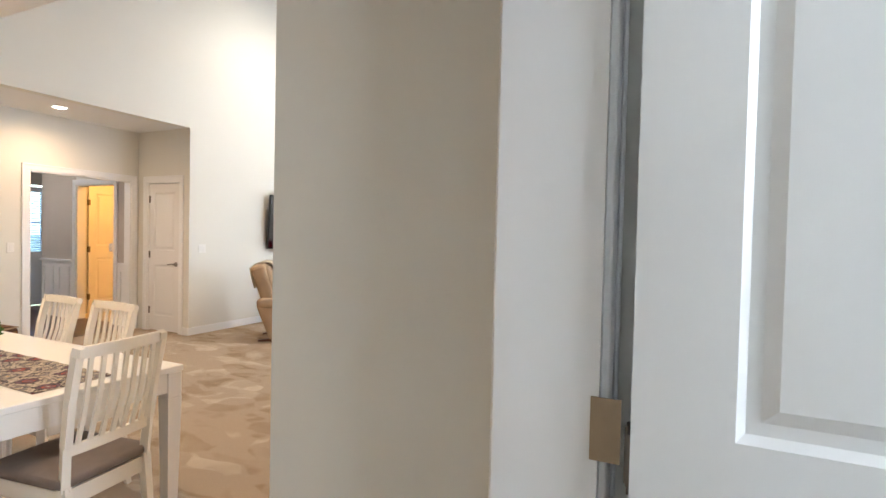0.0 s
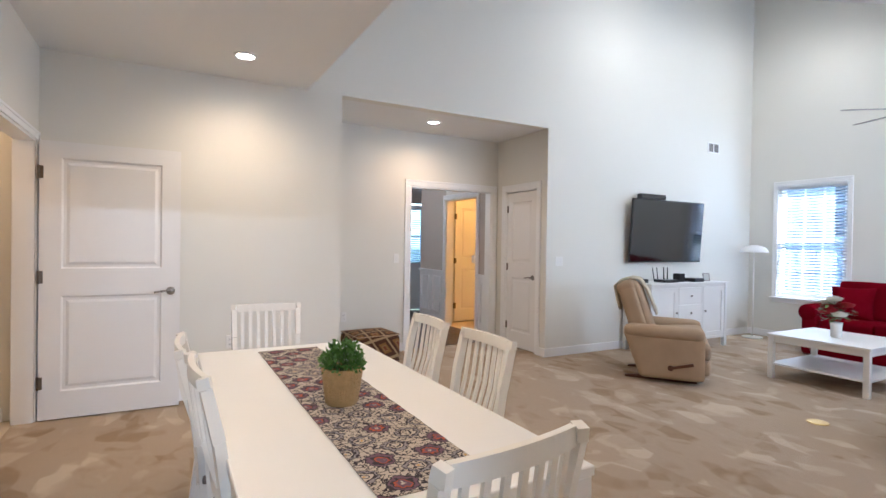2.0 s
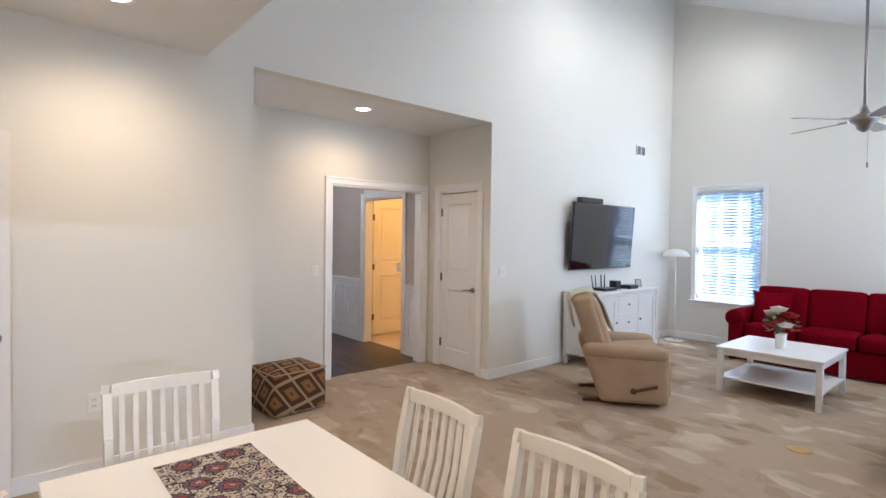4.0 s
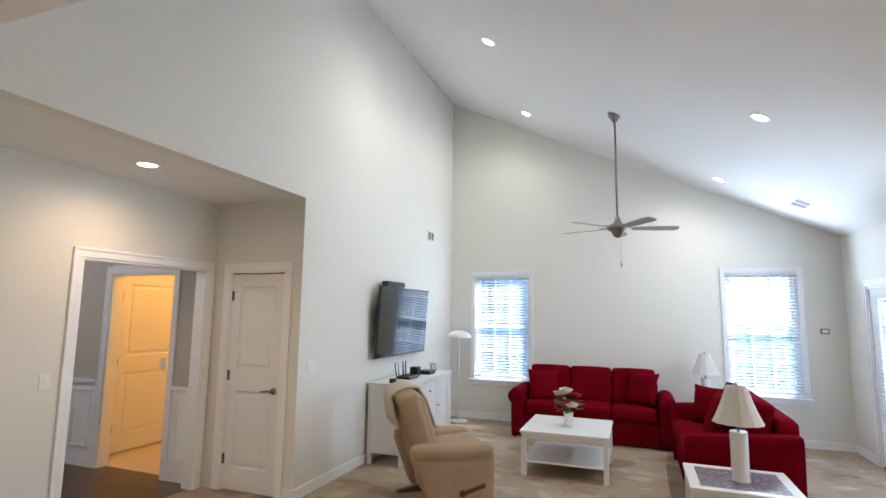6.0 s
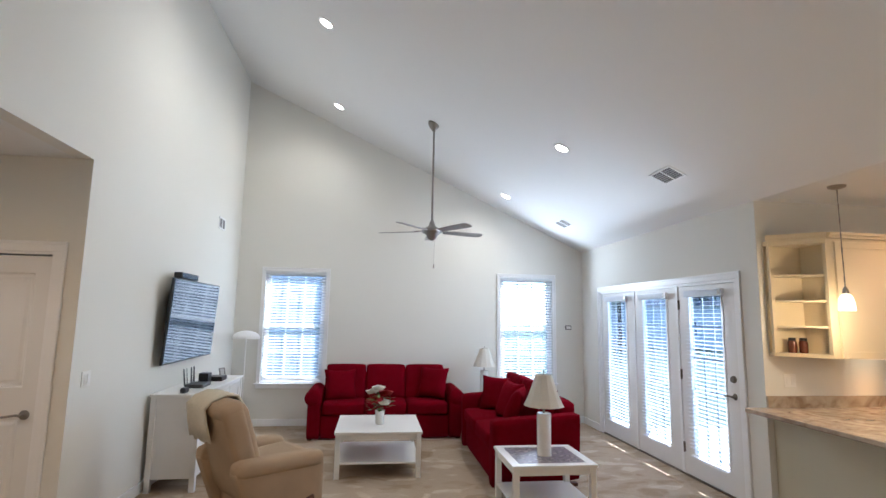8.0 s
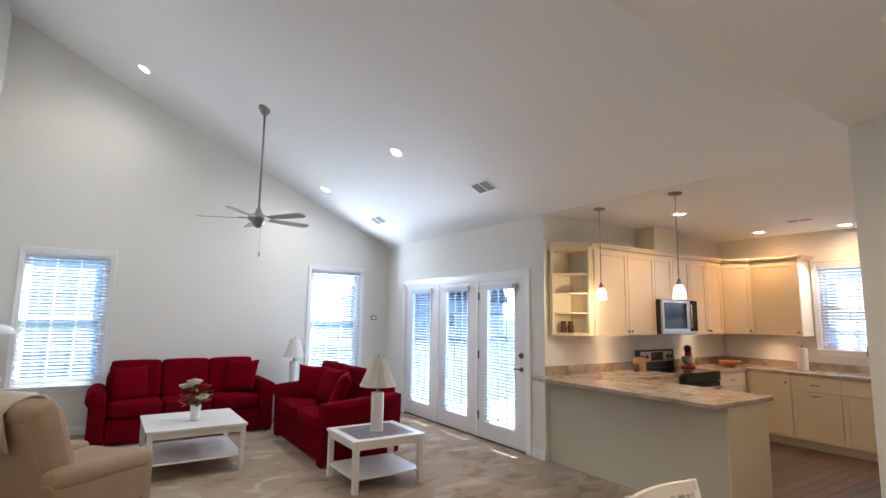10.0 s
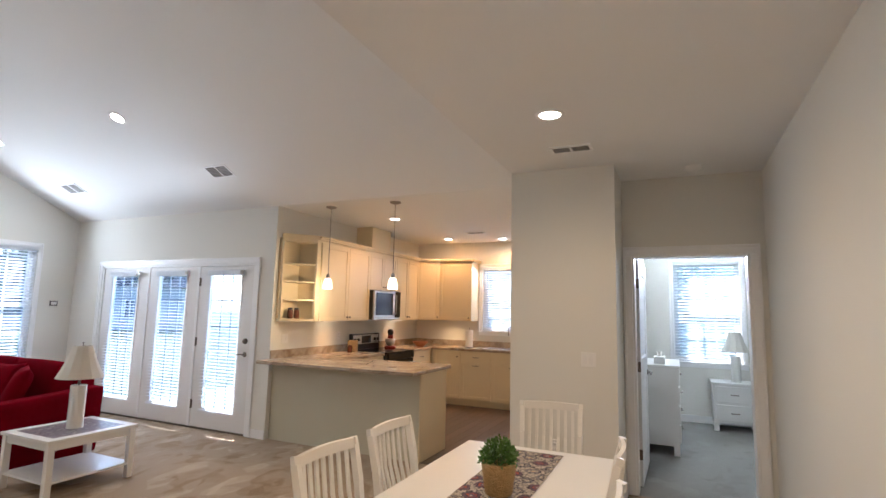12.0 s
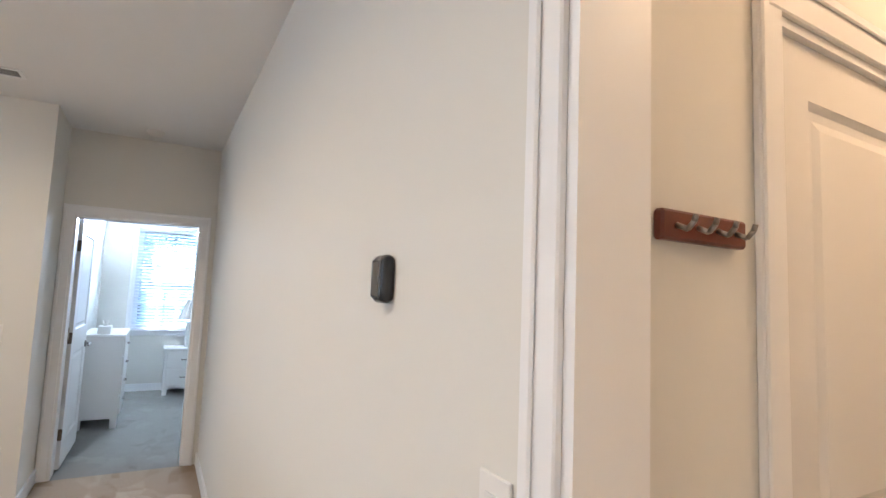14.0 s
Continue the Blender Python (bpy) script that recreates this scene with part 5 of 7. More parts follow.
vz = thing("flower_vase", "white ribbed vase of red and white roses with green leaves", "vase", pose(-4.33, 7.22, 0.4605) @ Matrix.Scale(1.12, 4))
bm = bmesh.new()
lathe(bm, [(0.032, 0), (0.040, 0.01), (0.042, 0.06), (0.046, 0.12), (0.050, 0.135), (0.044, 0.135), (0.040, 0.11), (0.0, 0.10)], 24, cap=False)
part("vase", bm, M_CERAMIC, vz, smooth=True)
random.seed(5)
roses = [(-0.02, 0.0, 0.35, 1), (0.04, -0.04, 0.22, 1), (-0.06, 0.0, 0.28, 0), (0.02, 0.05, 0.29, 0), (0.06, 0.03, 0.30, 0), (-0.03, -0.05, 0.25, 0), (-0.08, 0.03, 0.31, 1), (-0.07, -0.03, 0.23, 0)]
for x, y, z, wh in roses:
    bm = bmesh.new()
    for ring in range(5):
        n = 3 + ring * 2
        for k in range(n):
            a = 2 * math.pi * k / n + ring * 0.7
            rr = 0.008 + ring * 0.0085
            c = Vector((x + rr * math.cos(a), y + rr * math.sin(a), z - ring * 0.003))
            o = Vector((math.cos(a), math.sin(a), 0))
            s_ = Vector((-math.sin(a), math.cos(a), 0))
            hh, ww = 0.036 - ring * 0.002, 0.013 + ring * 0.004
            q = [bm.verts.new(p) for p in (c - s_ * ww * 0.6 - Vector((0, 0, 0.012)), c + s_ * ww * 0.6 - Vector((0, 0, 0.012)), c + s_ * ww + o * 0.006 * (ring + 1) * 0.6 + Vector((0, 0, hh * 0.5)), c + o * 0.010 * (ring + 1) * 0.6 + Vector((0, 0, hh * 0.7)), c - s_ * ww + o * 0.006 * (ring + 1) * 0.6 + Vector((0, 0, hh * 0.5)))]
            bm.faces.new(q)
    part("rose", bm, M_WROSE if wh else M_RROSE, vz, "white rose" if wh else "red rose")
bm = bmesh.new()
for x, y, z, wh in roses:
    tube(bm, [(x * 0.2, y * 0.2, 0.10), (x, y, z - 0.01)], 0.002, 5)
part("stems", bm, M_DGREEN, vz)
bm = bmesh.new()
for k in range(110):
    a, rr = random.uniform(0, 6.28), random.uniform(0.02, 0.14)
    rr *= 0.8
    p = Vector((rr * math.cos(a), rr * math.sin(a), random.uniform(0.15, 0.30)))
    t1 = Vector((math.cos(a + random.uniform(-0.6, 0.6)), math.sin(a), random.uniform(-0.6, 0.5))).normalized()
    t2 = t1.cross(Vector((0, 0, 1))).normalized()
    l, w_ = random.uniform(0.04, 0.07), random.uniform(0.014, 0.022)
    bm.faces.new([bm.verts.new(q) for q in (p, p + t1 * l * 0.4 + t2 * w_, p + t1 * l, p + t1 * l * 0.4 - t2 * w_)])
part("leaves", bm, M_GREEN, vz, kind="stuff")


def table_lamp(label):
    t = thing("table_lamp", label, "table lamp")
    bm = bmesh.new()
    lathe(bm, [(0.062, 0.0), (0.062, 0.008), (0.060, 0.012), (0.060, 0.345), (0.056, 0.35), (0.0, 0.35)], 32, cap=False)
    part("base", bm, M_CERAMIC, t, smooth=False)
    bm = bmesh.new()
    lathe(bm, [(0.010, 0.35), (0.010, 0.42), (0.018, 0.425), (0.018, 0.47), (0.004, 0.475), (0.004, 0.69), (0.010, 0.70), (0.0, 0.71)], 14, cap=False)
    part("stem", bm, M_NICKEL, t, smooth=True)
    bm = bmesh.new()
    prof = [(0.175, 0.41), (0.145, 0.47), (0.112, 0.55), (0.088, 0.62), (0.072, 0.675)]
    lathe(bm, prof, 12, cap=False)
    lathe(bm, [(r - 0.003, z) for r, z in prof], 12, cap=False)
    part("shade", bm, M_SHADE, t, "flared white linen bell shade")
    bm = bmesh.new()
    for k in range(3):
        a = k * 2.094
        bar(bm, (0, 0, 0.672), (0.07 * math.cos(a), 0.07 * math.sin(a), 0.672), 0.003, 0.003)
    part("shade_spider", bm, M_NICKEL, t)
    return t


table_lamp("white cylinder lamp with flared shade on the tiled side table").matrix_world = pose(-2.90, 5.91, 0.4495) @ Matrix.Scale(1.03, 4)
hemnes_table("corner_table", "small white corner table between the sofas", 0.50, 0.48, 0.50, 0.14).matrix_world = pose(-2.98, 8.82, 0)
table_lamp("white cylinder lamp with flared shade on the corner table").matrix_world = pose(-2.76, 9.06, 0.5005)

fl = thing("floor_lamp", "white arching dome floor lamp on a round base", "floor lamp", pose(-6.24, 9.10, 0))
bm = bmesh.new()
lathe(bm, [(0.0, 0.0), (0.14, 0.0), (0.14, 0.012), (0.135, 0.016), (0.0, 0.016)], 32, cap=False)
part("base", bm, M_WHITE, fl)
bm = bmesh.new()
tube(bm, [(0, 0, 0.015), (0, 0, 1.36)], 0.009, 12)
part("pole", bm, M_WHITE, fl, smooth=True)
bm = bmesh.new()
prof = [(0.19 * math.cos(a), 1.285 + 0.11 * math.sin(a)) for a in [k * math.pi / 2 / 9 for k in range(9)]] + [(0.012, 1.395)]
lathe(bm, prof, 32, cap=False)
lathe(bm, [(max(0.012, r - 0.004), z - 0.003) for r, z in prof], 32, cap=False)
part("shade", bm, M_WHITE, fl, "white metal dome shade", smooth=True)

# media cabinet, television and what stands on it
cb = thing("media_cabinet", "white sideboard with three small drawers between two doors", "sideboard", pose(XW + 0.03, 8.12, 0, 0, 0, -90))
# local: x along the wall, front towards +y after the turn
cw, cd, chh = 1.56, 0.46, 0.88
part("top", boxes((0, cw, 0, cd, chh - 0.025, chh), bevel=0.003), M_WHITE, cb)
for _x in (0.02, cw - 0.04):
    part("side_panel", boxes((_x, _x + 0.02, 0.02, cd - 0.02, 0.12, chh - 0.026)), M_WHITE, cb)
part("back_panel", boxes((0.04, cw - 0.04, 0.02, 0.03, 0.12, chh - 0.026)), M_WHITE, cb)
part("bottom", boxes((0.04, cw - 0.04, 0.03, cd - 0.045, 0.12, 0.14)), M_WHITE, cb)
part("front_frame", boxes(
                   (0.04, cw - 0.04, cd - 0.045, cd - 0.022, chh - 0.06, chh - 0.026), (0.04, cw - 0.04, cd - 0.045, cd - 0.022, 0.12, 0.15), (0.52, 0.545, cd - 0.045, cd - 0.022, 0.15, chh - 0.06), (cw - 0.545, cw - 0.52, cd - 0.045, cd - 0.022, 0.15, chh - 0.06)), M_WHITE, cb)
for x in (0.01, cw - 0.06):
    for y in (0.01, cd - 0.06):
        part("leg", boxes((x, x + 0.05, y, y + 0.05, 0, chh - 0.026), bevel=0.003), M_WHITE, cb)
for x0, x1, kx in ((0.062, 0.518, 0.49), (cw - 0.518, cw - 0.062, cw - 0.49)):
    dr = part("door", boxes((x0, x0 + 0.06, cd - 0.042, cd - 0.02, 0.153, 0.817), (x1 - 0.06, x1, cd - 0.042, cd - 0.02, 0.153, 0.817), (x0 + 0.06, x1 - 0.06, cd - 0.042, cd - 0.02, 0.153, 0.213), (x0 + 0.06, x1 - 0.06, cd - 0.042, cd - 0.02, 0.757, 0.817), (x0 + 0.06, x1 - 0.06, cd - 0.040, cd - 0.030, 0.213, 0.757)), M_WHITE, cb)
    bm = bmesh.new()
    lathe(bm, [(0.005, 0), (0.005, 0.012), (0.013, 0.016), (0.013, 0.022), (0.0, 0.026)], 14, Matrix.Translation((kx, cd - 0.02, 0.50)) @ Matrix.Rotation(radians(-90), 4, "X"), cap=False)
    part("knob", bm, M_BRONZE, dr, "dark knob")
for k in range(3):
    z0 = 0.153 + k * 0.2225
    dr = part("drawer", boxes((0.548, cw - 0.548, cd - 0.042, cd - 0.02, z0, z0 + 0.218), bevel=0.002), M_WHITE, cb)
    bm = bmesh.new()
    lathe(bm, [(0.005, 0), (0.005, 0.012), (0.013, 0.016), (0.013, 0.022), (0.0, 0.026)], 14, Matrix.Translation((cw / 2, cd - 0.02, z0 + 0.11)) @ Matrix.Rotation(radians(-90), 4, "X"), cap=False)
    part("knob", bm, M_BRONZE, dr, "dark knob")

tv = thing("television", "large black flat-screen television tilted forward on a wall mount", "television", pose(-6.40, 7.33, 1.135, 0, 3.5, 0))
part("case", boxes((-0.03, -0.002, -0.725, 0.725, 0, 0.84), bevel=0.004), M_BLACK, tv)
part("screen", boxes((-0.002, 0.0005, -0.715, 0.715, 0.018, 0.828)), M_SCREEN, tv)
part("wall_mount", boxes((-0.105, -0.03, -0.2, 0.2, 0.25, 0.6)), M_BLACK, tv)
sb = thing("soundbar", "short black soundbar standing on top of the television", "soundbar", pose(-6.375, 6.98, 1.978))
part("body", boxes((-0.04, 0.04, -0.24, 0.24, 0, 0.062), bevel=0.008), M_BLACK, sb)
part("grille", boxes((0.0402, 0.0412, -0.22, 0.22, 0.008, 0.054)), M_SCREEN, sb)
rt = thing("wifi_router", "black router with four upright antennas on the sideboard", "router", pose(-6.22, 7.10, chh))
part("body", boxes((-0.09, 0.09, -0.14, 0.14, 0, 0.035), bevel=0.008), M_BLACK, rt)
for y, dy in ((-0.13, -0.02), (-0.06, -0.005), (0.06, 0.01), (0.13, 0.02)):
    bm = bmesh.new()
    bar(bm, (-0.085, y, 0.02), (-0.10, y + dy, 0.19), 0.018, 0.009, 0.012, 0.006)
    part("antenna", bm, M_BLACK, rt)
mb = thing("media_box", "small black media box beside the router", "set-top box", pose(-6.24, 7.38, chh))
part("body", boxes((-0.05, 0.05, -0.06, 0.06, 0, 0.11), bevel=0.005), M_BLACK, mb)
mb = thing("media_box", "low black media player on the sideboard", "set-top box", pose(-6.18, 7.62, chh))
part("body", boxes((-0.08, 0.08, -0.10, 0.10, 0, 0.05), bevel=0.006), M_BLACK, mb)
mb = thing("small_clock", "small dark gadget on the near end of the sideboard", "gadget", pose(-6.2, 6.66, chh))
part("body", boxes((-0.025, 0.025, -0.05, 0.05, 0, 0.05), bevel=0.008), M_BLACK, mb)
pf = thing("picture_frame", "small silver picture frame on the sideboard", "picture frame", pose(-6.2, 7.92, chh, 0, -12, -20))
part("frame", boxes((-0.008, 0.004, -0.05, -0.038, 0, 0.11), (-0.008, 0.004, 0.038, 0.05, 0, 0.11), (-0.008, 0.004, -0.038, 0.038, 0, 0.012), (-0.008, 0.004, -0.038, 0.038, 0.098, 0.11)), M_NICKEL, pf)
part("picture", boxes((-0.006, -0.001, -0.038, 0.038, 0.012, 0.098)), M_SIDING, pf)

# recliner: local frame faces +x, its right side towards -y
RC = pose(-5.29, 5.93, 0, 0, 0, 37.8)
rc = thing("recliner", "tan fabric recliner with a cream throw over its back", "recliner", RC)
for y in (-0.24, 0.24):
    bm = bmesh.new()
    bar(bm, (-0.40, y, 0.012), (-0.20, y, 0.024), 0.05, 0.016, 0.05, 0.045)
    bar(bm, (-0.20, y, 0.024), (0.27, y, 0.024), 0.05, 0.045)
    part("runner_foot", bm, M_WOOD, rc)
for y in (-0.33, 0.33):
    bm = bmesh.new()
    soft_box(bm, 0.75, 0.13, 0.45, 0.03, Matrix.Translation((-0.045, y, 0.27)), n=10)
    for v in bm.verts:
        if v.co.x < 0.05:
            v.co.x += 0.17 * (0.495 - v.co.z) / 0.45 * min(1.0, (0.05 - v.co.x) / 0.45)
    soft_box(bm, 0.74, 0.17, 0.13, 0.06, Matrix.Translation((-0.04, y, 0.495)) @ Matrix.Rotation(radians(1), 4, "Y"), n=8, bulge=0.04)
    part("arm", bm, M_TAN, rc, smooth=True)
bm = bmesh.new()
soft_box(bm, 0.54, 0.54, 0.26, 0.03, Matrix.Translation((0.03, 0, 0.22)), n=4)
part("base", bm, M_TAN, rc, smooth=True)
bm = bmesh.new()
soft_box(bm, 0.58, 0.52, 0.18, 0.07, Matrix.Translation((0.06, 0, 0.41)) @ Matrix.Rotation(radians(-5), 4, "Y"), n=8, bulge=0.2)
part("seat_cushion", bm, M_TAN, rc, smooth=True)
bm = bmesh.new()
soft_box(bm, 0.09, 0.52, 0.15, 0.04, Matrix.Translation((0.345, 0, 0.15)), n=6, bulge=0.1)
soft_box(bm, 0.09, 0.52, 0.15, 0.04, Matrix.Translation((0.35, 0, 0.30)), n=6, bulge=0.1)
part("footrest", bm, M_TAN, rc, smooth=True)
bk = Matrix.Translation((-0.29, 0, 0.595)) @ Matrix.Rotation(radians(-18), 4, "Y")
bm = bmesh.new()
soft_box(bm, 0.10, 0.50, 0.72, 0.03, bk @ Matrix.Translation((-0.045, 0, -0.02)), n=8)
part("back_shell", bm, M_TAN, rc, smooth=True)
bm = bmesh.new()
for y in (-0.245, 0.245):
    soft_box(bm, 0.17, 0.10, 0.76, 0.048, bk @ Matrix.Translation((-0.01, y, 0.0)), n=8)
soft_box(bm, 0.19, 0.58, 0.13, 0.06, bk @ Matrix.Translation((-0.01, 0, 0.34)), n=8)
part("bolster", bm, M_TAN, rc, smooth=True)
bm = bmesh.new()
soft_box(bm, 0.16, 0.50, 0.70, 0.06, bk @ Matrix.Translation((0.05, 0, 0.0)), n=8, bulge=0.08)
part("backrest", bm, M_TAN, rc, smooth=True)
bm = bmesh.new()
bar(bm, (0.03, -0.404, 0.16), (0.23, -0.410, 0.215), 0.018, 0.026, 0.018, 0.03)
lathe(bm, [(0.0, 0), (0.028, 0.004), (0.028, 0.012), (0.0, 0.016)], 14, Matrix.Translation((0.03, -0.392, 0.16)) @ Matrix.Rotation(radians(90), 4, "X"), cap=False)
part("lever", bm, M_WOOD, rc, "dark wooden reclining lever")
tw = thing("throw_blanket", "cream knitted throw folded over the back of the recliner", "throw blanket", RC)
bm = bmesh.new()
prof = [(0.19, -0.02), (0.175, 0.25), (0.135, 0.385), (0.05, 0.425), (-0.06, 0.425), (-0.135, 0.385), (-0.155, 0.25), (-0.165, 0.12)]
cols = 12
grid = []
for k in range(cols + 1):
    y = -0.06 + 0.38 * k / cols
    grid.append([bk @ Vector((px + 0.006 * math.sin(k * 1.9 + i), y, pz + (0.012 * math.sin(k * 1.3) if i in (0, len(prof) - 1) else 0))) for i, (px, pz) in enumerate(prof)])
vv = [[bm.verts.new(p) for p in row] for row in grid]
for a, c in zip(vv, vv[1:]):
    for i in range(len(prof) - 1):
        bm.faces.new((a[i], a[i + 1], c[i + 1], c[i]))
bmesh.ops.recalc_face_normals(bm, faces=bm.faces)
ret = bmesh.ops.solidify(bm, geom=list(bm.faces), thickness=0.016)
part("cloth", bm, M_THROW, tw, smooth=True)

# ---- kitchen ----
FX = 2.70 - 0.61


def shaker(parent, axis, face, out, a0, a1, z0, z1, knob=None, label="", name="door", pull=None):
    """A framed door or drawer front on a cabinet's face."""
    r = 0.055 if z1 - z0 > 0.25 else 0.0
    t0, t1 = sorted((face, face + out * 0.018))
    p0, p1 = sorted((face + out * 0.004, face + out * 0.010))
    bm = bmesh.new()

    def add(s, e, lo, hi, a, b2):
        if axis == "x":
            box(bm, a, b2, s, e, lo, hi, bevel=0.0015)
        else:
            box(bm, s, e, a, b2, lo, hi, bevel=0.0015)
    if r:
        add(a0, a0 + r, z0, z1, t0, t1)
        add(a1 - r, a1, z0, z1, t0, t1)
        add(a0 + r, a1 - r, z0, z0 + r, t0, t1)
        add(a0 + r, a1 - r, z1 - r, z1, t0, t1)
        add(a0 + r, a1 - r, z0 + r, z1 - r, p0, p1)
    else:
        add(a0, a1, z0, z1, t0, t1)
    d_ = part(name, bm, M_CAB, parent)
    if knob:
        ka, kz = knob
        c = (face + out * 0.018, ka, kz) if axis == "x" else (ka, face + out * 0.018, kz)
        rot = Matrix.Rotation(radians(90 * out), 4, "Y") if axis == "x" else Matrix.Rotation(radians(-90 * out), 4, "X")
        bm = bmesh.new()
        lathe(bm, [(0.005, 0), (0.005, 0.012), (0.014, 0.018), (0.013, 0.024), (0.0, 0.027)], 12, Matrix.Translation(c) @ rot, cap=False)
        part("knob", bm, M_BRONZE, d_, "dark bronze knob", smooth=True)
    if pull:
        ka, kz = pull
        bm = bmesh.new()
        y = face + out * 0.018
        pts = [(0, -0.05), (0.025, -0.04), (0.03, 0), (0.025, 0.04), (0, 0.05)]
        if axis == "x":
            tube(bm, [(y + out * o, ka + s, kz) for o, s in pts], 0.005, 8)
        else:
            tube(bm, [(ka + s, y + out * o, kz) for o, s in pts], 0.005, 8)
        part("pull", bm, M_BRONZE, d_, "dark bronze pull", smooth=True)
    return d_


UZ0, UZ1, UD = 1.355, 2.36, 0.33
KN = 5.51
UY = KN - UD


def upper(name, x0, x1, z0, z1, doors):
    c = thing(name, "cream painted wall cabinet with framed doors", "wall cabinet", group="kitchen wall cabinets")
    part("body", boxes((x0, x1, UY, KN - 0.001, z0, z1)), M_CAB, c)
    for a0, a1, side in doors:
        shaker(c, "y", UY, -1, a0 + 0.003, a1 - 0.003, z0 + 0.004, z1 - 0.03, knob=((a1 - 0.03) if side > 0 else (a0 + 0.03), z0 + 0.05))
    return c


upper("wall_cabinet", -0.60, 0.0, UZ0, UZ1, [(-0.60, 0.0, 1)])
upper("wall_cabinet", 0.0, 0.53, UZ0, UZ1, [(0.0, 0.53, -1)])
upper("wall_cabinet", 0.53, 1.30, 1.80, UZ1, [(0.53, 0.915, 1), (0.915, 1.30, -1)])
upper("wall_cabinet", 1.30, 2.09, UZ0, UZ1, [(1.30, 1.695, 1), (1.695, 2.09, -1)])
# open corner shelf at the end of the run
sh = thing("corner_shelf", "cream open shelf unit ending the run of wall cabinets", "shelf unit")
pts = [(-0.602, KN - 0.002), (-0.602, UY), (-0.66, UY), (-0.98, KN - 0.06), (-0.98, KN - 0.002)]
bm = bmesh.new()
for z0, z1 in ((UZ0, UZ0 + 0.03), (UZ1 - 0.04, UZ1)):
    poly(bm, pts, "z", z0, z1)
box(bm, -0.98, -0.62, KN - 0.012, KN - 0.002, UZ0 + 0.03, UZ1 - 0.04)
box(bm, -0.62, -0.602, UY, KN - 0.012, UZ0 + 0.03, UZ1 - 0.04)
bar(bm, (-0.645, UY + 0.015, UZ0 + 0.03), (-0.645, UY + 0.015, UZ1 - 0.04), 0.05, 0.03)
bar(bm, (-0.965, KN - 0.055, UZ0 + 0.03), (-0.965, KN - 0.055, UZ1 - 0.04), 0.03, 0.03)
part("body", bm, M_CAB, sh)
ins = [(-0.622, KN - 0.014), (-0.622, UY + 0.035), (-0.67, UY + 0.035), (-0.95, KN - 0.05), (-0.95, KN - 0.014)]
for z in (1.60, 1.82, 2.04):
    bm = bmesh.new()
    poly(bm, ins, "z", z, z + 0.018)
    part("shelf", bm, M_CAB, sh)
for x, y, c in ((-0.74, 5.40, M_JAR), (-0.82, 5.43, M_JAR)):
    j = thing("spice_jar", "small brown jar on the open corner shelf", "jar", pose(x, y, UZ0 + 0.03))
    bm = bmesh.new()
    lathe(bm, [(0.03, 0), (0.034, 0.01), (0.034, 0.09), (0.026, 0.105), (0.0, 0.106)], 16, cap=False)
    part("jar", bm, c, j, smooth=True)
    bm = bmesh.new()
    lathe(bm, [(0.028, 0.106), (0.028, 0.13), (0.0, 0.131)], 16, cap=False)
    part("lid", bm, M_BLACK, j)
# diagonal corner cabinet and the one on the window wall
dc = thing("wall_cabinet", "cream painted diagonal corner wall cabinet", "wall cabinet", group="kitchen wall cabinets")
bm = bmesh.new()
poly(bm, [(2.092, KN - 0.002), (2.698, KN - 0.002), (2.698, 4.902), (2.37, 4.902), (2.092, UY)], "z", UZ0, UZ1)
part("body", bm, M_CAB, dc)
dlen = math.hypot(2.37 - 2.092, 4.902 - UY)
holder = new("door_set")
holder.parent = dc
holder.matrix_world = Matrix.Translation((2.092, UY, 0)) @ Matrix.Rotation(math.atan2(4.902 - UY, 2.37 - 2.092), 4, "Z")
q = shaker(dc, "y", 0, -1, 0.012, dlen - 0.012, UZ0 + 0.004, UZ1 - 0.03, knob=(dlen - 0.05, UZ0 + 0.05))
q.matrix_world = holder.matrix_world.copy()
bpy.data.objects.remove(holder)
ec = thing("wall_cabinet", "cream painted wall cabinet beside the kitchen window", "wall cabinet", group="kitchen wall cabinets")
part("body", boxes((2.37, 2.699, 4.30, 4.90, UZ0, UZ1)), M_CAB, ec)
shaker(ec, "x", 2.37, -1, 4.303, 4.897, UZ0 + 0.004, UZ1 - 0.03, knob=(4.34, UZ0 + 0.05))
cr = thing("cabinet_crown", "cream crown moulding along the top of the wall cabinets", "crown moulding")
bm = bmesh.new()
path = [(-0.99, KN - 0.05), (-0.66, UY - 0.005), (2.09, UY - 0.005), (2.365, 4.90), (2.365, 4.295), (2.70, 4.295)]
for a, c in zip(path, path[1:]):
    bar(bm, (a[0], a[1], UZ1 + 0.012), (c[0], c[1], UZ1 + 0.012), 0.05, 0.024)
    bar(bm, (a[0], a[1], UZ1 + 0.036), (c[0], c[1], UZ1 + 0.036), 0.085, 0.024)
part("moulding", bm, M_CAB, cr)
dk = thing("vent_duct_cover", "cream duct cover above the microwave cabinet", "duct cover")
part("cover", boxes((0.65, 1.18, KN - 0.28, KN - 0.001, UZ1, H - 0.001)), M_CAB, dk)

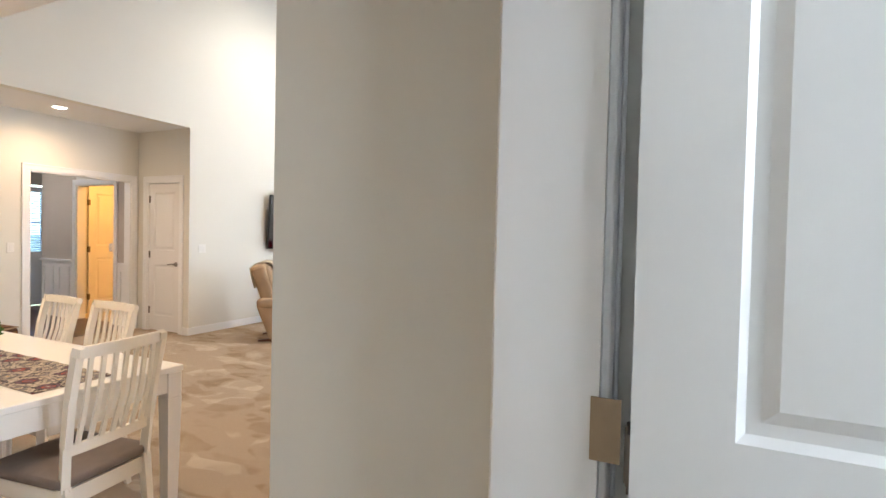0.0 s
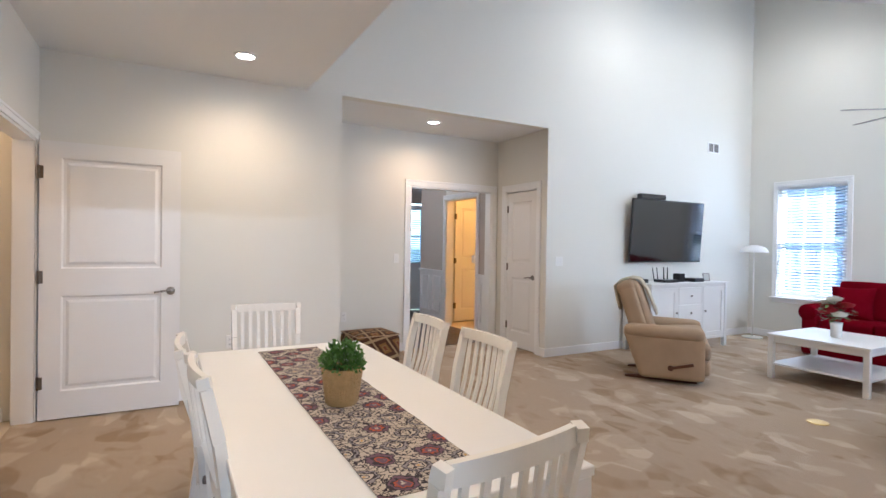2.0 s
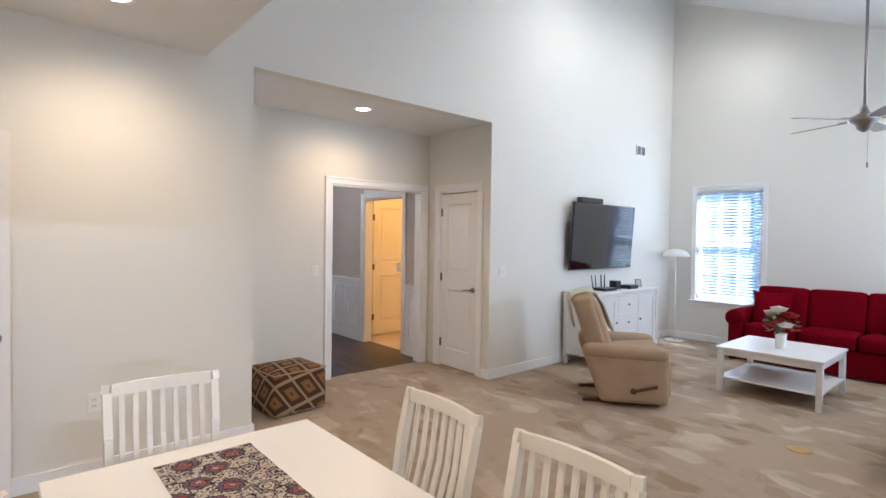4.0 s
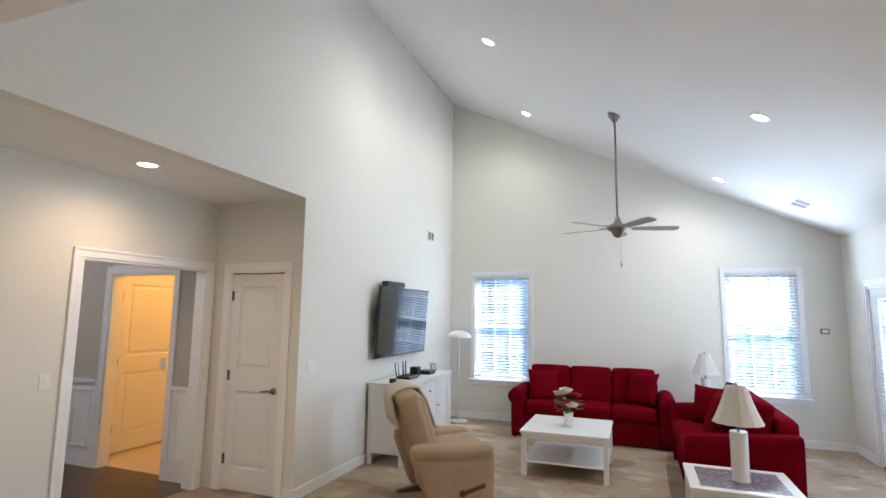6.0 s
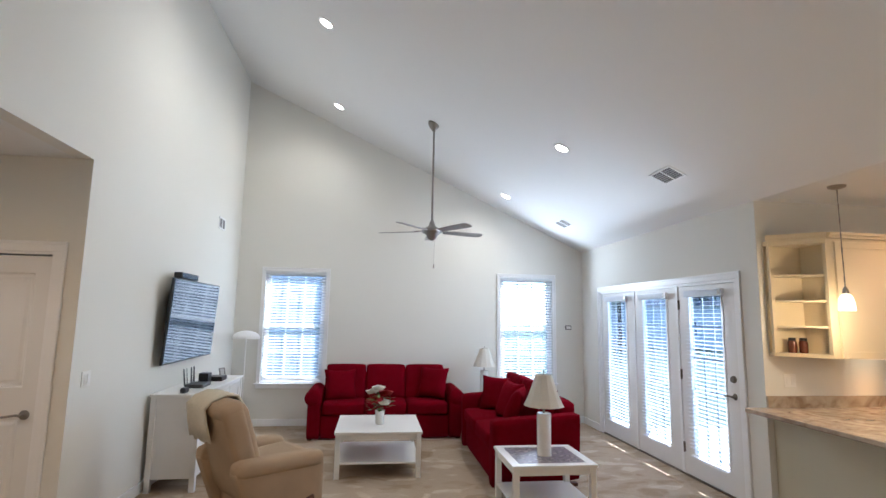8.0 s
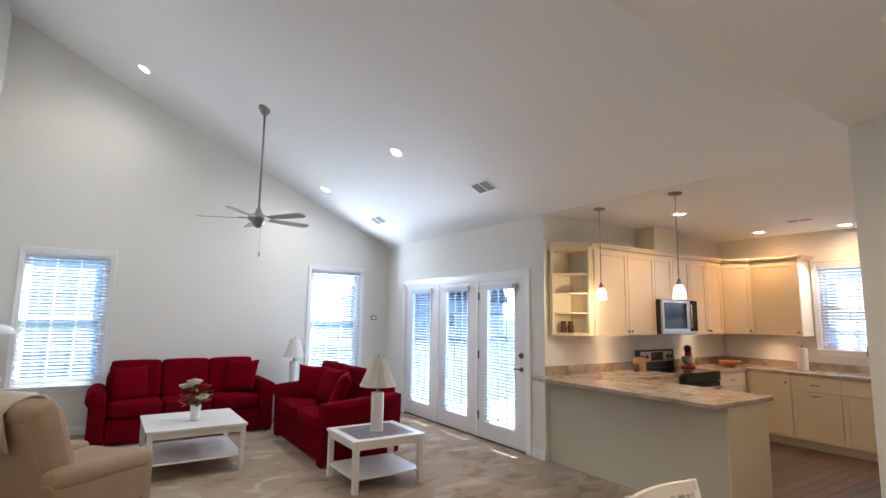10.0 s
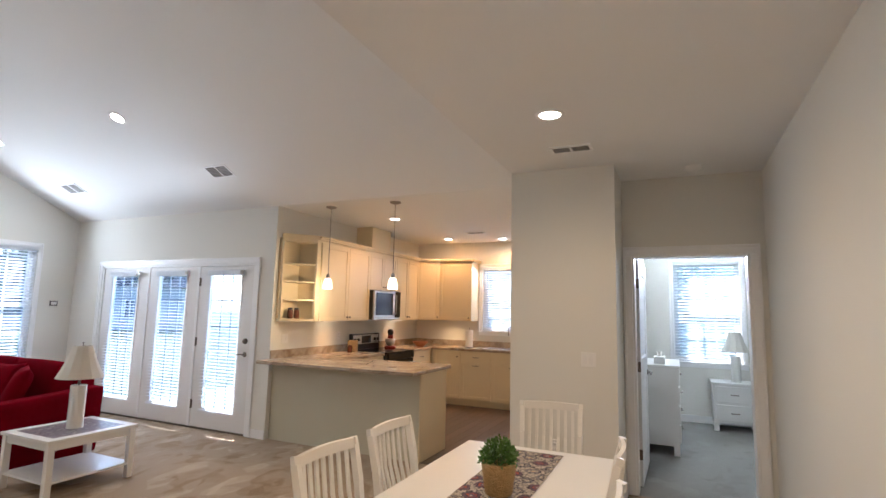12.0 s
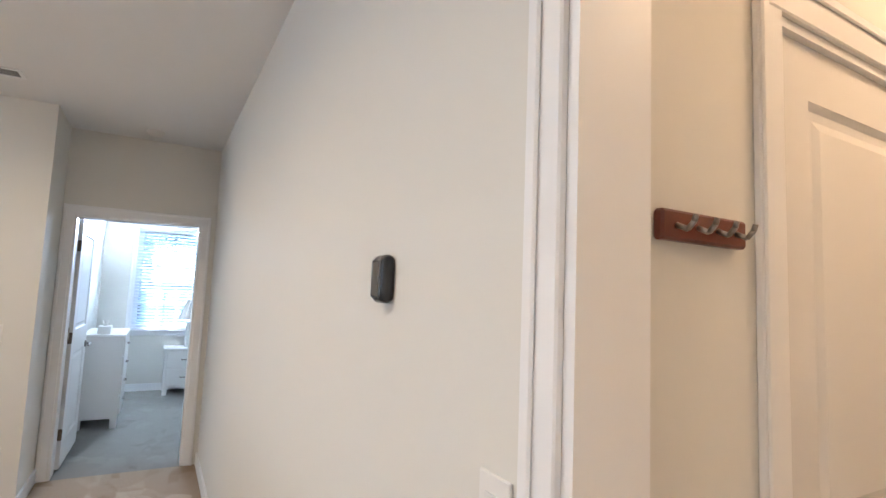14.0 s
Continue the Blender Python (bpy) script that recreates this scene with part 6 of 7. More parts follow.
# base cabinets and counters
bc = thing("base_cabinet", "cream painted base cabinet beneath the kitchen window", "base cabinet", group="kitchen base cabinets")
part("body", boxes((FX, 2.699, YP1, 3.0, 0.10, 0.876), (FX + 0.07, 2.699, YP1, 3.0, 0, 0.10)), M_CAB, bc)
y0 = YP1 + 0.02
shaker(bc, "x", FX, -1, y0, 2.99, 0.70, 0.865, name="drawer", pull=(2.72, 0.78))
shaker(bc, "x", FX, -1, y0, 2.99, 0.11, 0.69, knob=(2.95, 0.64))
for a, c in ((3.0, 3.84), (3.84, 4.36)):
    bc = thing("base_cabinet", "cream painted base cabinet with framed doors beneath the counter", "base cabinet", group="kitchen base cabinets")
    part("body", boxes((FX, 2.699, a, c, 0.10, 0.876), (FX + 0.07, 2.699, a, c, 0, 0.10)), M_CAB, bc)
    if c - a > 0.7:
        m_ = (a + c) / 2
        shaker(bc, "x", FX, -1, a + 0.003, c - 0.003, 0.70, 0.865, name="drawer")
        shaker(bc, "x", FX, -1, a + 0.003, m_ - 0.002, 0.11, 0.69, pull=(m_ - 0.07, 0.65))
        shaker(bc, "x", FX, -1, m_ + 0.002, c - 0.003, 0.11, 0.69, pull=(m_ + 0.07, 0.65))
    else:
        shaker(bc, "x", FX, -1, a + 0.003, c - 0.003, 0.70, 0.865, name="drawer", pull=((a + c) / 2, 0.78))
        shaker(bc, "x", FX, -1, a + 0.003, c - 0.003, 0.11, 0.69, pull=((a + c) / 2, 0.65))
bc = thing("base_cabinet", "cream painted corner base cabinet", "base cabinet", group="kitchen base cabinets")
part("body", boxes((FX, 2.699, 4.36, KN - 0.001, 0.10, 0.876), (1.30, FX, KN - 0.60, KN - 0.001, 0.10, 0.876), (FX + 0.07, 2.699, 4.36, KN - 0.001, 0, 0.10), (1.30, FX + 0.07, KN - 0.53, KN - 0.001, 0, 0.10)), M_CAB, bc)
shaker(bc, "x", FX, -1, 4.37, 4.86, 0.11, 0.865, knob=(4.42, 0.78))
shaker(bc, "y", KN - 0.60, -1, 1.38, 2.05, 0.70, 0.865, name="drawer", pull=(1.7, 0.78))
shaker(bc, "y", KN - 0.60, -1, 1.38, 2.05, 0.11, 0.69, knob=(1.43, 0.64))
bc = thing("base_cabinet", "cream painted base cabinet between the peninsula and the range", "base cabinet", group="kitchen base cabinets")
part("body", boxes((-0.36, 0.53, KN - 0.60, KN - 0.001, 0.10, 0.876), (-0.36, 0.53, KN - 0.53, KN - 0.001, 0, 0.10)), M_CAB, bc)
shaker(bc, "y", KN - 0.60, -1, -0.2, 0.52, 0.11, 0.865, knob=(0.48, 0.80))
pn = thing("peninsula", "kitchen peninsula with a plain painted back panel", "peninsula")
part("body", boxes((-0.98, -0.36, 3.55, KN - 0.001, 0, 0.876)), M_PEN, pn)
part("end_panel", boxes((-0.995, -0.355, 3.535, 3.549, 0.0, 0.876)), M_CAB, pn, "cream end panel")
part("base_shoe", boxes((-0.990, -0.981, 3.535, KN - 0.04, 0.0, 0.012)), M_PEN, pn)
ct = thing("countertop", "beige marbled countertop with a low splash, running round the kitchen", "countertop")
part("top", boxes((-1.25, -0.33, 3.49, KN - 0.002, 0.877, 0.915), bevel=0.006), M_COUNTER, ct)
part("top", boxes((-0.33, 0.532, KN - 0.63, KN - 0.002, 0.877, 0.915)), M_COUNTER, ct)
part("top", boxes((1.298, 2.698, KN - 0.63, KN - 0.002, 0.877, 0.915)), M_COUNTER, ct)
part("top", boxes((FX - 0.025, 2.698, YP1 + 0.001, KN - 0.63, 0.877, 0.915)), M_COUNTER, ct)
part("splash", boxes((XE + 0.0, 0.532, KN - 0.022, KN - 0.002, 0.915, 1.01)), M_COUNTER, ct)
part("splash", boxes((1.298, 2.698, KN - 0.022, KN - 0.002, 0.915, 1.01)), M_COUNTER, ct)
part("splash", boxes((2.678, 2.698, YP1 + 0.001, KN - 0.022, 0.915, 1.01)), M_COUNTER, ct)

rg = thing("range", "stainless steel electric range with a black glass top", "range", pose(-0.07, 0, 0))
part("body", boxes((0.61, 1.36, KN - 0.66, KN - 0.01, 0.02, 0.905)), M_BLACK, rg)
part("oven_door", boxes((0.615, 1.355, KN - 0.69, KN - 0.661, 0.20, 0.80), bevel=0.004), M_GLASSTOP, rg)
part("oven_window", boxes((0.72, 1.25, KN - 0.694, KN - 0.690, 0.34, 0.66)), M_GLASSTOP, rg)
bm = bmesh.new()
tube(bm, [(0.66, KN - 0.73, 0.74), (1.31, KN - 0.73, 0.74)], 0.012, 10)
part("oven_handle", bm, M_STEEL, rg, smooth=True)
part("cooktop", boxes((0.605, 1.365, KN - 0.69, KN - 0.07, 0.905, 0.920), bevel=0.003), M_GLASSTOP, rg)
part("front_trim", boxes((0.61, 1.36, KN - 0.695, KN - 0.662, 0.81, 0.90)), M_GLASSTOP, rg)
part("back_panel", boxes((0.61, 1.36, KN - 0.07, KN - 0.012, 0.92, 1.15), bevel=0.004), M_BLACK, rg)
part("panel_face", boxes((0.64, 1.33, KN - 0.072, KN - 0.0701, 1.00, 1.13)), M_STEEL, rg)
part("clock", boxes((0.86, 1.11, KN - 0.076, KN - 0.0721, 1.01, 1.12)), M_GLASSTOP, rg)
for x in (0.67, 0.76, 1.21, 1.30):
    bm = bmesh.new()
    lathe(bm, [(0.022, 0), (0.020, 0.022), (0.0, 0.023)], 14, Matrix.Translation((x, KN - 0.072, 1.065)) @ Matrix.Rotation(radians(90), 4, "X"), cap=False)
    part("knob", bm, M_BLACK, rg)
mw = thing("microwave", "stainless steel over-the-range microwave with a dark window", "microwave", pose(-0.07, 0, 0))
part("body", boxes((0.605, 1.365, KN - 0.40, KN - 0.002, 1.37, 1.797)), M_BLACK, mw)
part("door", boxes((0.607, 1.20, KN - 0.43, KN - 0.401, 1.40, 1.79), bevel=0.004), M_STEEL, mw)
part("window", boxes((0.645, 1.12, KN - 0.434, KN - 0.430, 1.435, 1.76)), M_GLASSTOP, mw)
part("control_panel", boxes((1.203, 1.363, KN - 0.43, KN - 0.401, 1.40, 1.79)), M_GLASSTOP, mw)
part("vent_grille", boxes((0.607, 1.363, KN - 0.425, KN - 0.401, 1.372, 1.397)), M_STEEL, mw)
bm = bmesh.new()
tube(bm, [(1.165, KN - 0.43, 1.44), (1.165, KN - 0.47, 1.46), (1.165, KN - 0.47, 1.73), (1.165, KN - 0.43, 1.75)], 0.010, 10)
part("handle", bm, M_STEEL, mw, smooth=True)

# counter clutter
kb = thing("knife_block", "light wooden block on the counter beside the range", "knife block", pose(0.40, 5.33, 0.915, 0, 0, 10))
part("block", boxes((-0.05, 0.05, -0.06, 0.06, 0, 0.16), bevel=0.006), M_KNIFE, kb)
j = thing("spice_jar", "small brown jar on the counter beside the knife block", "jar", pose(0.29, 5.30, 0.915))
bm = bmesh.new()
lathe(bm, [(0.03, 0), (0.034, 0.01), (0.034, 0.08), (0.02, 0.10), (0.0, 0.101)], 16, cap=False)
part("jar", bm, M_JAR, j, smooth=True)
mx_ = thing("stand_mixer", "dark red stand mixer on the counter", "mixer", pose(1.40, 5.30, 0.915, 0, 0, -60) @ Matrix.Scale(0.86, 4))
bm = bmesh.new()
soft_box(bm, 0.20, 0.30, 0.04, 0.02, Matrix.Translation((0, 0, 0.02)), n=6)
soft_box(bm, 0.10, 0.09, 0.24, 0.03, Matrix.Translation((0, 0.10, 0.14)), n=6)
part("stand", bm, M_REDPL, mx_, smooth=True)
bm = bmesh.new()
soft_box(bm, 0.11, 0.32, 0.11, 0.05, Matrix.Translation((0, 0.0, 0.29)), n=8)
part("head", bm, M_BLACK, mx_, smooth=True)
bm = bmesh.new()
lathe(bm, [(0.04, 0.04), (0.085, 0.08), (0.095, 0.17), (0.09, 0.17), (0.04, 0.05)], 20, Matrix.Translation((0, -0.06, 0)), cap=False)
part("bowl", bm, M_STEEL, mx_, smooth=True)
bw = thing("fruit_bowl", "terracotta coloured bowl on the corner counter", "bowl", pose(1.98, 5.06, 0.915))
bm = bmesh.new()
lathe(bm, [(0.05, 0.0), (0.06, 0.01), (0.14, 0.085), (0.134, 0.088), (0.055, 0.018), (0.0, 0.016)], 26, cap=False)
part("bowl", bm, M_TERRACOTTA, bw, smooth=True)
pt = thing("paper_towel", "white paper towel roll on an upright holder", "paper towel", pose(2.36, 4.33, 0.915))
bm = bmesh.new()
lathe(bm, [(0.0, 0.012), (0.062, 0.012), (0.062, 0.285), (0.0, 0.285)], 24, cap=False)
part("roll", bm, M_PAPER, pt)
bm = bmesh.new()
lathe(bm, [(0.08, 0.0), (0.08, 0.010), (0.006, 0.011), (0.006, 0.33), (0.0, 0.331)], 20, cap=False)
part("holder", bm, M_NICKEL, pt)
sk = thing("kitchen_sink", "stainless steel sink set in the counter beneath the window", "sink")
part("rim", boxes((2.20, 2.60, 3.30, 3.32, 0.915, 0.920), (2.20, 2.60, 4.02, 4.04, 0.915, 0.920), (2.20, 2.22, 3.32, 4.02, 0.915, 0.920), (2.58, 2.60, 3.32, 4.02, 0.915, 0.920)), M_STEEL, sk)
# flat sheet, coloured dark for the shade of the sink's hollow
part("dark_basin_sheet", boxes((2.22, 2.58, 3.32, 4.02, 0.9155, 0.917)), M_VENT, sk)
fc = thing("kitchen_faucet", "tall curved nickel kitchen faucet", "faucet", pose(2.63, 3.67, 0.915))
bm = bmesh.new()
lathe(bm, [(0.028, 0), (0.028, 0.01), (0.018, 0.03), (0.014, 0.05)], 16)
arc = [(-0.09 + 0.09 * math.cos(a), 0, 0.27 + 0.09 * math.sin(a)) for a in [k * math.pi / 8 for k in range(9)]]
tube(bm, [(0, 0, 0.05), (0, 0, 0.27)] + arc[1:] + [(-0.18, 0, 0.22)], 0.012, 10)
part("spout", bm, M_NICKEL, fc, smooth=True)
bm = bmesh.new()
tube(bm, [(0, 0.0, 0.06), (0, 0.06, 0.09)], 0.007, 8)
part("lever", bm, M_NICKEL, fc, smooth=True)

for x, y in ((-0.78, 4.92), (-0.78, 4.03)):
    pd = thing("pendant_light", "lit frosted glass pendant light on a thin chain", "pendant light", pose(x, y, 0), "pendants over the peninsula")
    bm = bmesh.new()
    lathe(bm, [(0.065, H), (0.06, H - 0.015), (0.02, H - 0.028), (0.0, H - 0.028)], 24, cap=False)
    part("canopy", bm, M_NICKEL, pd, smooth=True)
    bm = bmesh.new()
    for k in range(14):
        z0 = H - 0.03 - k * 0.058
        tube(bm, [(0, 0, z0), (0, 0, z0 - 0.05)], 0.0035 if k % 2 else 0.005, 6)
        tube(bm, [(0, 0, z0 - 0.05), (0, 0, z0 - 0.058)], 0.002, 5)
    part("chain", bm, M_NICKEL, pd)
    bm = bmesh.new()
    lathe(bm, [(0.008, 1.93), (0.02, 1.91), (0.024, 1.875), (0.0, 1.87)], 16, cap=False)
    part("cap", bm, M_NICKEL, pd, smooth=True)
    bm = bmesh.new()
    lathe(bm, [(0.022, 1.875), (0.040, 1.855), (0.052, 1.81), (0.057, 1.75), (0.055, 1.745), (0.0, 1.76)], 24, cap=False)
    part("shade", bm, M_PGLOW, pd, "frosted glass bell shade", smooth=True)
    bulb("pendant_bulb", (x, y, 1.69), 0.8, (1.0, 0.70, 0.40), r=0.04)
# glowing strips and fill lamps added under the cabinets to warm the counter
for k, x in enumerate((-0.05, 1.75)):
    ul = thing("under_cabinet_light", "slim glowing strip added beneath the wall cabinets to brighten the counter", "under-cabinet light", pose(x, 5.42, UZ0 - 0.001))
    part("housing", boxes((-0.16, 0.16, -0.03, 0.03, -0.015, 0)), M_WHITE, ul)
    part("lens", boxes((-0.15, 0.15, -0.022, 0.022, -0.017, -0.0151)), M_LENS, ul)
    bulb("counter_fill", (x, 5.36, UZ0 - 0.03), 0.55, (1.0, 0.52, 0.20), r=0.06, spot=120)
# one more added fill lamp, without a fitting
bulb("counter_fill", (2.5, 4.75, UZ0 - 0.03), 0.5, (1.0, 0.62, 0.30), r=0.06, spot=150)

# ---- entry: wainscot ----
for name, x0, x1 in (("wainscot", -9.9, -9.06), ("wainscot", -7.98, XR - 0.14)):
    w_ = structure(name, boxes((x0, x1, YC - 0.008, YC, BH, 0.87)), M_TRIM)
    part("chair_rail", boxes((x0, x1, YC - 0.040, YC - 0.0, 0.87, 0.905)), M_TRIM, w_)
    n = max(1, round((x1 - x0) / 0.5))
    for k in range(n):
        a = x0 + (x1 - x0) * k / n + 0.07
        c = x0 + (x1 - x0) * (k + 1) / n - 0.07
        if c - a < 0.1:
            continue
        for lo, hi in ((0.20, 0.80),):
            part("panel_mould", boxes((a, c, YC - 0.026, YC - 0.008, lo, lo + 0.02), (a, c, YC - 0.026, YC - 0.008, hi - 0.02, hi), (a, a + 0.02, YC - 0.026, YC - 0.008, lo + 0.02, hi - 0.02), (c - 0.02, c, YC - 0.026, YC - 0.008, lo + 0.02, hi - 0.02)), M_TRIM, w_)
bulb("bath_bulb", (-7.95, 6.4, 2.45), 3.4, AMBER, r=0.1)
# unseen fill lamp added to brighten the entry walls and wainscot
bulb("entry_fill", (-9.4, 3.6, 2.6), 2.6, (1.0, 0.90, 0.82), r=0.1)
bulb("utility_bulb", (-5.9, -0.6, 2.6), 1.15, (1.0, 0.58, 0.28), r=0.1)

# ---- bedroom ----
cd_ = thing("chest_of_drawers", "white chest of drawers with dark pulls beside the open door", "chest of drawers", pose(0.60, 1.15, 0))
part("top", boxes((-0.02, 0.92, -0.02, 0.38, 0.94, 0.97), bevel=0.004), M_WHITE, cd_)
part("body", boxes((0, 0.90, 0.0, 0.375, 0.10, 0.94)), M_WHITE, cd_)
for k in range(4):
    dr = part("drawer", boxes((0.04, 0.86, -0.018, 0.0, 0.13 + k * 0.205, 0.32 + k * 0.205), bevel=0.003), M_WHITE, cd_)
    bm = bmesh.new()
    tube(bm, [(0.40, -0.018, 0.225 + k * 0.205), (0.40, -0.04, 0.225 + k * 0.205), (0.50, -0.04, 0.225 + k * 0.205), (0.50, -0.018, 0.225 + k * 0.205)], 0.005, 8)
    part("pull", bm, M_BRONZE, dr)
for x in (0.0, 0.84):
    for y in (0.0, 0.315):
        part("foot", boxes((x, x + 0.06, y, y + 0.06, 0, 0.10)), M_WHITE, cd_)
tb = thing("tissue_box", "small white tissue box on the chest of drawers", "tissue box", pose(0.80, 1.34, 0.9705))
part("box", boxes((-0.11, 0.11, -0.06, 0.06, 0, 0.08), bevel=0.004), M_WHITE, tb)
bm = bmesh.new()
for k in range(5):
    a = k * 1.256
    bm.faces.new([bm.verts.new(q) for q in ((0.02 * math.cos(a), 0.02 * math.sin(a), 0.08), (0.02 * math.cos(a + 1.3), 0.02 * math.sin(a + 1.3), 0.08), (0.035 * math.cos(a + 0.9), 0.035 * math.sin(a + 0.9), 0.13), (0.03 * math.cos(a + 0.2), 0.03 * math.sin(a + 0.2), 0.14))])
part("tissue", bm, M_PAPER, tb)
ns = thing("nightstand", "white two-drawer nightstand with dark pulls beneath the bedroom window", "nightstand", pose(2.25, 0.20, 0))
part("top", boxes((-0.02, 0.42, -0.02, 0.54, 0.61, 0.64), bevel=0.004), M_WHITE, ns)
part("body", boxes((0, 0.40, 0, 0.52, 0.10, 0.61)), M_WHITE, ns)
for k in range(2):
    z = 0.14 + k * 0.24
    dr = part("drawer", boxes((-0.018, 0, 0.03, 0.49, z, z + 0.21), bevel=0.003), M_WHITE, ns)
    bm = bmesh.new()
    tube(bm, [(-0.018, 0.22, z + 0.11), (-0.04, 0.22, z + 0.105), (-0.04, 0.31, z + 0.105), (-0.018, 0.31, z + 0.11)], 0.006, 8)
    part("pull", bm, M_BRONZE, dr)
for y in (0.0, 0.46):
    part("foot", boxes((0, 0.05, y, y + 0.06, 0, 0.10)), M_WHITE, ns)
    part("foot", boxes((0.35, 0.40, y, y + 0.06, 0, 0.10)), M_WHITE, ns)
table_lamp("white table lamp with a flared shade on the nightstand").matrix_world = pose(2.42, 0.42, 0.64)

# ---- floor planks ----
random.seed(11)
plank_mesh = {}


def planks(floor, x0, x1, y0, y1, along, width, z, material, hole=None):
    """Rows of planks with staggered ends."""
    def key_mesh(l):
        k = (round(l, 2), along, material.name)
        if k not in plank_mesh:
            bm = bmesh.new()
            if along == "x":
                box(bm, 0.001, l - 0.001, 0.001, width - 0.001, -0.014, 0, bevel=0.0008)
            else:
                box(bm, 0.001, width - 0.001, 0.001, l - 0.001, -0.014, 0, bevel=0.0008)
            plank_mesh[k] = mesh_of("plank", bm)
            plank_mesh[k].materials.append(material)
        return plank_mesh[k]
    a0, a1, c0, c1 = (x0, x1, y0, y1) if along == "x" else (y0, y1, x0, x1)
    r = 0
    c = c0
    while c < c1 - 0.02:
        a = a0 - random.choice((0.0, 0.3, 0.6, 0.9))
        while a < a1 - 0.01:
            s, e = max(a, a0), min(a + 1.2, a1)
            if e - s > 0.05:
                ob_ = new("plank", key_mesh(e - s))
                ob_.parent = floor
                ob_.location = (s, c, z) if along == "x" else (c, s, z)
            a += 1.2
        c += width
        r += 1


planks(floor_kitchen, -0.95, FX + 0.07, YP1, 4.98, "x", 0.12, 0.0, M_KPLANK)
planks(floor_entry, -11.0, XR - 0.10, 3.0, YC - 0.0, "x", 0.15, 0.0, M_PLANK)
planks(floor_entry, -11.0, -9.9, YC, 6.5, "x", 0.15, 0.0, M_PLANK)


# ---- outdoors ----
GZ = -0.55
structure("ground", boxes((-160, 160, -160, 160, GZ - 0.2, GZ)), M_GRASS)
deck = structure("deck", boxes((XE + 0.14, 2.9, 5.65, 9.6, -0.30, -0.16)), M_DECK)
for k in range(27):
    y = 5.67 + k * 0.145
    part("deck_board", boxes((XE + 0.16, 2.9, y, y + 0.138, -0.158, -0.135)), M_DECK, deck)
rail = thing("deck_railing", "white deck railing with slim balusters", "railing", pose(2.86, 5.7, -0.135))
part("top_rail", boxes((-0.04, 0.04, 0, 3.9, 0.88, 0.92)), M_HTRIM, rail)
part("bottom_rail", boxes((-0.03, 0.03, 0, 3.9, 0.08, 0.12)), M_HTRIM, rail)
for k in range(34):
    part("baluster", boxes((-0.012, 0.012, 0.05 + k * 0.115, 0.074 + k * 0.115, 0.12, 0.88)), M_HTRIM, rail)
for k in range(3):
    part("post", boxes((-0.05, 0.05, k * 1.9, k * 1.9 + 0.1, 0, 1.0)), M_HTRIM, rail)


def house(name, m, w, d, h, label, wins):
    """A sided house: front along x at y = 0, facing -y."""
    hs = thing(name, label, "house", m)
    bm = bmesh.new()
    pierced(bm, "y", 0, 0.2, 0, w, 0, h, wins)
    box(bm, 0, 0.2, 0.2, d, 0, h)
    box(bm, w - 0.2, w, 0.2, d, 0, h)
    box(bm, 0.2, w - 0.2, d - 0.2, d, 0, h)
    part("wall", bm, M_SIDING, hs)
    bm = bmesh.new()
    n = int(h / 0.13)
    for k in range(n):
        z = k * 0.13
        spans, x = [], 0.0
        for a in sorted(v for v in wins if v[2] - 0.12 < z < v[3] + 0.02):
            spans.append((x, a[0] - 0.1))
            x = a[1] + 0.1
        spans.append((x, w))
        for s, e in spans:
            if e > s:
                vs = [bm.verts.new(p) for p in ((s, -0.03, z), (e, -0.03, z), (e, -0.005, z + 0.13), (s, -0.005, z + 0.13), (s, 0, z), (e, 0, z))]
                bm.faces.new(vs[:4])
                bm.faces.new((vs[4], vs[5], vs[1], vs[0]))
    part("siding", bm, M_SIDING, hs, kind="stuff")
    bm = bmesh.new()
    poly(bm, [(-0.4, h), (d + 0.4, h), (d / 2, h + d * 0.3)], "x", -0.4, w + 0.4)
    part("roof", bm, M_ROOF, hs)
    for a in wins:
        wn_ = part("window", boxes((a[0] - 0.1, a[0], -0.05, 0.1, a[2] - 0.1, a[3] + 0.1), (a[1], a[1] + 0.1, -0.05, 0.1, a[2] - 0.1, a[3] + 0.1), (a[0], a[1], -0.05, 0.1, a[2] - 0.1, a[2]), (a[0], a[1], -0.05, 0.1, a[3], a[3] + 0.1),
                                   (a[0], a[1], 0.03, 0.07, (a[2] + a[3]) / 2 - 0.03, (a[2] + a[3]) / 2 + 0.03), ((a[0] + a[1]) / 2 - 0.02, (a[0] + a[1]) / 2 + 0.02, 0.04, 0.06, a[2], a[3])), M_HTRIM, hs)
        part("pane", boxes((a[0], a[1], 0.10, 0.12, a[2], a[3])), M_HGLASS, wn_)
    return hs


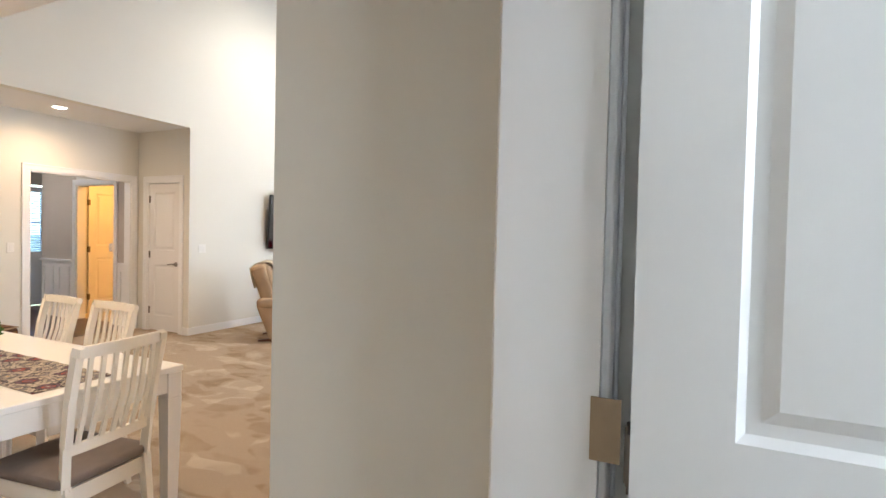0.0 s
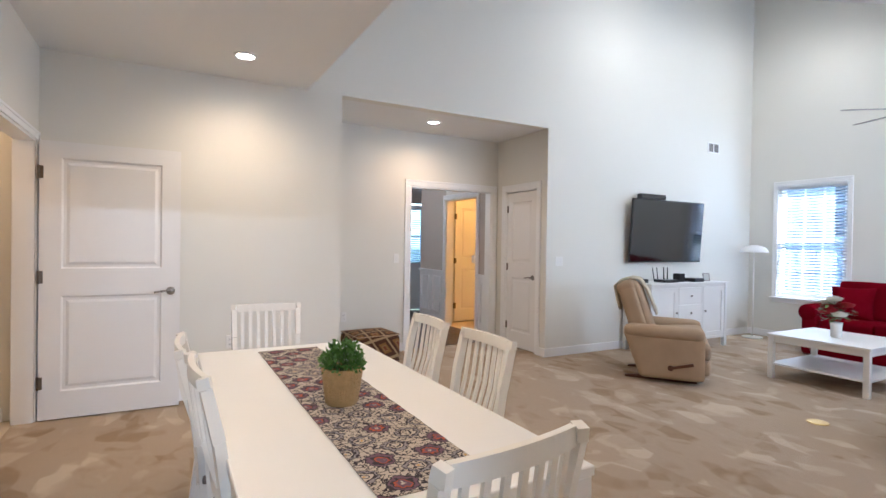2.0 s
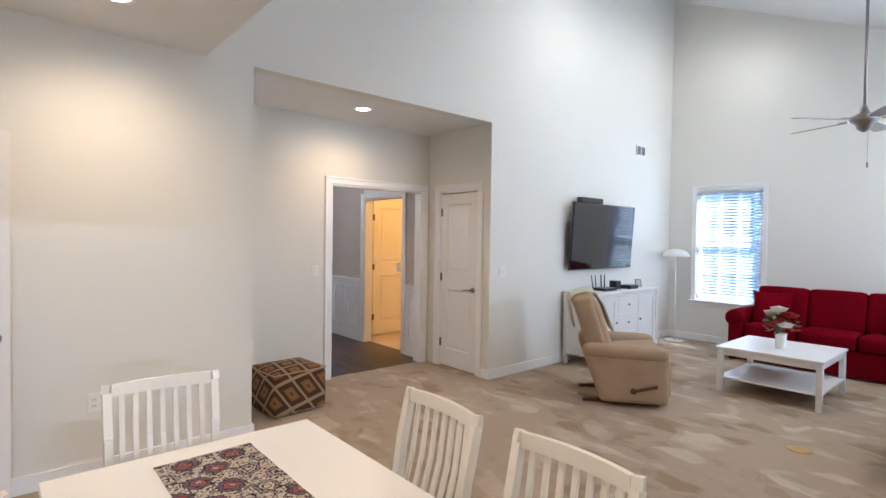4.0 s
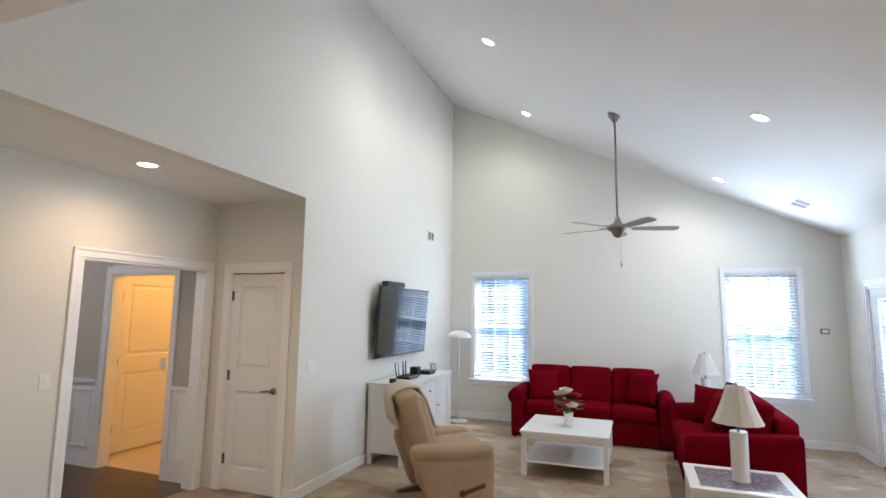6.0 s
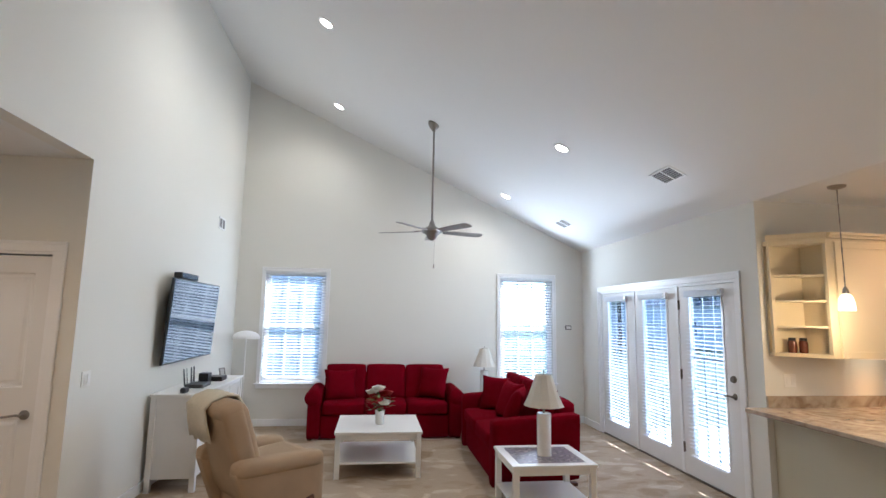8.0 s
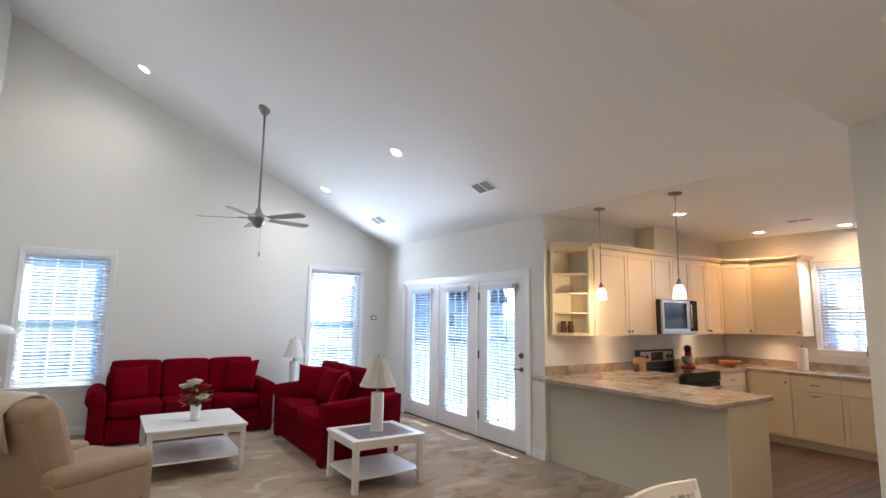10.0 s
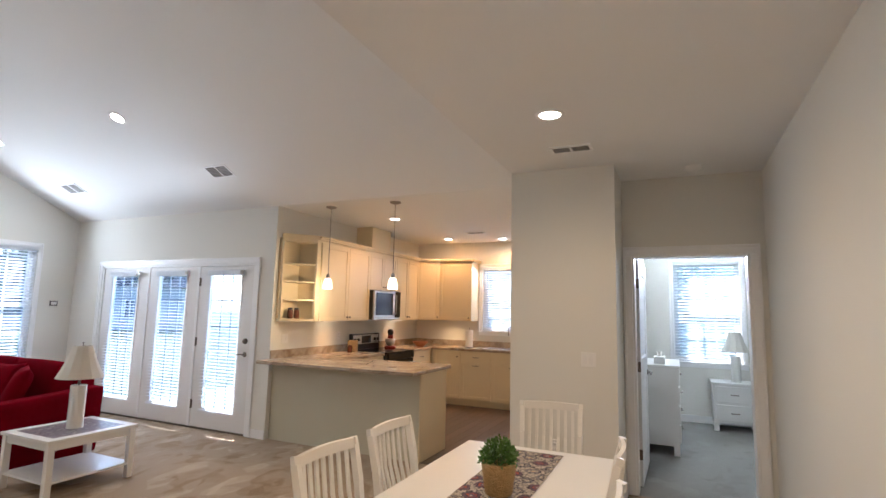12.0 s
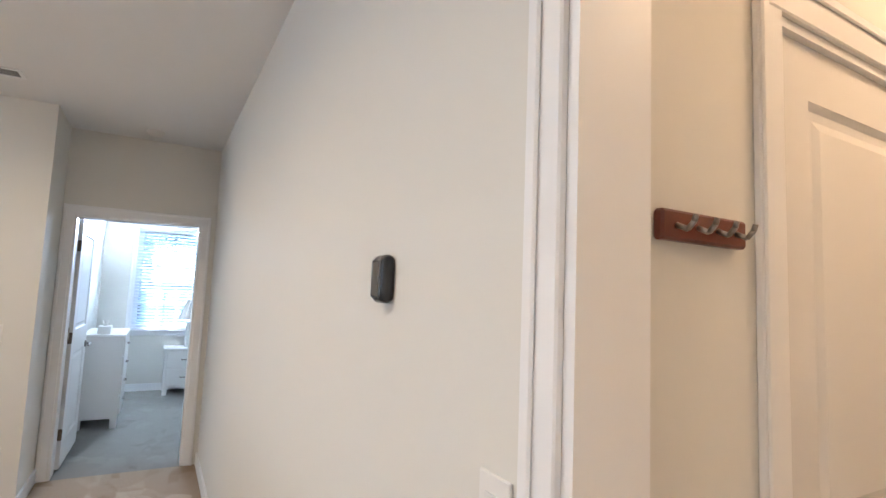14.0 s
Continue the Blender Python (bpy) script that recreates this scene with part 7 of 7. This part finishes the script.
house("neighbour_house", pose(-16, 15.5, GZ), 13.6, 9, 5.6, "grey lap-sided house with white window trim", [(8.0, 8.8, 2.2, 3.7), (11.0, 11.9, 1.1, 2.6), (3.0, 3.9, 1.1, 2.6)])
house("far_house", pose(14, 48, GZ, 0, 0, -50), 14, 9, 3.4, "pale single-storey house across the lawn", [(2, 3.2, 1.0, 2.3), (6, 7.2, 1.0, 2.3), (10, 11.2, 1.0, 2.3)])
house("far_house", pose(30, -4, GZ, 0, 0, -90), 16, 9, 3.4, "pale single-storey house across the lawn", [(2, 3.2, 1.0, 2.3), (6, 7.2, 1.0, 2.3), (12, 13.2, 1.0, 2.3)])


def tree(height, crown):
    t = thing("tree", "broad-crowned green leafy tree on the lawn", "tree")
    bm = bmesh.new()
    lathe(bm, [(0.22, 0), (0.16, 1.0), (0.13, height * 0.45), (0.05, height * 0.8)], 8)
    for k in range(7):
        a = k * 2.4
        z = height * (0.3 + 0.06 * k)
        bar(bm, (0, 0, z), (math.cos(a) * crown * 0.6, math.sin(a) * crown * 0.6, z + height * 0.2), 0.09, 0.09, 0.02, 0.02)
    part("trunk", bm, M_BARK, t)
    vs, fs = [], []
    centres = []
    for k in range(26):
        a, rr = random.uniform(0, 6.28), crown * math.sqrt(random.uniform(0, 1)) * 0.75
        centres.append((Vector((math.cos(a) * rr, math.sin(a) * rr, height * random.uniform(0.42, 0.92))), crown * random.uniform(0.22, 0.38)))
    for c, rad in centres:
        for k in range(90):
            v = Vector([random.gauss(0, 1) for _ in range(3)]).normalized() * rad * random.uniform(0.6, 1.05)
            v.z *= 0.75
            u1 = Vector([random.uniform(-1, 1) for _ in range(3)]).normalized() * 0.16
            u2 = Vector([random.uniform(-1, 1) for _ in range(3)]).normalized() * 0.12
            i = len(vs)
            p = c + v
            vs += [p, p + u1, p + u1 + u2, p + u2]
            fs.append((i, i + 1, i + 2, i + 3))
    me = bpy.data.meshes.new("crown")
    me.from_pydata([tuple(v) for v in vs], [], fs)
    me.materials.append(M_DGREEN)
    ob = new("crown", me)
    ob.parent = t
    tagged(ob, kind="stuff")
    return t


tr = tree(7.5, 3.0)
tr.matrix_world = pose(16, 20, GZ)
for x, y, s in ((24, 27, 1.2), (20, 15, 0.9), (30, 20, 1.3), (34, 34, 1.4), (27, 9, 1.0), (38, 26, 1.5), (22, 40, 1.3), (33, 2, 1.2), (12, 34, 1.1), (42, 14, 1.4), (-30, 7, 1.2), (-34, 2, 1.3)):
    copy_thing(tr, pose(x, y, GZ, 0, 0, x * 37) @ Matrix.Scale(s, 4))
